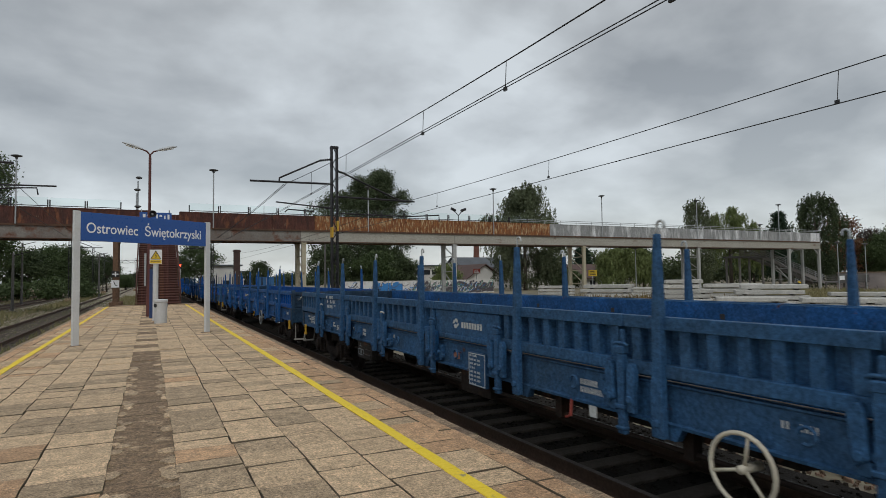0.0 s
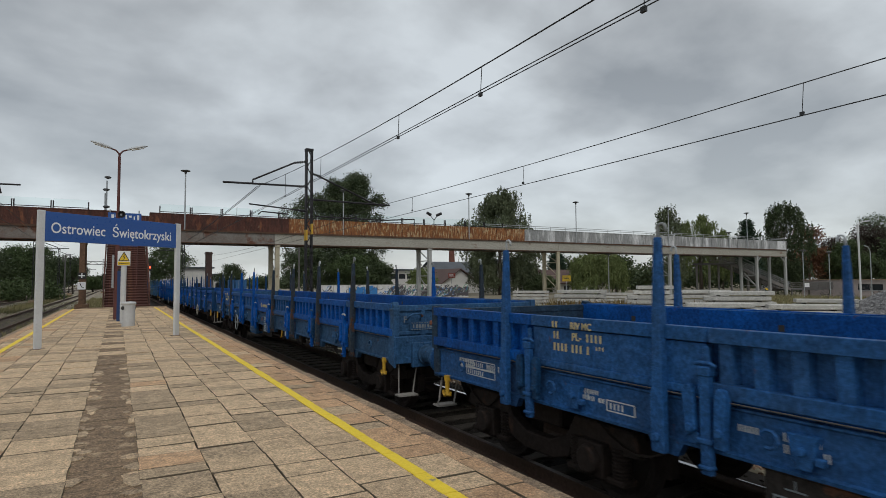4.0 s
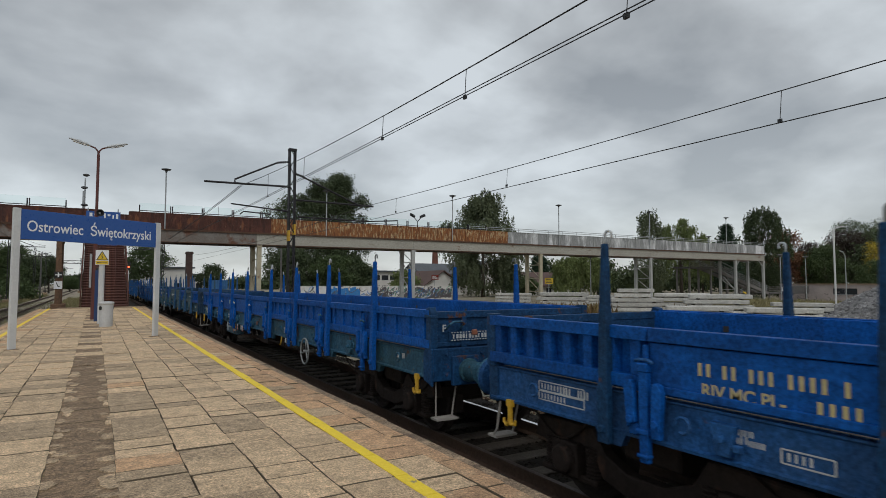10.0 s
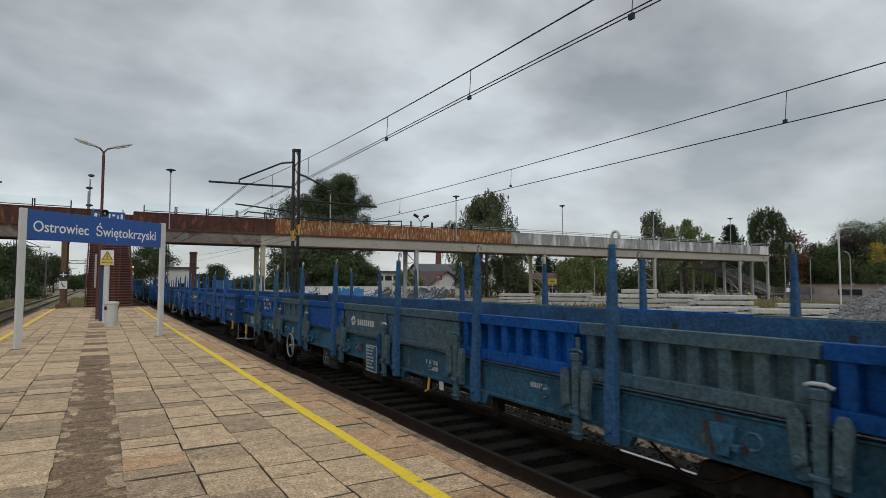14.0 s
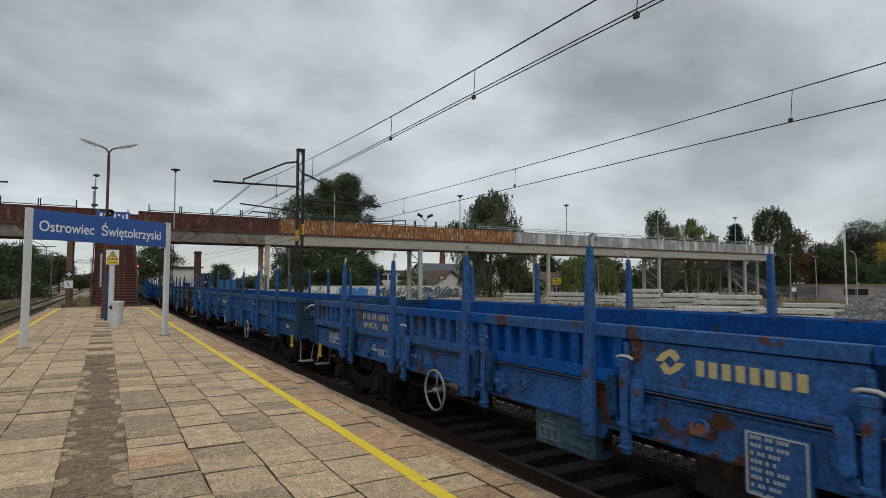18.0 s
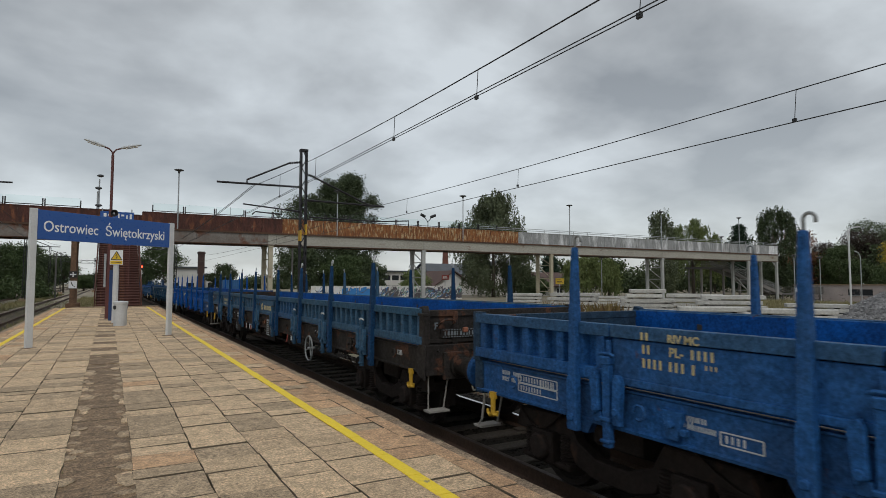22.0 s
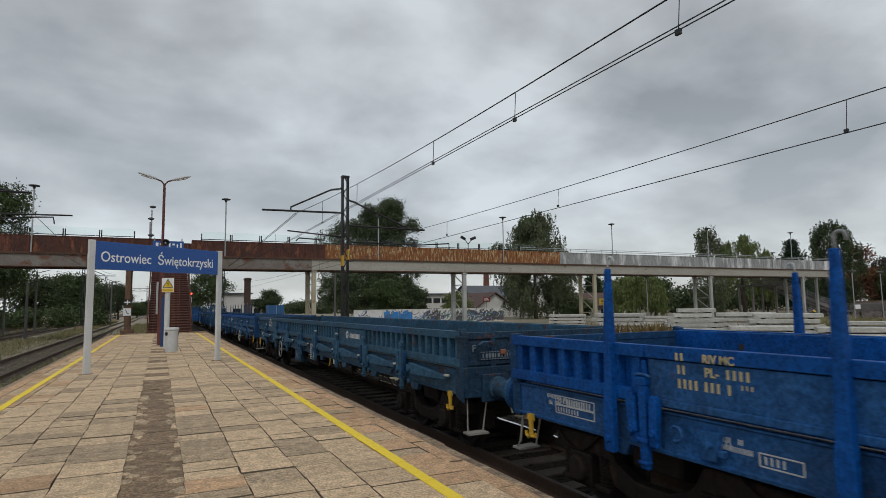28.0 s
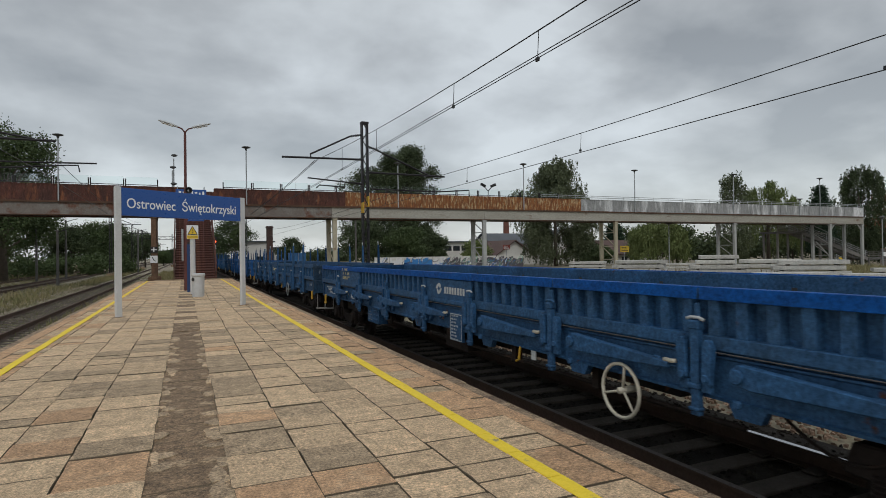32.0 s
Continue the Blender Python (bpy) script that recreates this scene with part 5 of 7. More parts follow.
    if index in (2, 3, 7):
        def papers(bm):
            for y in (2.75, 2.25, 2.05):
                prism(bm, [(y, 0.95), (y - 0.11, 0.95), (y - 0.12, 0.80), (y - 0.01, 0.81)], "x", -1.352, -1.346)
        put("paper_label", cached("papers", papers), M["mark_white"], w, "white paper labels in clips")
        def ties(bm):
            for y in (2.7, 2.0):
                bar(bm, (-1.356, y, 0.92), (-1.356, y - 0.04, 0.78), 0.01, 0.025)
        put("tie_tag", cached("ties", ties), M["lamp_red"], w, "red tie tags")
    turning = []
    for yc in (-7.43, 7.43):
        turning += bogie_parts(w, yc)
    return w, turning


# side, top rail, underframe, stakes raised, logo, flat bays, handwheel, label
LOOKS = {
    -1: ("steel", "steel", "steel", True, "mark_white", (4, 7), "hand_white", "faded steel blue flat wagon with low sides and raised stakes"),
    0: ("mid", "mid", "mid", True, "mark_yellow", (4, 7), "hand_grey", "mid blue flat wagon with low ribbed sides and raised stakes"),
    1: ("bright", "bright", "steel", True, "mark_yellow", (4, 7), "hand_grey", "bright blue flat wagon with yellow emblem and dark stakes"),
    2: ("bright", "bright", "mid", True, "mark_yellow", (4, 7), "hand_white", "bright blue flat wagon with a large yellow emblem"),
    3: ("bright", "bright", "sole", True, "mark_yellow", (4, 5, 6, 7), "hand_grey", "royal blue flat wagon with raised stakes"),
    4: ("greyed", "royal", "sole", True, "mark_white", (3, 4, 5), "hand_grey", "patchy grey and blue flat wagon with raised stakes"),
    5: ("rusty", "rusty", "rusty", True, "mark_yellow", (4, 7), "hand_grey", "rust-patched blue flat wagon with raised stakes"),
    6: ("mid", "steel", "mid", True, "mark_yellow", (2, 4, 7), "hand_grey", "mid blue flat wagon with a blank side panel"),
    7: ("pale", "teal", "soot", True, "mark_yellow", (4, 7), "hand_grey", "pale blue flat wagon on a sooty brown underframe"),
    8: ("royal", "royal", "mid", True, "mark_yellow", (4, 7), "hand_grey", "royal blue flat wagon with yellow number and stakes"),
    9: ("teal", "teal", "pale", False, "mark_white", (2, 7), "hand_grey", "grey teal flat wagon with lowered stakes"),
    10: ("steel", "bright", "steel", False, "mark_white", (4, 7), "hand_white", "steel blue flat wagon with a bright top rail, stakes lowered"),
}
ORDER = ["mid", "steel", "mid", "steel", "mid", "steel"]
WAGONS = []
for n in range(-1, 18):
    c = ORDER[n % 6]
    WAGONS.append((n, *build_wagon(n, LOOKS.get(n) or (c, c, c, True, "mark_yellow", (4, 7), "hand_grey", "blue flat wagon with low ribbed sides and raised stakes"))))

# ---- on the platform ----
def name_mesh():
    """The station's name, with the tail of the e drawn by hand."""
    size = 0.385
    me = text_mesh("Ostrowiec  \u015awietokrzyski", size)
    tail = max(v.co.x for v in text_mesh("Ostrowiec  \u015awie", size).vertices)
    bm = bmesh.new()
    bm.from_mesh(me)
    path = [(-0.045, 0.004), (-0.075, -0.03), (-0.078, -0.06), (-0.055, -0.078), (-0.025, -0.072)]
    for p, q in zip(path, path[1:]):
        d = Vector((q[0] - p[0], q[1] - p[1])).normalized() * 0.013
        v = [bm.verts.new((tail + c[0] + k * -d.y + e * d.x * 0.5, c[1] + k * d.x + e * d.y * 0.5, 0.0042)) for c, k, e in ((p, -1, -1), (q, -1, 1), (q, 1, 1), (p, 1, -1))]
        bm.faces.new(v)
    bm.to_mesh(me)
    bm.free()
    xs, ys = [v.co.x for v in me.vertices], [0.0, 0.73 * size]
    me.transform(Matrix.Diagonal((3.52 / (max(xs) - min(xs)), 1.0, 1.0, 1.0)) @ Matrix.Translation((-(max(xs) + min(xs)) / 2, -0.36 * size, 0)))
    return me


def build_name_sign():
    a, b = Vector((-1.66, 17.57, 0)), Vector((1.64, 19.87, 0))
    d = b - a
    turn = math.degrees(math.atan2(d.y, d.x))
    width = d.length
    sg = empty("station_sign", pose(a.x, a.y, 0, 0, 0, turn), "blue station name board between two white posts", "station sign")
    for x in (0.0, width):
        bm = bmesh.new()
        box(bm, x - 0.08, x + 0.08, -0.045, 0.045, -0.06, 3.44)
        part("post", bm, M["pole_white"], sg, "off-white square post", bevel=0.008)
        bm = bmesh.new()
        box(bm, x - 0.14, x + 0.14, -0.1, 0.1, -0.07, 0.012)
        part("base_plate", bm, M["kerb"], sg)
    bm = bmesh.new()
    box(bm, 0.083, width - 0.083, -0.03, 0.03, 2.68, 3.42)
    part("board", bm, M["sign_blue"], sg, "blue enamel board", bevel=0.006)
    for k, y in ((0, -0.031), (1, 0.031)):
        me = name_mesh()
        tagged(put("lettering", me, M["sign_white"], sg, "white station name lettering", pose(width / 2 - 0.02, y, 3.03, 90, 0, 180 * k)), kind="stuff")


def build_lamp():
    lp = empty("street_lamp", pose(0.0, 30.5, 0), "red brown platform lamp post with two grey heads", "street lamp")
    bm = bmesh.new()
    tube(bm, [(0, 0, -0.06), (0, 0, 2.4)], 0.11, 12)
    tube(bm, [(0, 0, 2.38), (0, 0, 4.9)], 0.085, 12)
    tube(bm, [(0, 0, 4.88), (0, 0, 7.4)], 0.06, 12)
    part("pole", bm, M["post_red"], lp, smooth=False)
    bm = bmesh.new()
    box(bm, -0.2, -0.11, -0.08, 0.08, 1.4, 2.9)
    part("cable_box", bm, M["steel_grey"], lp, bevel=0.01)
    for s in (-1, 1):
        bm = bmesh.new()
        tube(bm, [(0, 0, 7.36), (s * 0.03, 0, 7.55), (s * 0.14, 0, 7.68), (s * 0.4, 0, 7.78)], 0.035, 8)
        part("arm", bm, M["post_red"], lp)
        bm = bmesh.new()
        sections = [(0.3, 0.05, 0.05), (0.42, 0.1, 0.09), (0.75, 0.14, 0.1), (1.05, 0.11, 0.06), (1.15, 0.04, 0.03)]
        rings = []
        for q, w, h in sections:
            zc = 7.75 + 0.3 * (q - 0.3)
            rings.append([bm.verts.new((s * q, w * math.cos(k * math.pi / 5), zc + h * math.sin(k * math.pi / 5) * (1 if k <= 5 else 0.5))) for k in range(10)])
        for p, q in zip(rings, rings[1:]):
            for k in range(10):
                bm.faces.new((p[k], p[(k + 1) % 10], q[(k + 1) % 10], q[k]))
        bm.faces.new(rings[0])
        bm.faces.new(rings[-1])
        head = part("lamp_head", bm, M["lamp_shell"], lp, "grey lamp head", smooth=True)
        bm = bmesh.new()
        bar(bm, (s * 0.5, 0, 7.77), (s * 1.0, 0, 7.915), 0.16, 0.05)
        part("lens", bm, M["lens"], head)
    sp = empty("loudspeaker", pose(0.14, 30.42, 4.74), "dark round horn loudspeaker on the lamp post", "loudspeaker")
    bm = bmesh.new()
    spin(bm, [(0.05, 0.16), (0.075, 0.05), (0.15, -0.08), (0.16, -0.12), (0.135, -0.12), (0.04, 0.02)], (0, 0, 0), "y", 16)
    part("horn", bm, M["mast"], sp)
    bm = bmesh.new()
    box(bm, -0.14, 0.02, -0.01, 0.14, -0.05, 0.04)
    part("bracket", bm, M["steel_grey"], sp)


def build_furniture():
    wp = empty("warning_post", pose(0.25, 27.3, 0), "white post with a yellow high voltage warning plate", "warning sign")
    bm = bmesh.new()
    tube(bm, [(0, 0, -0.06), (0, 0, 2.4)], 0.105, 14)
    part("pole", bm, M["pole_white"], wp)
    bm = bmesh.new()
    box(bm, -0.23, 0.23, -0.13, -0.11, 2.33, 2.92)
    plate = part("plate", bm, M["sign_white"], wp, "white plate", bevel=0.004)
    bm = bmesh.new()
    box(bm, -0.215, 0.215, -0.136, -0.131, 2.35, 2.49)
    prism(bm, [(-0.19, 2.53), (0.19, 2.53), (0.0, 2.87)], "y", -0.136, -0.131)
    part("yellow_field", bm, M["sign_yellow"], plate, "yellow triangle and strip")
    bm = bmesh.new()
    for p, q in (((-0.19, 2.53), (0.19, 2.53)), ((0.19, 2.53), (0.0, 2.87)), ((0.0, 2.87), (-0.19, 2.53))):
        bar(bm, (p[0], -0.138, p[1]), (q[0], -0.138, q[1]), 0.006, 0.026)
    for p, q in (((0.03, 2.78), (-0.03, 2.68)), ((-0.03, 2.68), (0.03, 2.68)), ((0.03, 2.68), (-0.01, 2.57))):
        bar(bm, (p[0], -0.138, p[1]), (q[0], -0.138, q[1]), 0.006, 0.022)
    for k in range(9):
        box(bm, -0.17 + 0.038 * k, -0.145 + 0.038 * k, -0.14, -0.136, 2.405, 2.435)
    part("black_symbol", bm, M["black"], plate, "black bolt and worn lettering bars")

    bp = empty("blue_post", pose(0.1, 29.0, 0), "dark blue narrow information post", "post")
    bm = bmesh.new()
    box(bm, -0.075, 0.075, -0.06, 0.06, -0.06, 2.15)
    part("shaft", bm, M["post_blue"], bp, bevel=0.012)
    bm = bmesh.new()
    box(bm, -0.05, 0.05, -0.045, 0.045, 2.15, 2.24)
    part("cap", bm, M["black"], bp, bevel=0.01)

    bn = empty("litter_bin", pose(0.42, 25.2, 0), "pale grey concrete litter bin with round holes", "litter bin")
    bm = bmesh.new()
    spin(bm, [(0.215, -0.06), (0.22, 0.05), (0.232, 0.78), (0.232, 0.80)], (0, 0, 0), "z", 20)
    part("body", bm, M["bin"], bn, smooth=False)
    bm = bmesh.new()
    spin(bm, [(0.238, 0.80), (0.258, 0.82), (0.258, 0.88), (0.235, 0.91), (0.1, 0.92)], (0, 0, 0), "z", 20)
    part("lid", bm, M["bin"], bn)
    for a in (0.4, 2.6, 3.75):
        bm = bmesh.new()
        c, s = math.cos(a), math.sin(a)
        spin(bm, [(0.075, -0.005), (0.075, 0.012)], (0, 0, 0), "x", 12)
        bmesh.ops.transform(bm, matrix=pose(0.229 * c, 0.229 * s, 0.68, 0, 0, math.degrees(a)), verts=bm.verts)
        part("hole", bm, M["black"], bn, "dark opening")

    # blue sign over the stair head
    bs = empty("direction_sign", pose(0, 54.4, 0), "blue direction sign above the stair head", "sign")
    bm = bmesh.new()
    box(bm, -0.74, 1.66, -0.03, 0.03, 6.4, 7.35)
    part("board", bm, M["sign_blue"], bs)
    bm = bmesh.new()
    for x0, x1, z0, z1 in ((-0.5, -0.3, 6.7, 7.2), (-0.2, 0.1, 7.0, 7.15), (0.5, 0.62, 6.7, 7.2), (0.75, 0.95, 7.0, 7.15), (1.1, 1.2, 6.7, 7.1), (1.35, 1.5, 6.8, 7.2)):
        box(bm, x0, x1, -0.036, -0.031, z0, z1)
    part("worn_lettering", bm, M["sign_white"], bs, "pale unreadable lettering bars")
    bm = bmesh.new()
    for x in (-0.6, 1.5):
        box(bm, x - 0.04, x + 0.04, 0.03, 0.6, 6.1, 7.6)
    part("bracket", bm, M["steel_grey"], bs)
    sb = empty("stair_sign", pose(0.1, 46.5, 0), "small blue sign hung over the stairs", "sign")
    bm = bmesh.new()
    box(bm, -0.1, 1.15, -0.03, 0.03, 4.2, 4.62)
    part("board", bm, M["sign_blue"], sb)
    bm = bmesh.new()
    box(bm, 0.2, 0.6, -0.036, -0.031, 4.36, 4.46)
    part("worn_lettering", bm, M["sign_white"], sb, "pale lettering bar")
    bm = bmesh.new()
    for x in (-0.05, 1.1):
        tube(bm, [(x, 0.05, 1.0), (x, 0.05, 4.6)], 0.03, 6)
    part("post", bm, M["post_red"], sb)
    # plates on the bridge column by the platform end
    for z0, z1, mat, words in ((2.0, 2.5, "black", "black plate with a white cross"), (1.15, 1.75, "sign_white", "white plate with a black step symbol")):
        pl = empty("column_plate", pose(-2.45, 54.9, 0), words + " on the bridge column", "sign")
        bm = bmesh.new()
        box(bm, -0.28, 0.28, -0.03, -0.005, z0, z1)
        part("plate", bm, M[mat], pl)
        bm = bmesh.new()
        if mat == "black":
            box(bm, -0.22, 0.22, -0.04, -0.03, z0 + 0.21, z0 + 0.29)
            box(bm, -0.04, 0.04, -0.041, -0.031, z0 + 0.06, z0 + 0.44)
        else:
            bar(bm, (-0.12, -0.035, z1 - 0.1), (0.0, -0.035, z0 + 0.2), 0.008, 0.06)
            bar(bm, (0.0, -0.035, z0 + 0.2), (0.15, -0.035, z0 + 0.15), 0.008, 0.05)
        part("symbol", bm, M["sign_white"] if mat == "black" else M["black"], pl)


# ---- overhead line ----
def lattice_mast(name, x, y, height, w, d, label):
    ob = empty(name, pose(x, y, YARD), label, "catenary mast")
    for dx in (-w, w):
        bm = bmesh.new()
        box(bm, dx - 0.035, dx + 0.035, -d, d, -0.3, height)
        part("chord", bm, M["mast"], ob, bevel=0.006)
    n = int(height / 0.45)
    bm = bmesh.new()
    for k in range(n):
        z = height * k / n
        s = 1 if k % 2 else -1
        bar(bm, (-w * s, -d + 0.01, z), (w * s, -d + 0.01, z + height / n), 0.02, 0.045)
    tagged(part("lacing", bm, M["mast"], ob, "zigzag lacing bars"), kind="stuff")
    bm = bmesh.new()
    box(bm, -w - 0.05, w + 0.05, -d - 0.01, d + 0.01, height - 0.1, height)
    part("cap", bm, M["mast"], ob)
    bm = bmesh.new()
    box(bm, -0.45, 0.45, -0.4, 0.4, -0.4, 0.25)
    part("foot", bm, M["kerb"], ob, "concrete foot")
    return ob


def insulator(ob, a, b):
    bm = bmesh.new()
    a, b = Vector(a), Vector(b)
    for k in range(5):
        p = a.lerp(b, (k + 0.5) / 5)
        d = (b - a).normalized() * 0.025
        tube(bm, [p - d, p + d], 0.06, 8)
    tube(bm, [a, b], 0.025, 6)
    part("insulator", bm, M["mast"], ob, "ribbed insulator")


def build_overhead():
    m = lattice_mast("catenary_mast", 7.95, 27.5, 8.6, 0.13, 0.14, "dark lattice catenary mast with arms over both tracks")
    bm = bmesh.new()
    for x0, x1, z in ((-0.17, -0.09, 4.2), (0.09, 0.17, 4.5)):
        box(bm, x0, x1, -0.15, 0.15, z, z + 0.5)
    part("warning_band", bm, M["hook_yellow"], m, "worn yellow warning bands")
    def arm(points, r):
        bm = bmesh.new()
        tube(bm, points, r, 6)
        part("arm", bm, M["mast"], m)
    z0 = -YARD
    arm([(-0.6, 0, 6.15 + z0), (-3.9, 0, 6.1 + z0)], 0.05)
    arm([(-0.7, 0, 7.25 + z0), (-2.6, 0, 6.3 + z0), (-2.6, 0, 6.12 + z0)], 0.045)
    arm([(-0.4, 0, 5.0 + z0), (-2.75, 0, 5.18 + z0)], 0.035)
    arm([(-1.0, 0, 4.98 + z0), (-1.0, 0, 4.8 + z0), (-2.2, 0, 4.86 + z0), (-2.35, 0, 4.72 + z0)], 0.03)
    arm([(0.5, 0, 6.7 + z0), (3.3, 0, 5.55 + z0)], 0.045)
    arm([(0.4, 0, 5.55 + z0), (4.2, 0, 5.5 + z0)], 0.05)
    arm([(0.3, 0, 4.75 + z0), (3.9, 0, 4.72 + z0), (5.6, 0, 4.85 + z0), (5.6, 0, 4.5 + z0)], 0.035)
    insulator(m, (-0.15, 0, 6.15 + z0), (-0.6, 0, 6.15 + z0))
    insulator(m, (-0.15, 0, 7.35 + z0), (-0.7, 0, 7.25 + z0))
    insulator(m, (-0.13, 0, 4.98 + z0), (-0.45, 0, 5.0 + z0))
    insulator(m, (0.15, 0, 6.8 + z0), (0.55, 0, 6.7 + z0))
    insulator(m, (0.14, 0, 5.55 + z0), (0.5, 0, 5.55 + z0))
    # wires: contact and messenger, each a pair
    def wire(name, points, label, r=0.009):
        bm = bmesh.new()
        tube(bm, points, r, 5)
        tagged(part(name, bm, M["wire"]), label, "overhead wire")
    def near_sag(y):
        return 5.39 + 0.64 * ((y - 8) / (19.5 if y > 8 else 35.5)) ** 2

    def far_sag(y):
        return 5.4 + min(0.1 * ((y - 15) / 12.5) ** 2, 0.5)
    for dx in (-0.045, 0.045):
        wire("messenger_wire", [(5.6 + dx, y, near_sag(y) + dx * 0.6) for y in np.linspace(-27.5, 27.5, 29)], "thin dark messenger wire over the track", 0.009)
        wire("messenger_wire", [(5.6 - 0.25 * math.sin(math.pi * (y - 27.5) / 60) + dx, y, 5.35 + 0.66 * ((y - 58) / 30.5) ** 2) for y in np.linspace(27.5, 90, 15)], "thin dark messenger wire over the track", 0.014)
        wire("contact_wire", [(5.58 + dx, -27.5, 4.97), (5.58 + dx, 8, 4.94), (5.55 + dx, 27.5, 4.86), (5.2 + dx, 90, 4.8), (5.2 + dx, 300, 4.8)], "thin dark contact wire over the track", 0.009)
    wire("messenger_wire", [(11.75, y, far_sag(y)) for y in np.linspace(-27.5, 27.5, 23)], "thin messenger wire over the far track", 0.012)
    wire("messenger_wire", [(11.75, y, 5.1 + 0.4 * ((y - 58) / 30.5) ** 2) for y in np.linspace(27.5, 90, 13)], "thin messenger wire over the far track", 0.014)
    wire("contact_wire", [(11.75, -27.5, 4.9), (11.75, 27.5, 4.75), (11.75, 90, 4.7), (11.75, 300, 4.7)], "thin contact wire over the far track", 0.012)
    for x, ys in ((5.6, (-12, -4, 4.9, 8.6, 12.1, 18.0, 22.5, 33, 40, 47)), (11.75, (-6, 6.5, 15.6, 24.0, 36, 48))):
        for y in ys:
            zt = (near_sag(y) if x < 8 else far_sag(y)) if y < 27.5 else 5.35 + 0.5 * ((y - 58) / 30.5) ** 2
            zb = 4.93 - (0.04 if x < 8 else 0.1)
            bm = bmesh.new()
            tube(bm, [(x, y, zt), (x, y + 0.05, zb)], 0.008, 4)
            box(bm, x - 0.02, x + 0.02, y + 0.01, y + 0.09, zb - 0.02, zb + 0.05)
            tagged(part("dropper", bm, M["wire"]), "short dropper wire between contact and messenger wires", "dropper")
    # the mast of the siding and masts further down the line
    ml = lattice_mast("catenary_mast", -9.3, 27.5, 8.6, 0.13, 0.14, "dark lattice catenary mast beside the siding")
    for pts, r in (([(0.2, 0, 6.9 + z0), (3.9, 0, 6.28 + z0)], 0.045), ([(0.2, 0, 6.25 + z0), (4.6, 0, 6.25 + z0)], 0.05), ([(0.2, 0, 5.3 + z0), (6.0, 0, 5.42 + z0)], 0.035), ([(2.6, 0, 5.1 + z0), (4.9, 0, 5.3 + z0), (5.35, 0, 5.32 + z0), (5.4, 0, 5.05 + z0)], 0.03)):
        bm = bmesh.new()
        tube(bm, pts, r, 6)
        part("arm", bm, M["mast"], ml)
    wire("contact_wire", [(-5.6, 0, 4.95), (-5.2, 27.5, 5.0), (-5.8, 90, 4.9), (-5.8, 300, 4.9)], "thin contact wire over the siding", 0.012)
    wire("messenger_wire", [(-5.4, y, 5.5 + 0.8 * ((y - 58) / 30.5) ** 2) for y in np.linspace(27.5, 88.5, 11)], "thin messenger wire over the siding", 0.013)
    for x, y, h in ((7.9, 88, 8.6), (-9.0, 88, 8.6), (-8.8, 120, 8.2), (7.9, 148, 8.6), (-9.0, 150, 8.6), (-3.2, 175, 8.5), (7.9, 210, 8.6), (-9.5, 215, 8.6), (0.4, 240, 9.0), (-15.0, 130, 8.5)):
        mm = lattice_mast("catenary_mast", x, y, h, 0.13, 0.14, "distant dark catenary mast")
        bm = bmesh.new()
        s = -1 if x > 0 else 1
        tube(bm, [(0, 0, 6.7), (s * 3.6, 0, 6.7)], 0.05, 5)
        tube(bm, [(0, 0, 7.8), (s * 2.4, 0, 6.8)], 0.045, 5)
        part("arm", bm, M["mast"], mm)
    gp = empty("gantry", pose(0, 190, YARD), "distant lattice gantry across the tracks", "gantry")
    for x in (-9, 9):
        bm = bmesh.new()
        box(bm, x - 0.2, x + 0.2, -0.2, 0.2, -0.2, 8.5)
        part("leg", bm, M["mast"], gp)
    bm = bmesh.new()
    for z in (7.6, 8.4):
        bar(bm, (-9, 0, z), (9, 0, z), 0.12)
    for k in range(12):
        bar(bm, (-9 + 1.5 * k, 0, 7.6 if k % 2 else 8.4), (-7.5 + 1.5 * k, 0, 8.4 if k % 2 else 7.6), 0.08)
    part("beam", bm, M["mast"], gp)


def post_lamp(x, y, top, base, label, head="disc"):
    ob = empty("street_lamp", pose(x, y, base), label, "street lamp", "lamps on and round the footbridge")
    bm = bmesh.new()
    tube(bm, [(0, 0, 0), (0, 0, (top - base) * 0.5), (0, 0, top - base - 0.25)], 0.055, 8)
    part("pole", bm, M["steel_grey"], ob)
    bm = bmesh.new()
    if head == "disc":
        spin(bm, [(0.06, -0.3), (0.12, -0.12), (0.36, -0.06), (0.4, 0.0), (0.2, 0.06)], (0, 0, top - base), "z", 14)
    else:
        spin(bm, [(0.08, -0.1), (0.24, -0.03), (0.26, 0.06), (0.14, 0.12)], (0.06, -0.1, top - base), "z", 14)
    part("lamp_head", bm, M["lamp_dark"], ob, "dark flat round lamp head")
    return ob


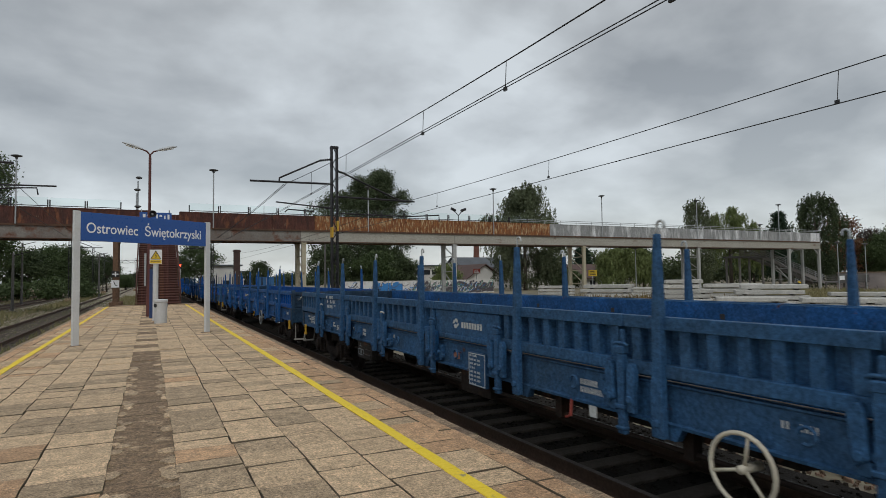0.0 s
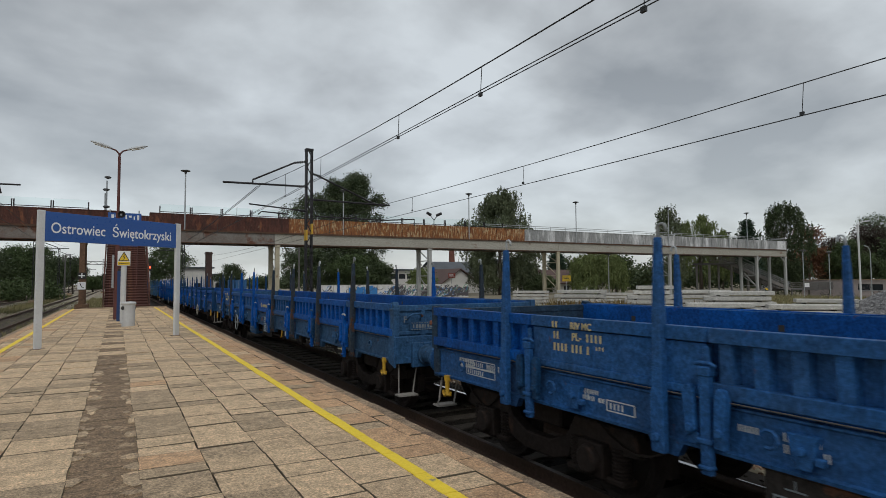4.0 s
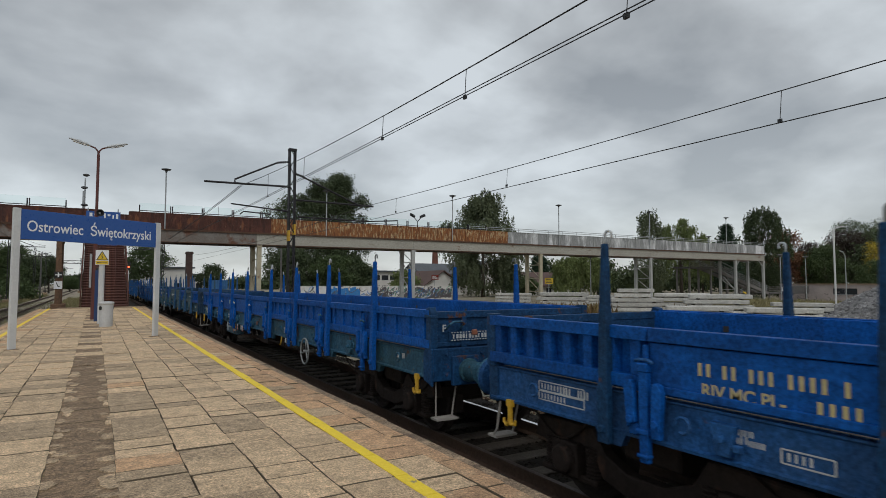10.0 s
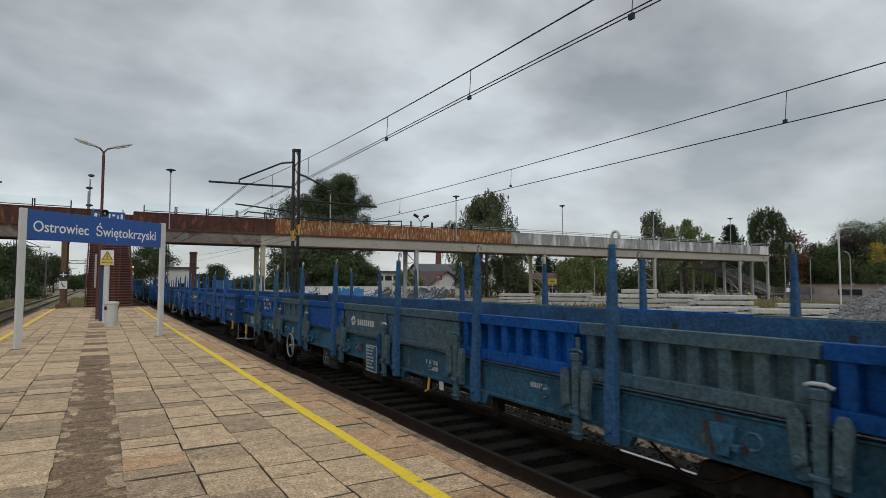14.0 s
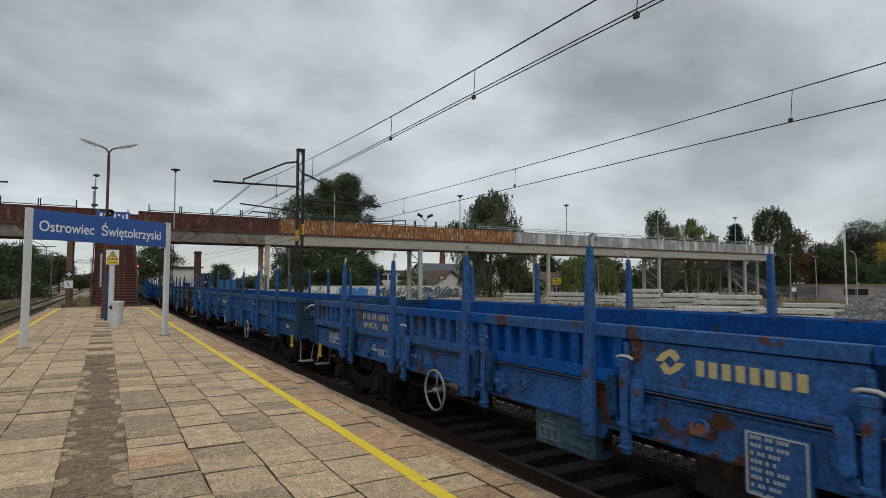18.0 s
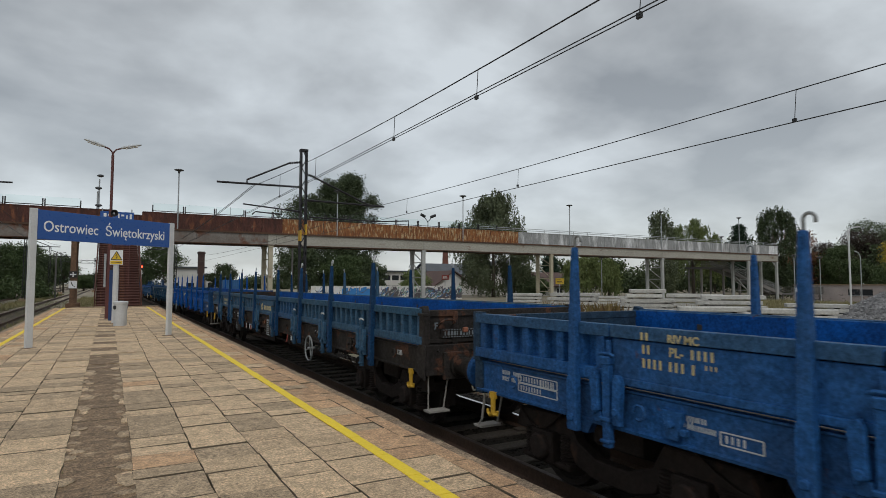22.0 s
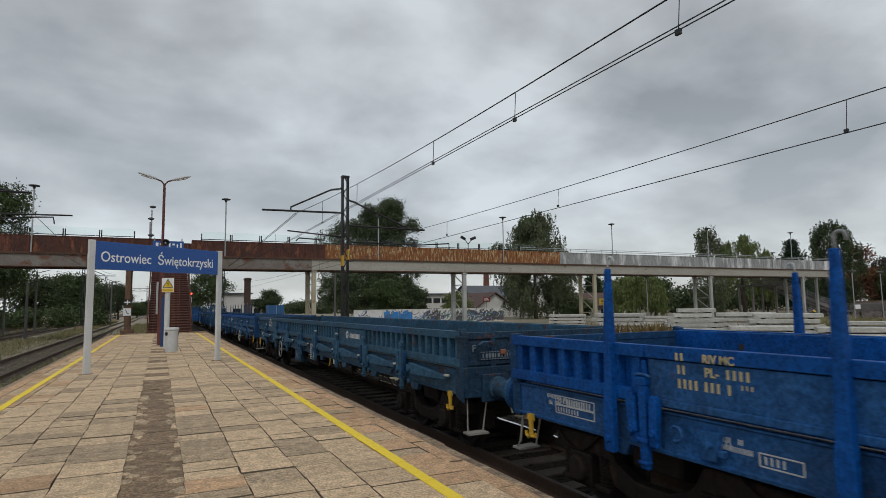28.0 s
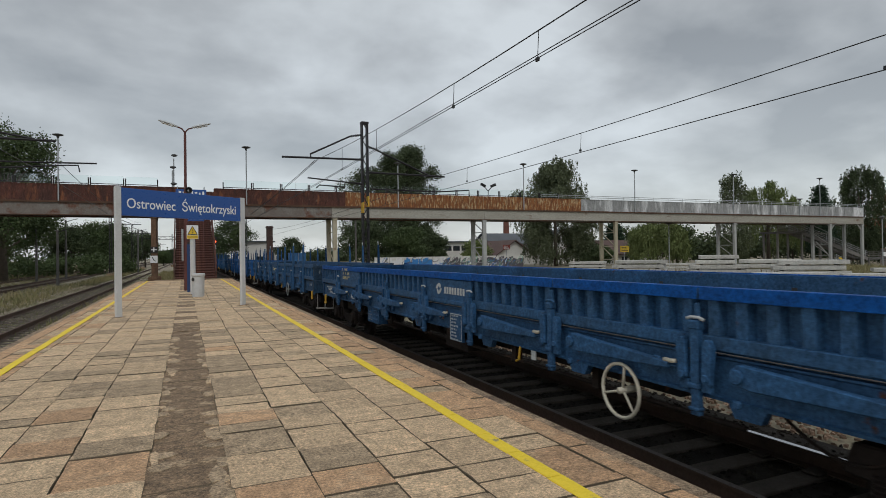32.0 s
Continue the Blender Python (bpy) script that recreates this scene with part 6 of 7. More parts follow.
def build_lamps():
    for x, z in ((5.0, 11.3), (19.25, 10.6), (33.65, 11.2), (49.0, 11.2), (65.4, 11.4), (82.5, 11.55), (78.2, 8.5), (-9.2, 11.45), (-26.0, 11.4)):
        post_lamp(x, 55.0 - 0.2, z, 6.2, "tall thin lamp pole on the footbridge")
    for x, y, z in ((-0.9, 56.6, 10.5), (-1.0, 56.2, 9.4), (-0.95, 55.6, 7.9)):
        post_lamp(x, y, z, 6.2, "lamp with a tilted oval head at the stair top", "oval")
    for s in (-1, 1):
        fl = empty("floodlight", pose(29.5 + s * 0.35, 55.2, 7.55), "small floodlight on a forked bracket on the bridge", "floodlight")
        bm = bmesh.new()
        tube(bm, [(-s * 0.35, 0, 0), (-s * 0.35, 0, 0.6), (0.1 * s, 0, 1.1)], 0.045, 6)
        part("bracket", bm, M["mast"], fl)
        bm = bmesh.new()
        tube(bm, [(0.0, 0, 1.12), (0.12 * s, 0, 1.17), (0.4 * s, -0.05, 1.3), (0.52 * s, -0.05, 1.33)], 0.15, 10)
        part("lamp_head", bm, M["mast"], fl)
    for x, y, top in ((79.4, 45, 5.4), (85.6, 45, 5.3), (56.4, 57, 5.0)):
        post_lamp(x, y, top, ground_z(x, y), "yard lamp with a flat round head")
    yl = empty("street_lamp", pose(54.4, 26.2, YARD), "tall white yard lamp with a short arm", "street lamp")
    bm = bmesh.new()
    tube(bm, [(0, 0, -0.2), (0, 0, 6.8)], 0.075, 10)
    part("pole", bm, M["pole_white"], yl)
    bm = bmesh.new()
    tube(bm, [(0, 0, 6.75), (0.12, -0.2, 6.95), (0.25, -0.45, 7.0)], 0.035, 6)
    bar(bm, (0.22, -0.4, 7.0), (0.4, -0.75, 7.03), 0.14, 0.07)
    part("lamp_head", bm, M["pole_white"], yl)
    y2 = empty("street_lamp", pose(96.5, 45, -2.2), "curved grey street lamp behind the wall", "street lamp")
    bm = bmesh.new()
    tube(bm, [(0, 0, 0), (0, 0, 7.7), (-0.5, 0, 8.4), (-1.6, 0, 8.6)], 0.07, 8)
    part("pole", bm, M["steel_grey"], y2)
    # signals with a red light beyond the bridge
    for x, y, z in ((4.75, 110, 4.4), (3.2, 73, 2.7)):
        sg = empty("rail_signal", pose(x - 1.6 if y < 100 else x, y, YARD), "rail signal showing a red light", "signal")
        bm = bmesh.new()
        tube(bm, [(0, 0, 0), (0, 0, z)], 0.07, 8)
        part("post", bm, M["pole_white"], sg)
        bm = bmesh.new()
        box(bm, -0.28, 0.28, -0.1, 0.1, z - 0.1, z + 1.3)
        part("head", bm, M["black"], sg)
        bm = bmesh.new()
        spin(bm, [(0.14, -0.14), (0.14, -0.1)], (0, 0, z + 0.5), "y", 12)
        part("lens", bm, RED_GLOW, sg, "glowing red lens")
    # plain posts among the left tracks
    for x, y, top in ((-14.8, 76, 6.7), (-12.4, 78, 6.0), (-10.5, 62, 4.2), (-8.6, 95, 5.5), (-6.9, 105, 6.0), (-9.6, 140, 7.5), (18.5, 68, 8.5)):
        pp = empty("pole", pose(x, y, YARD), "grey concrete line pole with a pale foot", "pole")
        bm = bmesh.new()
        tube(bm, [(0, 0, -0.3), (0, 0, top - YARD)], 0.13, 8, r1=0.09)
        part("shaft", bm, M["pole_dark"], pp)
        bm = bmesh.new()
        bar(bm, (0, 0, top - YARD - 0.2), (1.2, -0.2, top - YARD + 0.15), 0.06)
        part("arm", bm, M["mast"], pp)


RED_GLOW = glowing("red signal light", (1.0, 0.06, 0.02), 6.0)


# ---- yard: slab stacks, stone heap, low building ----
def build_stack(x, y, rows, turn, label):
    """rows: from the bottom up, (offset along, offset across, length)."""
    ob = empty("slab_stack", pose(x, y, YARD, 0, 0, turn), label, "slab stack", "stacks of concrete slabs")
    z = 0.0
    for k, (dy, dx, length) in enumerate(rows):
        for s in (-0.35, 0.35):
            bm = bmesh.new()
            box(bm, dx - 0.5, dx + 0.5, dy + s * length - 0.05, dy + s * length + 0.05, z, z + 0.07)
            part("batten", bm, M["timber"], ob)
        z += 0.07
        bm = bmesh.new()
        box(bm, dx - 0.6, dx + 0.6, dy - length / 2, dy + length / 2, z, z + 0.2)
        part("slab", bm, M["slab_white"], ob, bevel=0.018, m=pose(0, 0, 0, 0, 0, random.uniform(-1.2, 1.2)))
        z += 0.2
    return ob


def build_yard():
    def pile(n, length=3.0, spread=0.12):
        return [(random.uniform(-spread, spread), random.uniform(-0.08, 0.08), length + random.uniform(-0.05, 0.05)) for k in range(n)]
    # place, rows, and whether two short slabs lie on top; all lie across the view from the platform
    plan = [(31.5, 41.1, 5, False), (25.6, 28.3, 6, False), (39.6, 39.3, 4, False), (27.0, 23.8, 5, True), (29.6, 26.2, 4, False), (29.9, 22.8, 6, False), (25.8, 18.6, 4, False),
            (28.0, 19.2, 6, False), (27.0, 15.2, 4, False), (35.0, 18.8, 4, False)]
    for x, y, n, short in plan:
        build_stack(x, y, pile(n) + ([(random.uniform(-0.2, 0.2), 0.0, 1.95) for k in range(2)] if short else []), 42 + random.uniform(-5, 5), "neat stack of %d pale concrete road slabs on battens" % (n + 2 * short))
    # heap of crushed stone
    rng = np.random.default_rng(4)
    cx, cy, rad, high = 39.6, 12.4, 7.4, 4.2
    verts, faces = [], []
    n_r, n_a = 26, 72
    for i in range(n_r + 1):
        for k in range(n_a):
            a = 2 * math.pi * k / n_a
            r = rad * i / n_r * (1 + 0.06 * math.sin(3 * a + 1) + 0.04 * math.sin(7 * a))
            z = high * (1 - i / n_r) ** 1.05 + rng.normal(0, 0.03)
            verts.append((cx + r * math.cos(a), cy + r * math.sin(a), YARD - 0.05 + max(z, 0)))
    for i in range(n_r):
        for k in range(n_a):
            faces.append((i * n_a + k, i * n_a + (k + 1) % n_a, (i + 1) * n_a + (k + 1) % n_a, (i + 1) * n_a + k))
    heap = tagged(sheet("stone_heap", verts, faces, M["ballast_grey"]), "grey heap of crushed stone in the yard", "stone heap")
    count = 9000
    a, q = rng.uniform(0, 6.283, count), np.sqrt(rng.uniform(0.0, 1.0, count))
    r = rad * q * (1 + 0.06 * np.sin(3 * a + 1) + 0.04 * np.sin(7 * a))
    base = np.array([(-1, -1, -.6), (1, -1, -.5), (1, 1, -.6), (-1, 1, -.5), (-.7, -.6, .6), (.6, -.7, .7), (.7, .6, .5), (-.6, .7, .7)]) * 0.5
    quads = np.array([(3, 2, 1, 0), (4, 5, 6, 7), (0, 1, 5, 4), (1, 2, 6, 5), (2, 3, 7, 6), (3, 0, 4, 7)])
    c = np.stack([cx + r * np.cos(a), cy + r * np.sin(a), YARD - 0.03 + high * (1 - q) ** 1.05], 1)
    v = base[None] * (0.13 * rng.uniform(0.5, 1.4, (count, 1, 3))) + rng.normal(0, 0.012, (count, 8, 3)) + c[:, None]
    f = (quads[None] + 8 * np.arange(count)[:, None, None]).reshape(-1, 4)
    stone = sheet("stone", v.reshape(-1, 3).tolist(), f.tolist(), M["ballast_grey"], heap)
    tagged(stone, kind="stuff")
    # small pale block and a grassy strip
    bl = empty("concrete_block", pose(50.0, 24.6, YARD), "pale concrete block on the ground", "concrete block")
    bm = bmesh.new()
    box(bm, -1.4, 1.4, -0.5, 0.5, 0, 0.55)
    part("block", bm, M["slab_white"], bl, bevel=0.03)
    # low graffiti-covered building
    lb = empty("low_building", pose(113, 0, -2.2), "long low pink grey building with graffiti", "building")
    bm = bmesh.new()
    wins = [(51.0, 54.9), (46.1, 48.2), (42.0, 44.2), (36.0, 39.0), (30.0, 33.0)]
    edges = [20.0] + sorted(e for w in wins for e in w) + [64.5]
    for a, b in zip(edges[::2], edges[1::2]):
        box(bm, 0, 0.3, a, b, -0.2, 3.55)
    for a, b in wins:
        box(bm, 0, 0.3, a, b, -0.2, 1.8)
        box(bm, 0, 0.3, a, b, 2.85, 3.55)
    box(bm, 0.3, 6, 20, 20.3, -0.2, 3.55)
    box(bm, 0.3, 6, 64.2, 64.5, -0.2, 3.55)
    box(bm, 5.7, 6, 20.3, 64.2, -0.2, 3.55)
    part("wall", bm, M["plaster_pink"], lb, "stained pink grey render")
    bm = bmesh.new()
    box(bm, -0.15, 6.15, 19.85, 64.65, 3.55, 3.7)
    part("roof", bm, M["kerb"], lb)
    for a, b in wins:
        bm = bmesh.new()
        box(bm, 0.12, 0.16, a, b, 1.8, 2.85)
        w = part("window", bm, M["window"], lb, "dark window")
        bm = bmesh.new()
        box(bm, 0.06, 0.12, (a + b) / 2 - 0.05, (a + b) / 2 + 0.05, 1.8, 2.85)
        box(bm, -0.05, 0.1, a, b, 1.72, 1.8)
        part("window_frame", bm, M["steel_grey"], w)
    scribble(lb, -0.012, 40, 64, 0.4, 3.2, 42, "x", [M["spray_dark"]])


M["spray_dark"] = plain("dark spray paint", (0.10, 0.09, 0.10), 0.7)
M["spray_blue"] = plain("blue spray paint", (0.04, 0.22, 0.55), 0.7)
M["container_blue"] = surface("weathered blue container paint", (0.03, 0.14, 0.34), (0.03, 0.09, 0.2), 0.6, big=0.8, fine=8)
M["spray_white"] = plain("white spray paint", (0.72, 0.72, 0.72), 0.7)
M["spray_green"] = plain("green spray paint", (0.15, 0.36, 0.25), 0.7)


def scribble(parent, offset, a, b, z0, z1, count, axis, mats):
    """Looping sprayed strokes, thin raised ribbons on a wall."""
    rng = random.Random(count)
    for mi, mat in enumerate(mats):
        bm = bmesh.new()
        for k in range(count):
            c, z = rng.uniform(a, b), rng.uniform(z0 + 0.3, z1 - 0.3)
            r, tw = rng.uniform(0.15, 0.5), rng.uniform(0, 6.28)
            span = rng.uniform(2.0, 6.0)
            pts = []
            for s in np.linspace(0, span, 9):
                u, w = c + r * 1.3 * math.cos(s + tw) + 0.12 * s, z + min(r, (z1 - z0) / 3) * math.sin(s * 1.3 + tw)
                w = min(max(w, z0), z1)
                pts.append((offset - 0.002 * mi, u, w) if axis == "x" else (u, offset - 0.002 * mi, w))
            for p, q in zip(pts, pts[1:]):
                if (Vector(p) - Vector(q)).length > 0.02:
                    bar(bm, p, q, 0.012 if axis == "z" else 0.015, rng.choice((0.05, 0.08)))
        tagged(part("graffiti", bm, mat, parent, "sprayed graffiti strokes"), kind="stuff")


# ---- buildings beyond ----
def house(name, x0, x1, y0, y1, eave, ridge, along, wall, roof, label, windows=()):
    ob = empty(name, pose(0, 0, YARD), label, "house")
    bm = bmesh.new()
    e, r = eave - YARD, ridge - YARD
    if along == "x":
        prism(bm, [(y0, -0.3), (y1, -0.3), (y1, e), ((y0 + y1) / 2, r - 0.15), (y0, e)], "x", x0, x1)
    else:
        prism(bm, [(x0, -0.3), (x1, -0.3), (x1, e), ((x0 + x1) / 2, r - 0.15), (x0, e)], "y", y0, y1)
    part("wall", bm, M[wall], ob)
    for s in (0, 1):
        bm = bmesh.new()
        if along == "x":
            ym, ye = (y0 + y1) / 2, (y0 - 0.5, y1 + 0.5)[s]
            prism(bm, [(ym, r - 0.05), (ym, r + 0.12), (ye, e - 0.12), (ye, e - 0.3)], "x", x0 - 0.5, x1 + 0.5)
        else:
            xm, xe = (x0 + x1) / 2, (x0 - 0.5, x1 + 0.5)[s]
            prism(bm, [(xm, r - 0.05), (xm, r + 0.12), (xe, e - 0.12), (xe, e - 0.3)], "y", y0 - 0.5, y1 + 0.5)
        part("roof", bm, M[roof], ob)
    for x, z, w, h in windows:
        bm = bmesh.new()
        box(bm, x - w / 2, x + w / 2, y0 - 0.02, y0 + 0.06, z - YARD, z - YARD + h)
        win = part("window", bm, M["window"], ob, "dark window")
        bm = bmesh.new()
        box(bm, x - w / 2 - 0.08, x + w / 2 + 0.08, y0 - 0.06, y0 - 0.021, z - YARD - 0.08, z - YARD)
        box(bm, x - 0.04, x + 0.04, y0 - 0.05, y0 - 0.021, z - YARD, z - YARD + h)
        part("window_frame", bm, M["plaster"], win)
    return ob


def block(name, x0, x1, y0, y1, top, wall, label, windows, roof="roof_grey"):
    ob = empty(name, pose(0, 0, YARD), label, "building")
    bm = bmesh.new()
    box(bm, x0, x1, y0, y1, -0.3, top - YARD)
    part("wall", bm, M[wall], ob)
    bm = bmesh.new()
    box(bm, x0 - 0.4, x1 + 0.4, y0 - 0.5, y1 + 0.4, top - YARD, top - YARD + 0.3)
    part("roof", bm, M[roof], ob)
    for x, z, w, h in windows:
        bm = bmesh.new()
        box(bm, x - w / 2, x + w / 2, y0 - 0.03, y0 + 0.06, z - YARD, z - YARD + h)
        win = part("window", bm, M["window"], ob, "dark window")
        bm = bmesh.new()
        box(bm, x - w / 2 - 0.06, x + w / 2 + 0.06, y0 - 0.07, y0 - 0.031, z - YARD - 0.1, z - YARD)
        part("window_sill", bm, M["plaster"], win)
    return ob


def build_far_buildings():
    house("house", 51.8, 60.6, 95, 105, 0.9, 3.9, "y", "plaster", "roof_brown", "small white house with a brown gable roof", ((54.0, 0.0, 1.0, 0.9), (57.5, -0.2, 1.1, 1.0)))
    house("house", 60.5, 73.0, 110, 122, 3.0, 5.9, "x", "plaster", "roof_grey", "white house with a large grey hipped roof", ((64, 1.0, 1.2, 1.2), (68, 1.0, 1.2, 1.2)))
    house("house", 66.8, 77.5, 80, 90, 1.3, 3.5, "x", "plaster", "roof_brown", "white bungalow with a red brown roof", ((69, -0.2, 1.1, 0.9), (72, -0.2, 1.1, 0.9), (75, -0.2, 1.1, 0.9)))
    house("house", 63.0, 70.5, 96, 104, 3.6, 5.9, "y", "plaster", "roof_grey", "tall white house with a steep grey roof")
    block("office_building", 44.3, 60.0, 111, 120, 3.9, "plaster", "long white two-storey building with window bands", [(46 + 1.9 * k, 2.2, 1.5, 1.0) for k in range(7)] + [(46 + 1.9 * k, -0.1, 1.5, 1.2) for k in range(7)])
    block("warehouse", 9.9, 17.2, 130, 140, 4.6, "plaster", "white flat-roofed railway building", [(11.5, 0.4, 1.5, 1.2), (14.5, 0.4, 1.5, 1.2)])
    block("shed", 17.4, 21.8, 128, 136, 3.2, "plaster", "low white railway shed with dark openings", [(18.2, 0.0, 1.2, 1.6), (20.0, 0.2, 1.0, 1.2)])
    for x, y, z0, top, r0, r1, words in ((86, 150, YARD, 12.5, 1.15, 0.75, "tall red brick factory chimney"),):
        ch = empty("chimney", pose(x, y, YARD), words, "chimney")
        bm = bmesh.new()
        spin(bm, [(r0, 0), (r1, top - YARD - 0.6), (r1 + 0.12, top - YARD - 0.5), (r1 + 0.1, top - YARD)], (0, 0, 0), "z", 16)
        part("shaft", bm, M["brick"], ch)
    ch = empty("chimney", pose(15.1, 119, YARD), "square dark brick chimney stack", "chimney")
    bm = bmesh.new()
    box(bm, -0.55, 0.55, -0.55, 0.55, 0, 8.1)
    box(bm, -0.68, 0.68, -0.68, 0.68, 7.7, 7.95)
    part("shaft", bm, M["brick_dark"], ch)
    for x, y in ((16.9, 99),):
        cb = empty("container", pose(x, y, YARD), "blue steel container beside the line", "container")
        bm = bmesh.new()
        outline = [(-1.2, 1.5), (-1.2, -1.5)]
        for k in range(9):
            outline += [(-1.1 + 0.25 * k, -1.5), (-1.08 + 0.25 * k, -1.54), (-1.0 + 0.25 * k, -1.54), (-0.98 + 0.25 * k, -1.5)]
        prism(bm, outline + [(1.2, -1.5), (1.2, 1.5)], "z", 0, 2.7)
        part("body", bm, M["container_blue"], cb)
        bm = bmesh.new()
        box(bm, -0.02, 0.02, -1.6, -1.545, 0.1, 2.6)
        part("door_bar", bm, M["steel_grey"], cb)
    # graffiti wall behind the tracks, in cast panels
    gw = empty("graffiti_wall", pose(0, 72, YARD), "concrete panel wall covered in bright graffiti", "wall")
    x = 22.0
    grounds = ["spray_white", "spray_white", "spray_blue", "spray_blue", "spray_white", "spray_dark", "spray_white", "spray_dark", "spray_dark", "spray_dark", "spray_dark"]
    for k in range(11):
        bm = bmesh.new()
        box(bm, x + 0.02, x + 1.98, 0, 0.14, -0.2, 1.85)
        part("panel", bm, M["plaster"], gw)
        bm = bmesh.new()
        for j in range(7):      # sprayed ground, uneven at the top
            u = x + 0.03 + 0.278 * j
            box(bm, u, u + 0.275, -0.004, 0.0, random.uniform(0.0, 0.25), random.uniform(1.2, 1.8))
        part("sprayed_ground", bm, M[grounds[k]], gw)
        x += 2.0
    scribble(gw, -0.012, 22.5, 31.5, 0.05, 1.8, 16, "y", [M["spray_blue"], M["spray_dark"]])
    scribble(gw, -0.018, 31, 43.5, 0.05, 1.8, 26, "y", [M["spray_blue"], M["spray_green"], M["spray_white"], M["spray_dark"], M["spray_dark"]])
    # small signs in the yard
    for x, y, w, h, z, mat, words, cat in ((50.1, 58, 1.35, 0.75, 1.5, "sign_yellow", "yellow notice board on posts", "sign"), (51.6, 90, 1.4, 0.8, 2.2, "lamp_red", "red and white roadside price board", "sign")):
        sg = empty("notice_board", pose(x, y, YARD), words, cat)
        bm = bmesh.new()
        box(bm, -w / 2, w / 2, -0.03, 0.03, z - YARD, z - YARD + h)
        part("board", bm, M[mat], sg)
        bm = bmesh.new()
        for k in range(3):
            box(bm, -w * 0.38, w * (0.38 - 0.1 * k), -0.036, -0.031, z - YARD + h * (0.18 + 0.25 * k), z - YARD + h * (0.28 + 0.25 * k))
        part("worn_lettering", bm, M["black"] if mat == "sign_yellow" else M["sign_white"], sg, "unreadable lettering bars")
        bm = bmesh.new()
        box(bm, -0.05, 0.05, 0.03, 0.1, -0.2, z - YARD + h)
        part("post", bm, M["steel_grey"], sg)
    ck = empty("hazard_marker", pose(85.5, 54.0, ground_z(85.5, 54) + 1.0), "yellow and black striped hazard marker by the column", "sign")
    for k in range(4):
        bm = bmesh.new()
        prism(bm, [(-0.35, 0.6 + 0.24 * k), (0.35, 0.42 + 0.24 * k), (0.35, 0.66 + 0.24 * k), (-0.35, 0.84 + 0.24 * k)], "y", -0.03, 0.03)
        part("stripe", bm, M["sign_yellow"] if k % 2 else M["black"], ck)
    # platform across the sidings
    fp = bmesh.new()
    box(fp, -34, -22.6, -20, 320, -0.9, -0.12)
    tagged(part("platform", fp, M["kerb"]), "worn concrete platform across the sidings", "platform", kind="structure")


# ---- trees ----
def crown_mesh(rng, blobs, count, leaf, hang=0.0):
    """Leaf clumps spread over many small boughs; hang draws them out into drooping strands."""
    count, leaf = count * 2, leaf * 0.62
    per = 12 if hang < 0.3 else 22
    total = sum(b[3] * b[4] * b[5] for b in blobs)
    cs = []
    for cx, cy, cz, rx, ry, rz in blobs:
        n = max(int(count * rx * ry * rz / total / per), 6)
        d = rng.normal(size=(n, 3))
        d /= np.linalg.norm(d, axis=1)[:, None]
        rad = rng.uniform(0.25, 1.0, n) ** 0.5 * (1 + 0.25 * np.sin(d[:, 0] * 7 + cx) * np.cos(d[:, 2] * 6 + cz))
        cs.append(np.array((cx, cy, cz)) + d * rad[:, None] * np.array((rx, ry, rz)))
    c = np.repeat(np.concatenate(cs), per, axis=0)
    n = len(c)
    if hang >= 0.3:
        long = np.repeat(rng.uniform(0.6, 2.6, n // per) * (0.6 + hang), per)
        along = rng.uniform(0, 1, n)
        sway = np.repeat(rng.normal(0, 0.25, (n // per, 2)), per, axis=0)
        c = c + np.stack([sway[:, 0] * along, sway[:, 1] * along, 0.4 - along * long], 1) + rng.normal(0, leaf * 0.7, (n, 3))
    else:
        c = c + rng.normal(0, leaf * 2.6, (n, 3)) * np.array((1, 1, 0.75))
    size = leaf * rng.uniform(0.5, 1.4, n)
    a = rng.normal(size=(n, 3))
    if hang:
        a = a * (1 - hang) + np.array((0, 0, -1.0)) * hang * 2
    a /= np.linalg.norm(a, axis=1)[:, None]
    b = np.cross(a, rng.normal(size=(n, 3)))
    b /= np.linalg.norm(b, axis=1)[:, None]
    la, lb = size[:, None] * (1 + 1.0 * hang), size[:, None] * (0.6 - 0.25 * hang)
    pts = np.stack([c - a * la, c + b * lb, c + a * la, c - b * lb], 1).reshape(-1, 3)
    return pts, np.arange(4 * n).reshape(-1, 4)


def leaf_sheet(name, pts, material, parent=None):
    """Loose four-cornered leaves, four points each."""
    n = len(pts)
    me = bpy.data.meshes.new("mesh")
    me.vertices.add(n)
    me.vertices.foreach_set("co", np.asarray(pts, dtype=np.float32).ravel())
    me.loops.add(n)
    me.loops.foreach_set("vertex_index", np.arange(n, dtype=np.int32))
    me.polygons.add(n // 4)
    me.polygons.foreach_set("loop_start", np.arange(0, n, 4, dtype=np.int32))
    me.update(calc_edges=True)
    return put(name, me, material, parent)


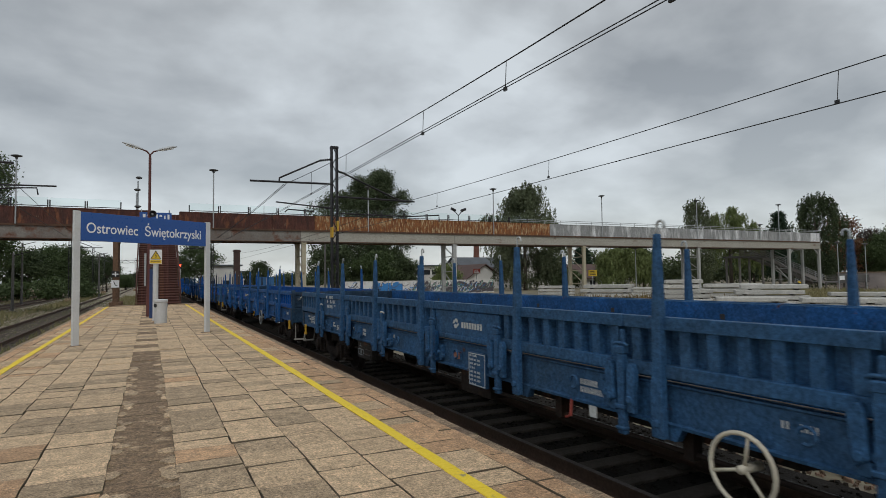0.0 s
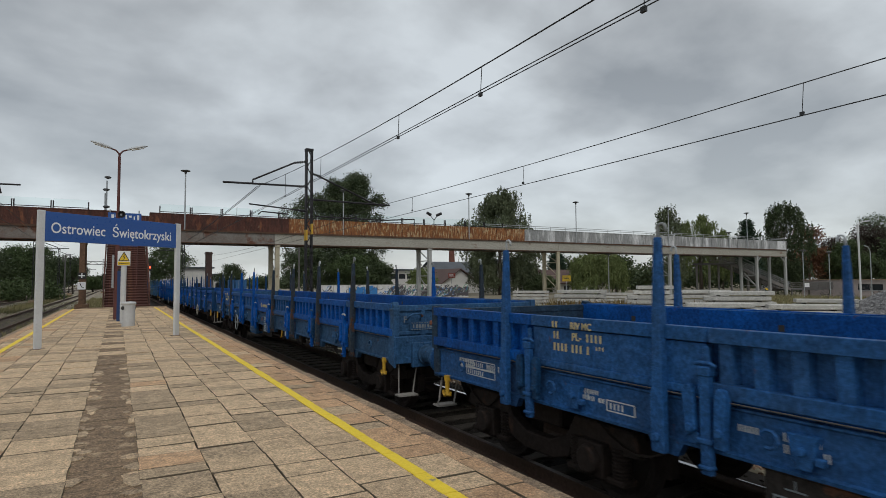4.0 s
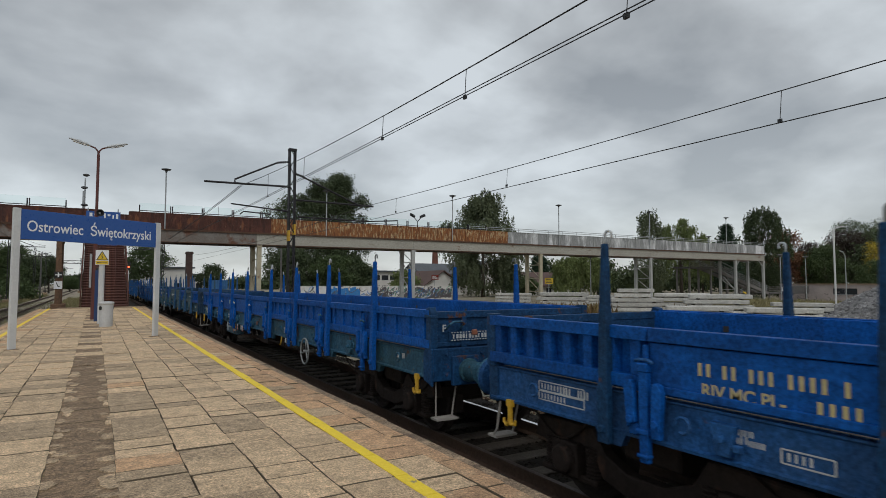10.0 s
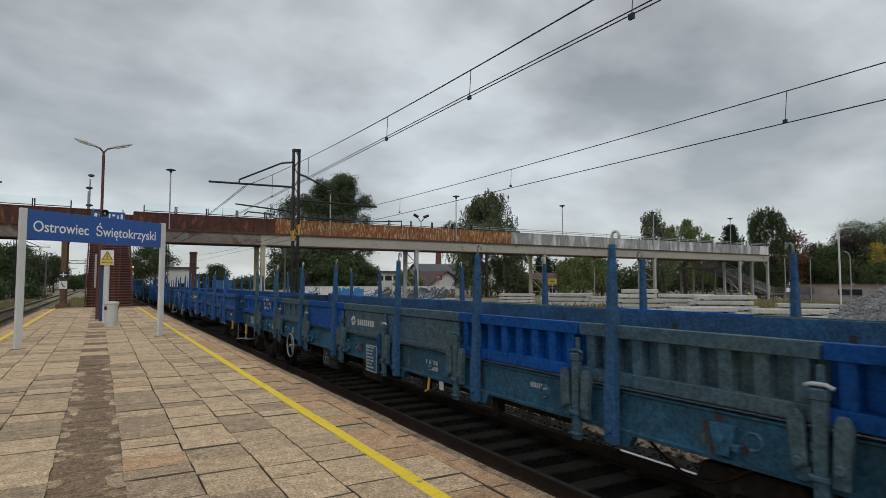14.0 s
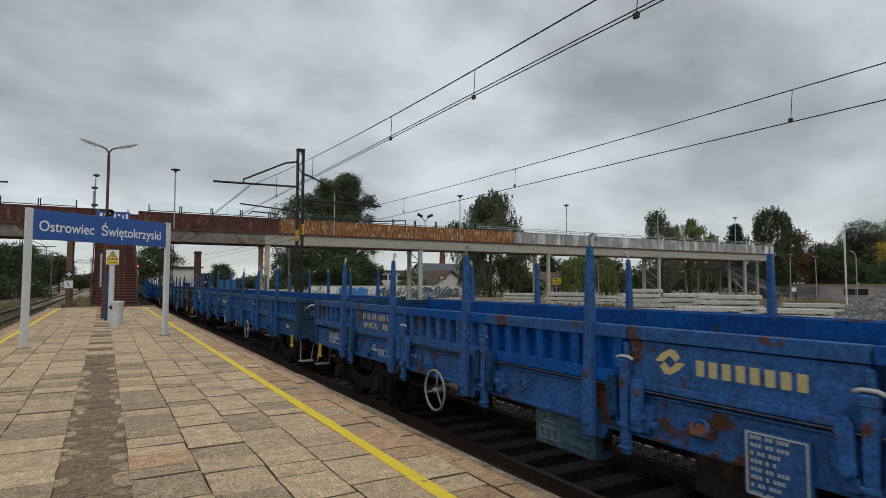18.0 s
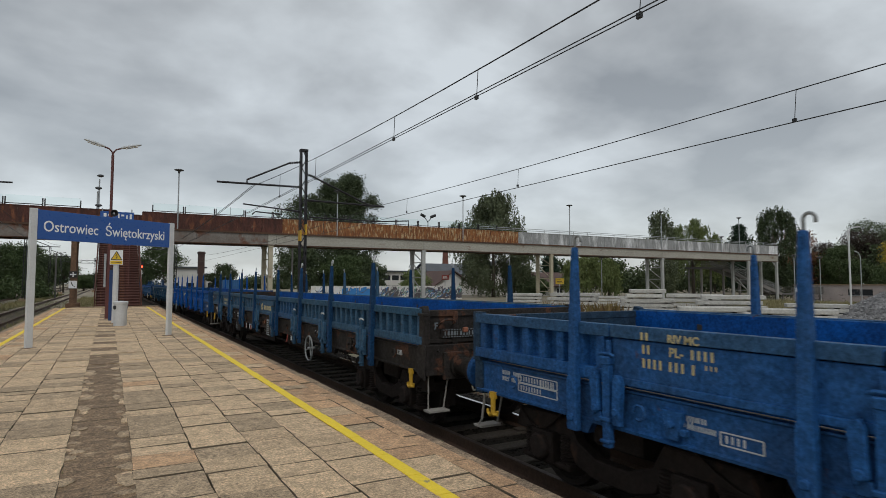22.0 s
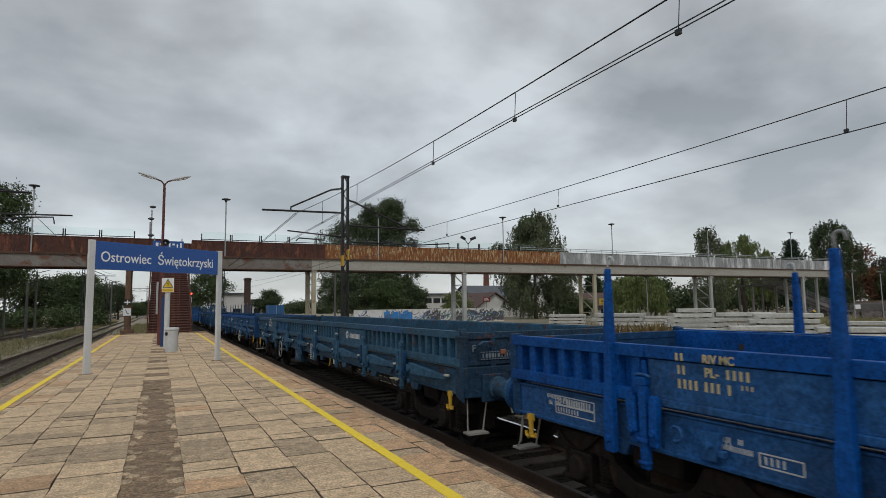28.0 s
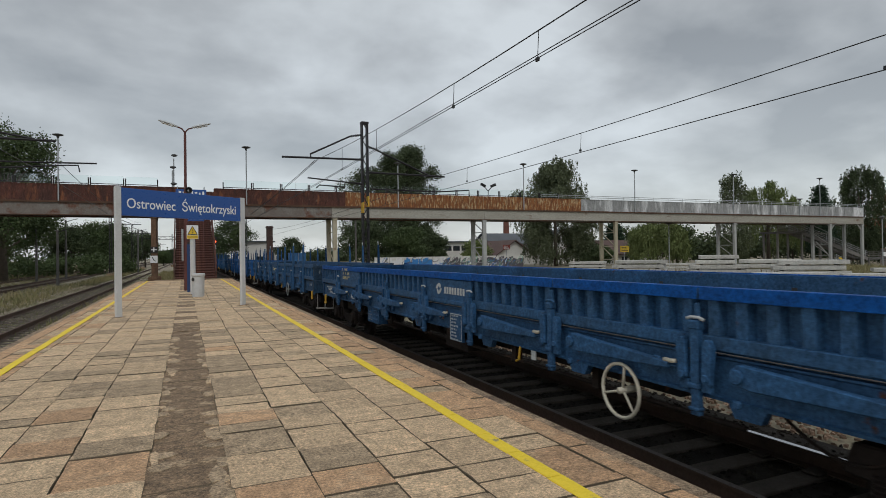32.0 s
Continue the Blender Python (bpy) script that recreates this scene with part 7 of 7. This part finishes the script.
def tree(x, y, top, width, leaf, label, shape="round", base=None, trunk=0.25, count=2600, size=0.34, seed=1, bark="trunk"):
    rng = np.random.default_rng(seed)
    base = ground_z(x, y)
    h = top - base
    ob = empty("tree", pose(x, y, base), label, "tree")
    bm = bmesh.new()
    lean = rng.normal(0, 0.02, 2) * h
    tube(bm, [(0, 0, -0.3), (lean[0] * 0.3, lean[1] * 0.3, h * 0.3), (lean[0], lean[1], h * 0.75)], trunk, 8, r1=trunk * 0.35)
    part("trunk", bm, M[bark], ob, smooth=True)
    blobs, tips = [], []
    hang = 0.0
    w = width / 2
    if shape == "round":
        for k in range(28):
            a, q = rng.uniform(0, 6.28), rng.uniform(0.2, 0.8)
            z = rng.uniform(0.28, 0.88) * h
            s = math.sqrt(max(1 - ((z / h - 0.6) / 0.42) ** 2, 0.1))
            blobs.append((w * q * s * math.cos(a), w * q * s * math.sin(a), z, w * 0.3, w * 0.3, h * 0.10))
        blobs.append((lean[0], lean[1], h * 0.86, w * 0.45, w * 0.45, h * 0.13))
    elif shape in ("poplar", "birch"):
        # many small boughs filling an outline: height share, radius share
        outline = [(0.08, 0.6), (0.3, 0.95), (0.6, 1.0), (0.78, 0.95), (0.9, 0.72), (0.97, 0.4), (1.0, 0.15)] if shape == "poplar" else [(0.1, 0.45), (0.2, 0.8), (0.35, 1.0), (0.55, 1.0), (0.7, 0.92), (0.85, 0.7), (0.95, 0.42), (1.0, 0.15)]
        hang = 0.0 if shape == "poplar" else 0.35
        for k in range(170):
            a, u = rng.uniform(0, 6.28), rng.uniform(0.1, 0.97)
            s = float(np.interp(u, [o[0] for o in outline], [o[1] for o in outline])) * (1 + 0.07 * math.sin(3 * a + seed) + 0.06 * math.sin(14 * u + seed))
            q = math.sqrt(rng.uniform(0.05, 0.9)) * s
            blobs.append((w * q * math.cos(a), w * q * math.sin(a), u * h, w * 0.17, w * 0.17, h * 0.055))
    elif shape == "willow":
        hang = 0.6
        for k in range(90):      # a dome of boughs, from which the strands hang
            a, q = rng.uniform(0, 6.28), math.sqrt(rng.uniform(0.0, 1.0)) * 0.95
            z = h * (0.95 - 0.42 * q * q) - rng.choice((0.0, 0.0, 0.1, 0.22, 0.36)) * h
            blobs.append((w * q * math.cos(a), w * q * math.sin(a), z, w * 0.14, w * 0.14, h * 0.045))
    elif shape == "spruce":
        for k in range(13):
            z = h * (0.2 + 0.78 * k / 13)
            r = w * (1 - (k / 13.5) ** 1.3) + 0.15
            for j in range(7):
                a = j * 0.9 + k * 0.5 + rng.uniform(-0.2, 0.2)
                e = r * rng.uniform(0.7, 1.05)
                for q in (0.3, 0.55, 0.8, 1.0):
                    blobs.append((e * q * math.cos(a), e * q * math.sin(a), z + 0.25 * e * q, 0.3 + 0.12 * e * (1 - q), 0.3 + 0.12 * e * (1 - q), 0.16))
    elif shape == "bush":
        for k in range(8):
            a, q = rng.uniform(0, 6.28), rng.uniform(0.1, 0.7)
            blobs.append((w * q * math.cos(a), w * q * math.sin(a), rng.uniform(0.25, 0.7) * h, w * 0.4, w * 0.4, h * 0.3))
    bm = bmesh.new()
    thin = 0.12 if hang else 0.3
    for cx, cy, cz, rx, ry, rz in blobs[::5 if hang else 2]:
        z0 = cz * 0.62
        tube(bm, [(lean[0] * z0 / h, lean[1] * z0 / h, z0), (cx * 0.5, cy * 0.5, cz * 0.88), (cx, cy, cz)], trunk * thin, 5, r1=0.015)
    part("branchwork", bm, M[bark], ob)
    pts, f = crown_mesh(rng, blobs, count, size, hang)
    leaf_sheet("crown", pts, M[leaf], ob)
    return ob


def build_trees():
    t = tree
    t(32.9, 90, 18.9, 11.2, "leaf_dark", "tall dark green poplar with a dense crown", "poplar", count=46000, size=0.21, seed=3, trunk=0.5)
    t(28.5, 97, 16.5, 10.0, "leaf_dark", "dark green poplar beside a taller one", "poplar", count=12000, size=0.22, seed=4, trunk=0.4)
    t(53.6, 78, 15.9, 14.0, "leaf_birch", "large drooping birch with an airy crown", "birch", count=46000, size=0.18, seed=5, trunk=0.35)
    t(83.4, 70, 14.4, 6.2, "leaf_birch", "slender airy birch with drooping twigs", "birch", count=1500, size=0.17, seed=6, trunk=0.14)
    t(93.0, 71, 13.4, 11.6, "leaf_willow", "round yellow green weeping willow", "willow", count=26000, size=0.17, seed=7, trunk=0.4)
    t(68.7, 72, 6.6, 10.0, "leaf_willow", "low weeping willow under the bridge line", "willow", count=16000, size=0.19, seed=8)
    t(79.0, 78, 6.0, 6.5, "leaf_mid", "dark leafy shrub tree", "round", count=2200, seed=9)
    t(97.8, 65, 12.6, 5.2, "spruce", "small open spruce behind the bridge", "spruce", count=700, size=0.2, seed=10, trunk=0.14)
    t(77.0, 92, 7.0, 4.0, "spruce", "dark conical spruce among the houses", "spruce", count=1800, size=0.26, seed=11)
    t(113.4, 67.8, 16.4, 9.8, "leaf_dark", "big dark weeping birch at the bridge end", "birch", count=24000, size=0.2, seed=12, trunk=0.4)
    t(127.0, 71.0, 13.0, 9.0, "leaf_red", "reddish autumn tree at the wood edge", "round", count=2600, seed=13)
    for k, (x, y, top, w, leaf, sh) in enumerate(((97, 48, 7.6, 9, "leaf_mid", "round"), (101, 52, 8.4, 10, "leaf_copper", "round"), (107, 50, 10.6, 10, "leaf_copper", "round"), (114, 52, 12.8, 11, "leaf_mid", "round"), (122, 50, 13.6, 12, "leaf_birch", "round"), (131, 46, 14.0, 13, "leaf_mid", "round"), (104, 40, 6.2, 8, "leaf_mid", "round"), (110, 36, 6.4, 9, "leaf_dark", "round"), (118, 34, 7.5, 9, "leaf_mid", "round"), (128, 30, 12.0, 12, "leaf_dark", "round"), (96, 56, 6.0, 7, "leaf_dark", "round"), (88, 63, 5.2, 7, "leaf_dark", "round"))):
        t(x * 1.36, y * 1.36, 1.6 + (top - 1.6) * 1.36, w * 1.25, leaf, "broad dense tree of the wood behind the yard", sh, count=10000, size=0.22, seed=20 + k)
    t(126.0, 53.5, 6.0, 9.0, "leaf_mid", "round green tree before the wood", "round", count=6000, size=0.22, seed=39)
    t(129.5, 55.4, 10.3, 3.2, "leaf_yellow", "bright yellow autumn tree", "round", count=900, size=0.26, seed=40)
    # along the sidings
    t(-17.5, 75, 16.0, 13.0, "leaf_mid", "large broad tree beside the sidings", "round", count=20000, size=0.2, seed=41, trunk=0.45)
    t(-27, 78, 15.0, 13.0, "leaf_dark", "large dark tree beside the sidings", "round", count=14000, size=0.22, seed=42, trunk=0.45)
    t(-22.5, 68, 5.6, 8.5, "leaf_red", "dark reddish tree by the far platform", "round", count=3500, size=0.3, seed=43)
    for k, (x, y, top, w) in enumerate(((-17, 112, 7.0, 9), (-13.2, 116, 8.0, 9), (-10.5, 128, 6.4, 7), (-24, 105, 9.5, 11), (-31, 95, 10, 12), (-15.5, 165, 10.5, 12), (-9.6, 172, 8.5, 7), (-6.0, 195, 3.4, 7), (-2.5, 215, 4.6, 8), (2.5, 225, 5.0, 8))):
        t(x, y, top, w, ("leaf_dark", "leaf_mid")[k % 2], "dense green tree beside the line", "round", count=8000, size=0.22, seed=50 + k)
    for k, (x, y, top, w) in enumerate(((-12.5, 100, 2.6, 7), (-9.5, 104, 2.2, 6), (-16, 98, 2.0, 7), (-20, 92, 2.4, 8))):
        t(x, y, top, w, "leaf_mid", "low spreading bush beside the sidings", "bush", count=1300, size=0.28, seed=70 + k, trunk=0.06)
    for k, (x, y, top, w, leaf) in enumerate(((8.6, 118, 9.4, 8.5, "leaf_mid"), (5.5, 130, 6.5, 6, "leaf_dark"), (19.6, 122, 5.4, 6.6, "leaf_dark"), (13.2, 145, 5.4, 4.5, "leaf_mid"), (23.0, 80, 6.6, 7, "leaf_dark"), (28.5, 78, 5.4, 7, "leaf_mid"), (33.5, 80, 4.4, 5, "leaf_dark"), (35.0, 86, 5.0, 5, "leaf_mid"), (38.5, 76, 3.3, 4.5, "leaf_willow"), (62, 84, 6.0, 5, "leaf_dark"), (57.5, 74, 2.2, 4, "leaf_dark"), (60.5, 76, 2.4, 4, "leaf_mid"))):
        t(x, y, top, w, leaf, "leafy tree beyond the footbridge", "round", count=6000, size=0.21, seed=80 + k)
    # far woods all round, joined
    rng = np.random.default_rng(9)
    pts, fs, k = [], [], 0
    for x0, x1, y0, y1, hmin, hmax, n in ((-140, -38, 130, 260, 7, 12, 26), (-40, 60, 260, 330, 3.5, 6.5, 24), (20, 160, 170, 240, 2.6, 5.0, 34), (130, 230, 20, 120, 9, 15, 22), (90, 160, 80, 140, 4.5, 7.5, 18)):
        for j in range(n):
            x, y, top = rng.uniform(x0, x1), rng.uniform(y0, y1), rng.uniform(hmin, hmax)
            p, f = crown_mesh(rng, [(x + rng.normal(0, 2), y + rng.normal(0, 2), YARD + top * q, 4.2, 4.2, top * 0.28) for q in (0.25, 0.5, 0.72)], 900, 0.55)
            pts.append(p)
            fs.append(f + k)
            k += len(p)
    tagged(leaf_sheet("far_woods", np.concatenate(pts), M["leaf_dark"]), "dark green woods on the horizon", "woods", kind="stuff")


def blades(name, areas, height, material, label):
    """Tufts of grass and weeds over rectangles: x0, x1, y0, y1, z, count."""
    rng = np.random.default_rng(len(areas) + int(height * 100))
    vs = []
    for x0, x1, y0, y1, z, n in areas:
        c = np.stack([rng.uniform(x0, x1, n), rng.uniform(y0, y1, n), np.full(n, z - 0.02)], 1)
        a = rng.uniform(0, 6.28, n)
        h = height * rng.uniform(0.4, 1.3, n)
        side = np.stack([np.cos(a), np.sin(a), np.zeros(n)], 1) * (h * 0.12)[:, None]
        tip = np.stack([rng.normal(0, 0.35, n) * h, rng.normal(0, 0.35, n) * h, h], 1)
        vs.append(np.stack([c - side, c + side, c + tip], 1))
    v = np.concatenate(vs)
    f = np.arange(3 * len(v)).reshape(-1, 3)
    tagged(sheet(name, v.reshape(-1, 3).tolist(), f.tolist(), material), label, "grass", kind="stuff")


build_name_sign()
build_lamp()
build_furniture()
build_overhead()
build_lamps()
build_yard()
build_far_buildings()
build_trees()
blades("dry_grass", [(-10.5, -7.6, 22, 44, -0.86, 1500), (-11.0, -8.2, 40, 60, -0.86, 900), (-22, -14.5, 30, 120, -0.86, 6000), (-9.5, -7.6, 60, 140, -0.86, 3000), (-3.6, 0.5, 46, 110, -0.86, 5000), (-4.4, -3.2, 20, 44, -0.8, 700)], 0.35, M["weed"], "dry yellow green weeds between the sidings")
blades("stack_weeds", [(23.4, 25.4, 23.6, 25.6, YARD, 420), (27.4, 28.6, 20.2, 21.4, YARD, 240), (22.6, 24.2, 26.0, 28.0, YARD, 300), (26.2, 27.4, 25.4, 27.0, YARD, 160), (29.6, 31.2, 20.0, 21.4, YARD, 160)], 0.95, M["weed_tall"], "tall dry reddish weeds before the slab stacks")
blades("siding_grass", [(-7.6, -3.6, 20, 90, RAIL - 0.2, 6000), (-15, -7.6, 26, 120, RAIL - 0.24, 18000), (-23, -15, 36, 120, RAIL - 0.24, 14000)], 0.13, M["weed_green"], "short green grass over the sidings")
blades("yard_weeds", [(29.5, 33, 14, 50, YARD, 5000), (46, 74, 20, 46, YARD, 9000), (24, 30, 40, 70, YARD, 4000)], 0.38, M["weed"], "weeds round the slab stacks")

# ---- paving slabs and painted lines, piece by piece ----
COLUMNS = [-2.9, -2.68, -2.2, -1.78, -1.37, -0.88, -0.3, 0.23, 0.76, 1.27, 1.74, 2.23, 2.71, 2.9]


# cross joints of the columns along the middle of the platform, and the start of slabs darker than the rest
JOINTS = {4: (4.4, 4.94, 5.45, 5.95, 6.55, 7.1, 7.63, 8.05, 8.49, 9.05), 5: (3.9, 4.59, 5.28, 5.72, 6.18, 6.86, 7.45, 7.92, 8.39, 8.84),
          7: (3.6, 4.16, 4.85, 5.48, 5.75, 6.19, 6.5, 6.89, 7.53, 8.06, 8.45, 8.87, 9.38, 9.9, 10.4, 10.85), 8: (3.25, 3.78, 4.23, 4.75, 5.36, 5.76, 6.22, 6.64, 7.19, 7.73, 8.42),
          9: (3.4, 3.87, 4.31, 4.93, 5.29, 5.77, 6.23, 6.68, 7.19), 10: (3.1, 3.53, 3.87, 4.47, 5.19, 5.7, 6.18, 6.71, 7.26), 11: (3.3, 3.97, 4.3, 4.9, 5.26, 5.67, 6.08)}
DARKER = {5: (7.45, 7.92), 7: (4.85, 5.48, 7.53, 8.87), 8: (4.23, 5.76), 3: (8.0,)}


def wob(x, y):
    """Sideways wander of a joint along the platform."""
    return 0.008 * math.sin(1.7 * y + 9 * x) + 0.004 * math.sin(5.3 * y + 4 * x)


def build_slabs():
    # slabs with worn, chipped outlines
    units = []
    for k in range(10):
        r = random.Random(300 + k)
        outline = []
        for x, y, dx, dy in ((-0.5, -0.5, 1, 0), (0.5, -0.5, 0, 1), (0.5, 0.5, -1, 0), (-0.5, 0.5, 0, -1)):
            c = r.choice((0.012, 0.02, 0.05))
            outline.append((x + dx * c, y + dy * c))
            for q in (0.3, 0.62):
                d = r.choice((0.0, 0.003, 0.007, 0.014))
                outline.append((x + dx * q - dy * d, y + dy * q + dx * d))
            c = r.choice((0.012, 0.02, 0.04))
            outline.append((x + dx * (1 - c), y + dy * (1 - c)))
        bm = bmesh.new()
        top = [bm.verts.new((x * r.uniform(0.984, 0.995), y * r.uniform(0.984, 0.995), 0.0)) for x, y in outline]
        rim = [bm.verts.new((x, y, -0.008)) for x, y in outline]
        low = [bm.verts.new((x, y, -0.06)) for x, y in outline]
        bm.faces.new(top)
        for p, q in ((rim, top), (low, rim)):
            for i in range(len(outline)):
                j = (i + 1) % len(outline)
                bm.faces.new((p[i], p[j], q[j], q[i])).material_index = 1      # dirt clings to the arrises
        me = finish(bm)
        me.materials.append(None)
        me.materials.append(M["joint"])
        units.append(me)
    paving = empty("paving", pose(0, 0, 0), "old beige concrete paving slabs of the platform", "paving", kind="structure")
    rng = random.Random(77)
    far = {"slab_far": [], "slab_grey_far": [], "slab_dark_far": [], "slab_edge_far": []}
    for ci, (a, b) in enumerate(zip(COLUMNS, COLUMNS[1:])):
        strip = abs(a + 0.3) < 0.01
        edge = ci in (0, len(COLUMNS) - 2)
        y = -29.9 + rng.uniform(0, 0.3)
        while y < 44.0:
            length = rng.choice((0.5, 0.5, 0.5, 0.46, 0.36, 0.3, 0.52)) if not edge else rng.choice((0.75, 1.0))
            if strip:
                length = rng.uniform(0.3, 0.9)
            fixed = JOINTS.get(ci, (99.0,))
            if fixed[0] - 0.6 < y < fixed[-1] - 0.05:
                length = min(j for j in fixed if j > y + 0.04) - y
            gap = rng.choice((0.005, 0.008, 0.012, 0.018)) if not strip else rng.uniform(0.0, 0.006)
            x0, x1 = a + wob(a, y) + rng.uniform(0.0, 0.004), b + wob(b, y) - rng.uniform(0.0, 0.004)
            tilt = rng.uniform(-0.004, 0.004)
            top = rng.uniform(-0.008, 0.004)
            if strip:      # crumbling screed runs under the ragged slab edges
                x0, x1, top = a - 0.03, b + 0.03, rng.uniform(-0.016, -0.01)
            near = 2.5 < y < 12.8 and -3 < a
            kind = "slab_dark" if strip else ("slab_edge" if (edge or (ci in (11,) and rng.random() < 0.6) or (ci in (1, 2) and rng.random() < 0.3)) else "slab")
            if strip and y > 13.5 and rng.random() < 0.6:
                kind = "slab"
            if ci in JOINTS and fixed[0] - 0.1 < y < fixed[-1]:
                kind = "slab_grey" if any(abs(y - d) < 0.06 for d in DARKER.get(ci, ())) else (rng.choice(("slab", "slab", "slab", "slab", "slab", "slab", "slab_grey", "slab_edge")) if kind == "slab" else kind)
            elif kind == "slab" and (rng.random() < 0.16 or (length < 0.37 and rng.random() < 0.5)):
                kind = "slab_grey"
            if near:
                m = Matrix.LocRotScale(((x0 + x1) / 2, y + length / 2, top), Euler((rng.uniform(-0.006, 0.006), rng.uniform(-0.006, 0.006), rng.uniform(-0.012, 0.012))), (x1 - x0, length - gap, 1.0))
                put("slab", rng.choice(units), M[kind], paving, m=m)
            else:
                far[kind + "_far"].append((x0 + 0.005, x1 - 0.005, y, y + length - gap * 0.45, top, tilt))
            y += length
    for key, items in far.items():
        verts, faces = [], []
        for x0, x1, y0, y1, z, t in items:
            n = len(verts)
            verts += [(x0, y0, z - 0.06), (x1, y0, z - 0.06), (x1, y1, z - 0.06), (x0, y1, z - 0.06), (x0, y0, z - t), (x1, y0, z - t), (x1, y1, z + t), (x0, y1, z + t)]
            faces += [tuple(n + i for i in q) for q in ((4, 5, 6, 7), (0, 1, 5, 4), (1, 2, 6, 5), (2, 3, 7, 6), (3, 0, 4, 7))]
        field = sheet("slab_field", verts, faces, M[key], paving)
        field.data.materials.append(M["joint"])
        field.data.polygons.foreach_set("material_index", [0 if k % 5 in (0, 1, 3) else 1 for k in range(len(faces))])
        tagged(field, "old paving slabs further off", kind="stuff")
    # paler broken chunks along the crumbling strip
    for k in range(70):
        y = 2.6 + 10.5 * (k / 70) + rng.uniform(-0.1, 0.1)
        side = rng.choice((-1, 1))
        x = (-0.035 + side * 0.23) + rng.uniform(-0.06, 0.05) * side
        bm = bmesh.new()
        n, rx, ry = rng.choice((6, 7, 8)), rng.uniform(0.04, 0.12), rng.uniform(0.05, 0.2)
        ring = [(rx * rng.uniform(0.6, 1.2) * math.cos(2 * math.pi * i / n), ry * rng.uniform(0.6, 1.2) * math.sin(2 * math.pi * i / n)) for i in range(n)]
        prism(bm, ring, "z", -0.02, 0.0)
        put("slab_chunk", finish(bm), M["slab" if k % 4 == 0 else "slab_grey"], paving, m=pose(x, y, rng.uniform(-0.009, -0.004)))
    # painted lines, a thin film broken at the joints
    for x, words in ((2.265, "yellow safety line"), (-2.37, "yellow safety line")):
        bm = bmesh.new()
        y = -29.9
        while y < 43.8:
            length = rng.uniform(0.45, 0.75)
            w0, w1 = 0.062 + rng.uniform(-0.006, 0.006), 0.062 + rng.uniform(-0.006, 0.006)
            if not (x < 0 and 24 < y < 26 and rng.random() < 0.5):
                box(bm, x - w0, x + w1, y + 0.004, y + length - 0.004, 0.002, 0.0085 + rng.uniform(0, 0.001))
            y += length
        tagged(part("safety_line", bm, M["yellow_line"]), "worn yellow safety line painted on the slabs", "safety line", kind="structure")
    # weeds and moss in the joints
    blades("joint_weeds", [(c - 0.015, c + 0.015, 2, 30, 0.0, 60) for c in COLUMNS[2:-2]] + [(EDGE - 0.2, EDGE, 2, 25, 0.0, 120)], 0.03, M["weed"], "tiny weeds in the paving joints")


build_slabs()


def motions():
    """The train rolls towards the camera and past it; its wheels turn."""
    for n, wagon, turning in WAGONS:
        first = 6.83 + LENGTH * n + 8.92
        walk(wagon, [(t, pose(TRACK, first - run_at(t), RAIL - LIFT)) for t in range(33)])
        for wheel, y in turning:
            rows = []
            for k in range(0, 481):
                t = k / 15
                rows.append((t, pose(0, y, 0.46 + LIFT, math.degrees(run_at(t) / 0.46) % 360)))
            walk(wheel, rows)


motions()
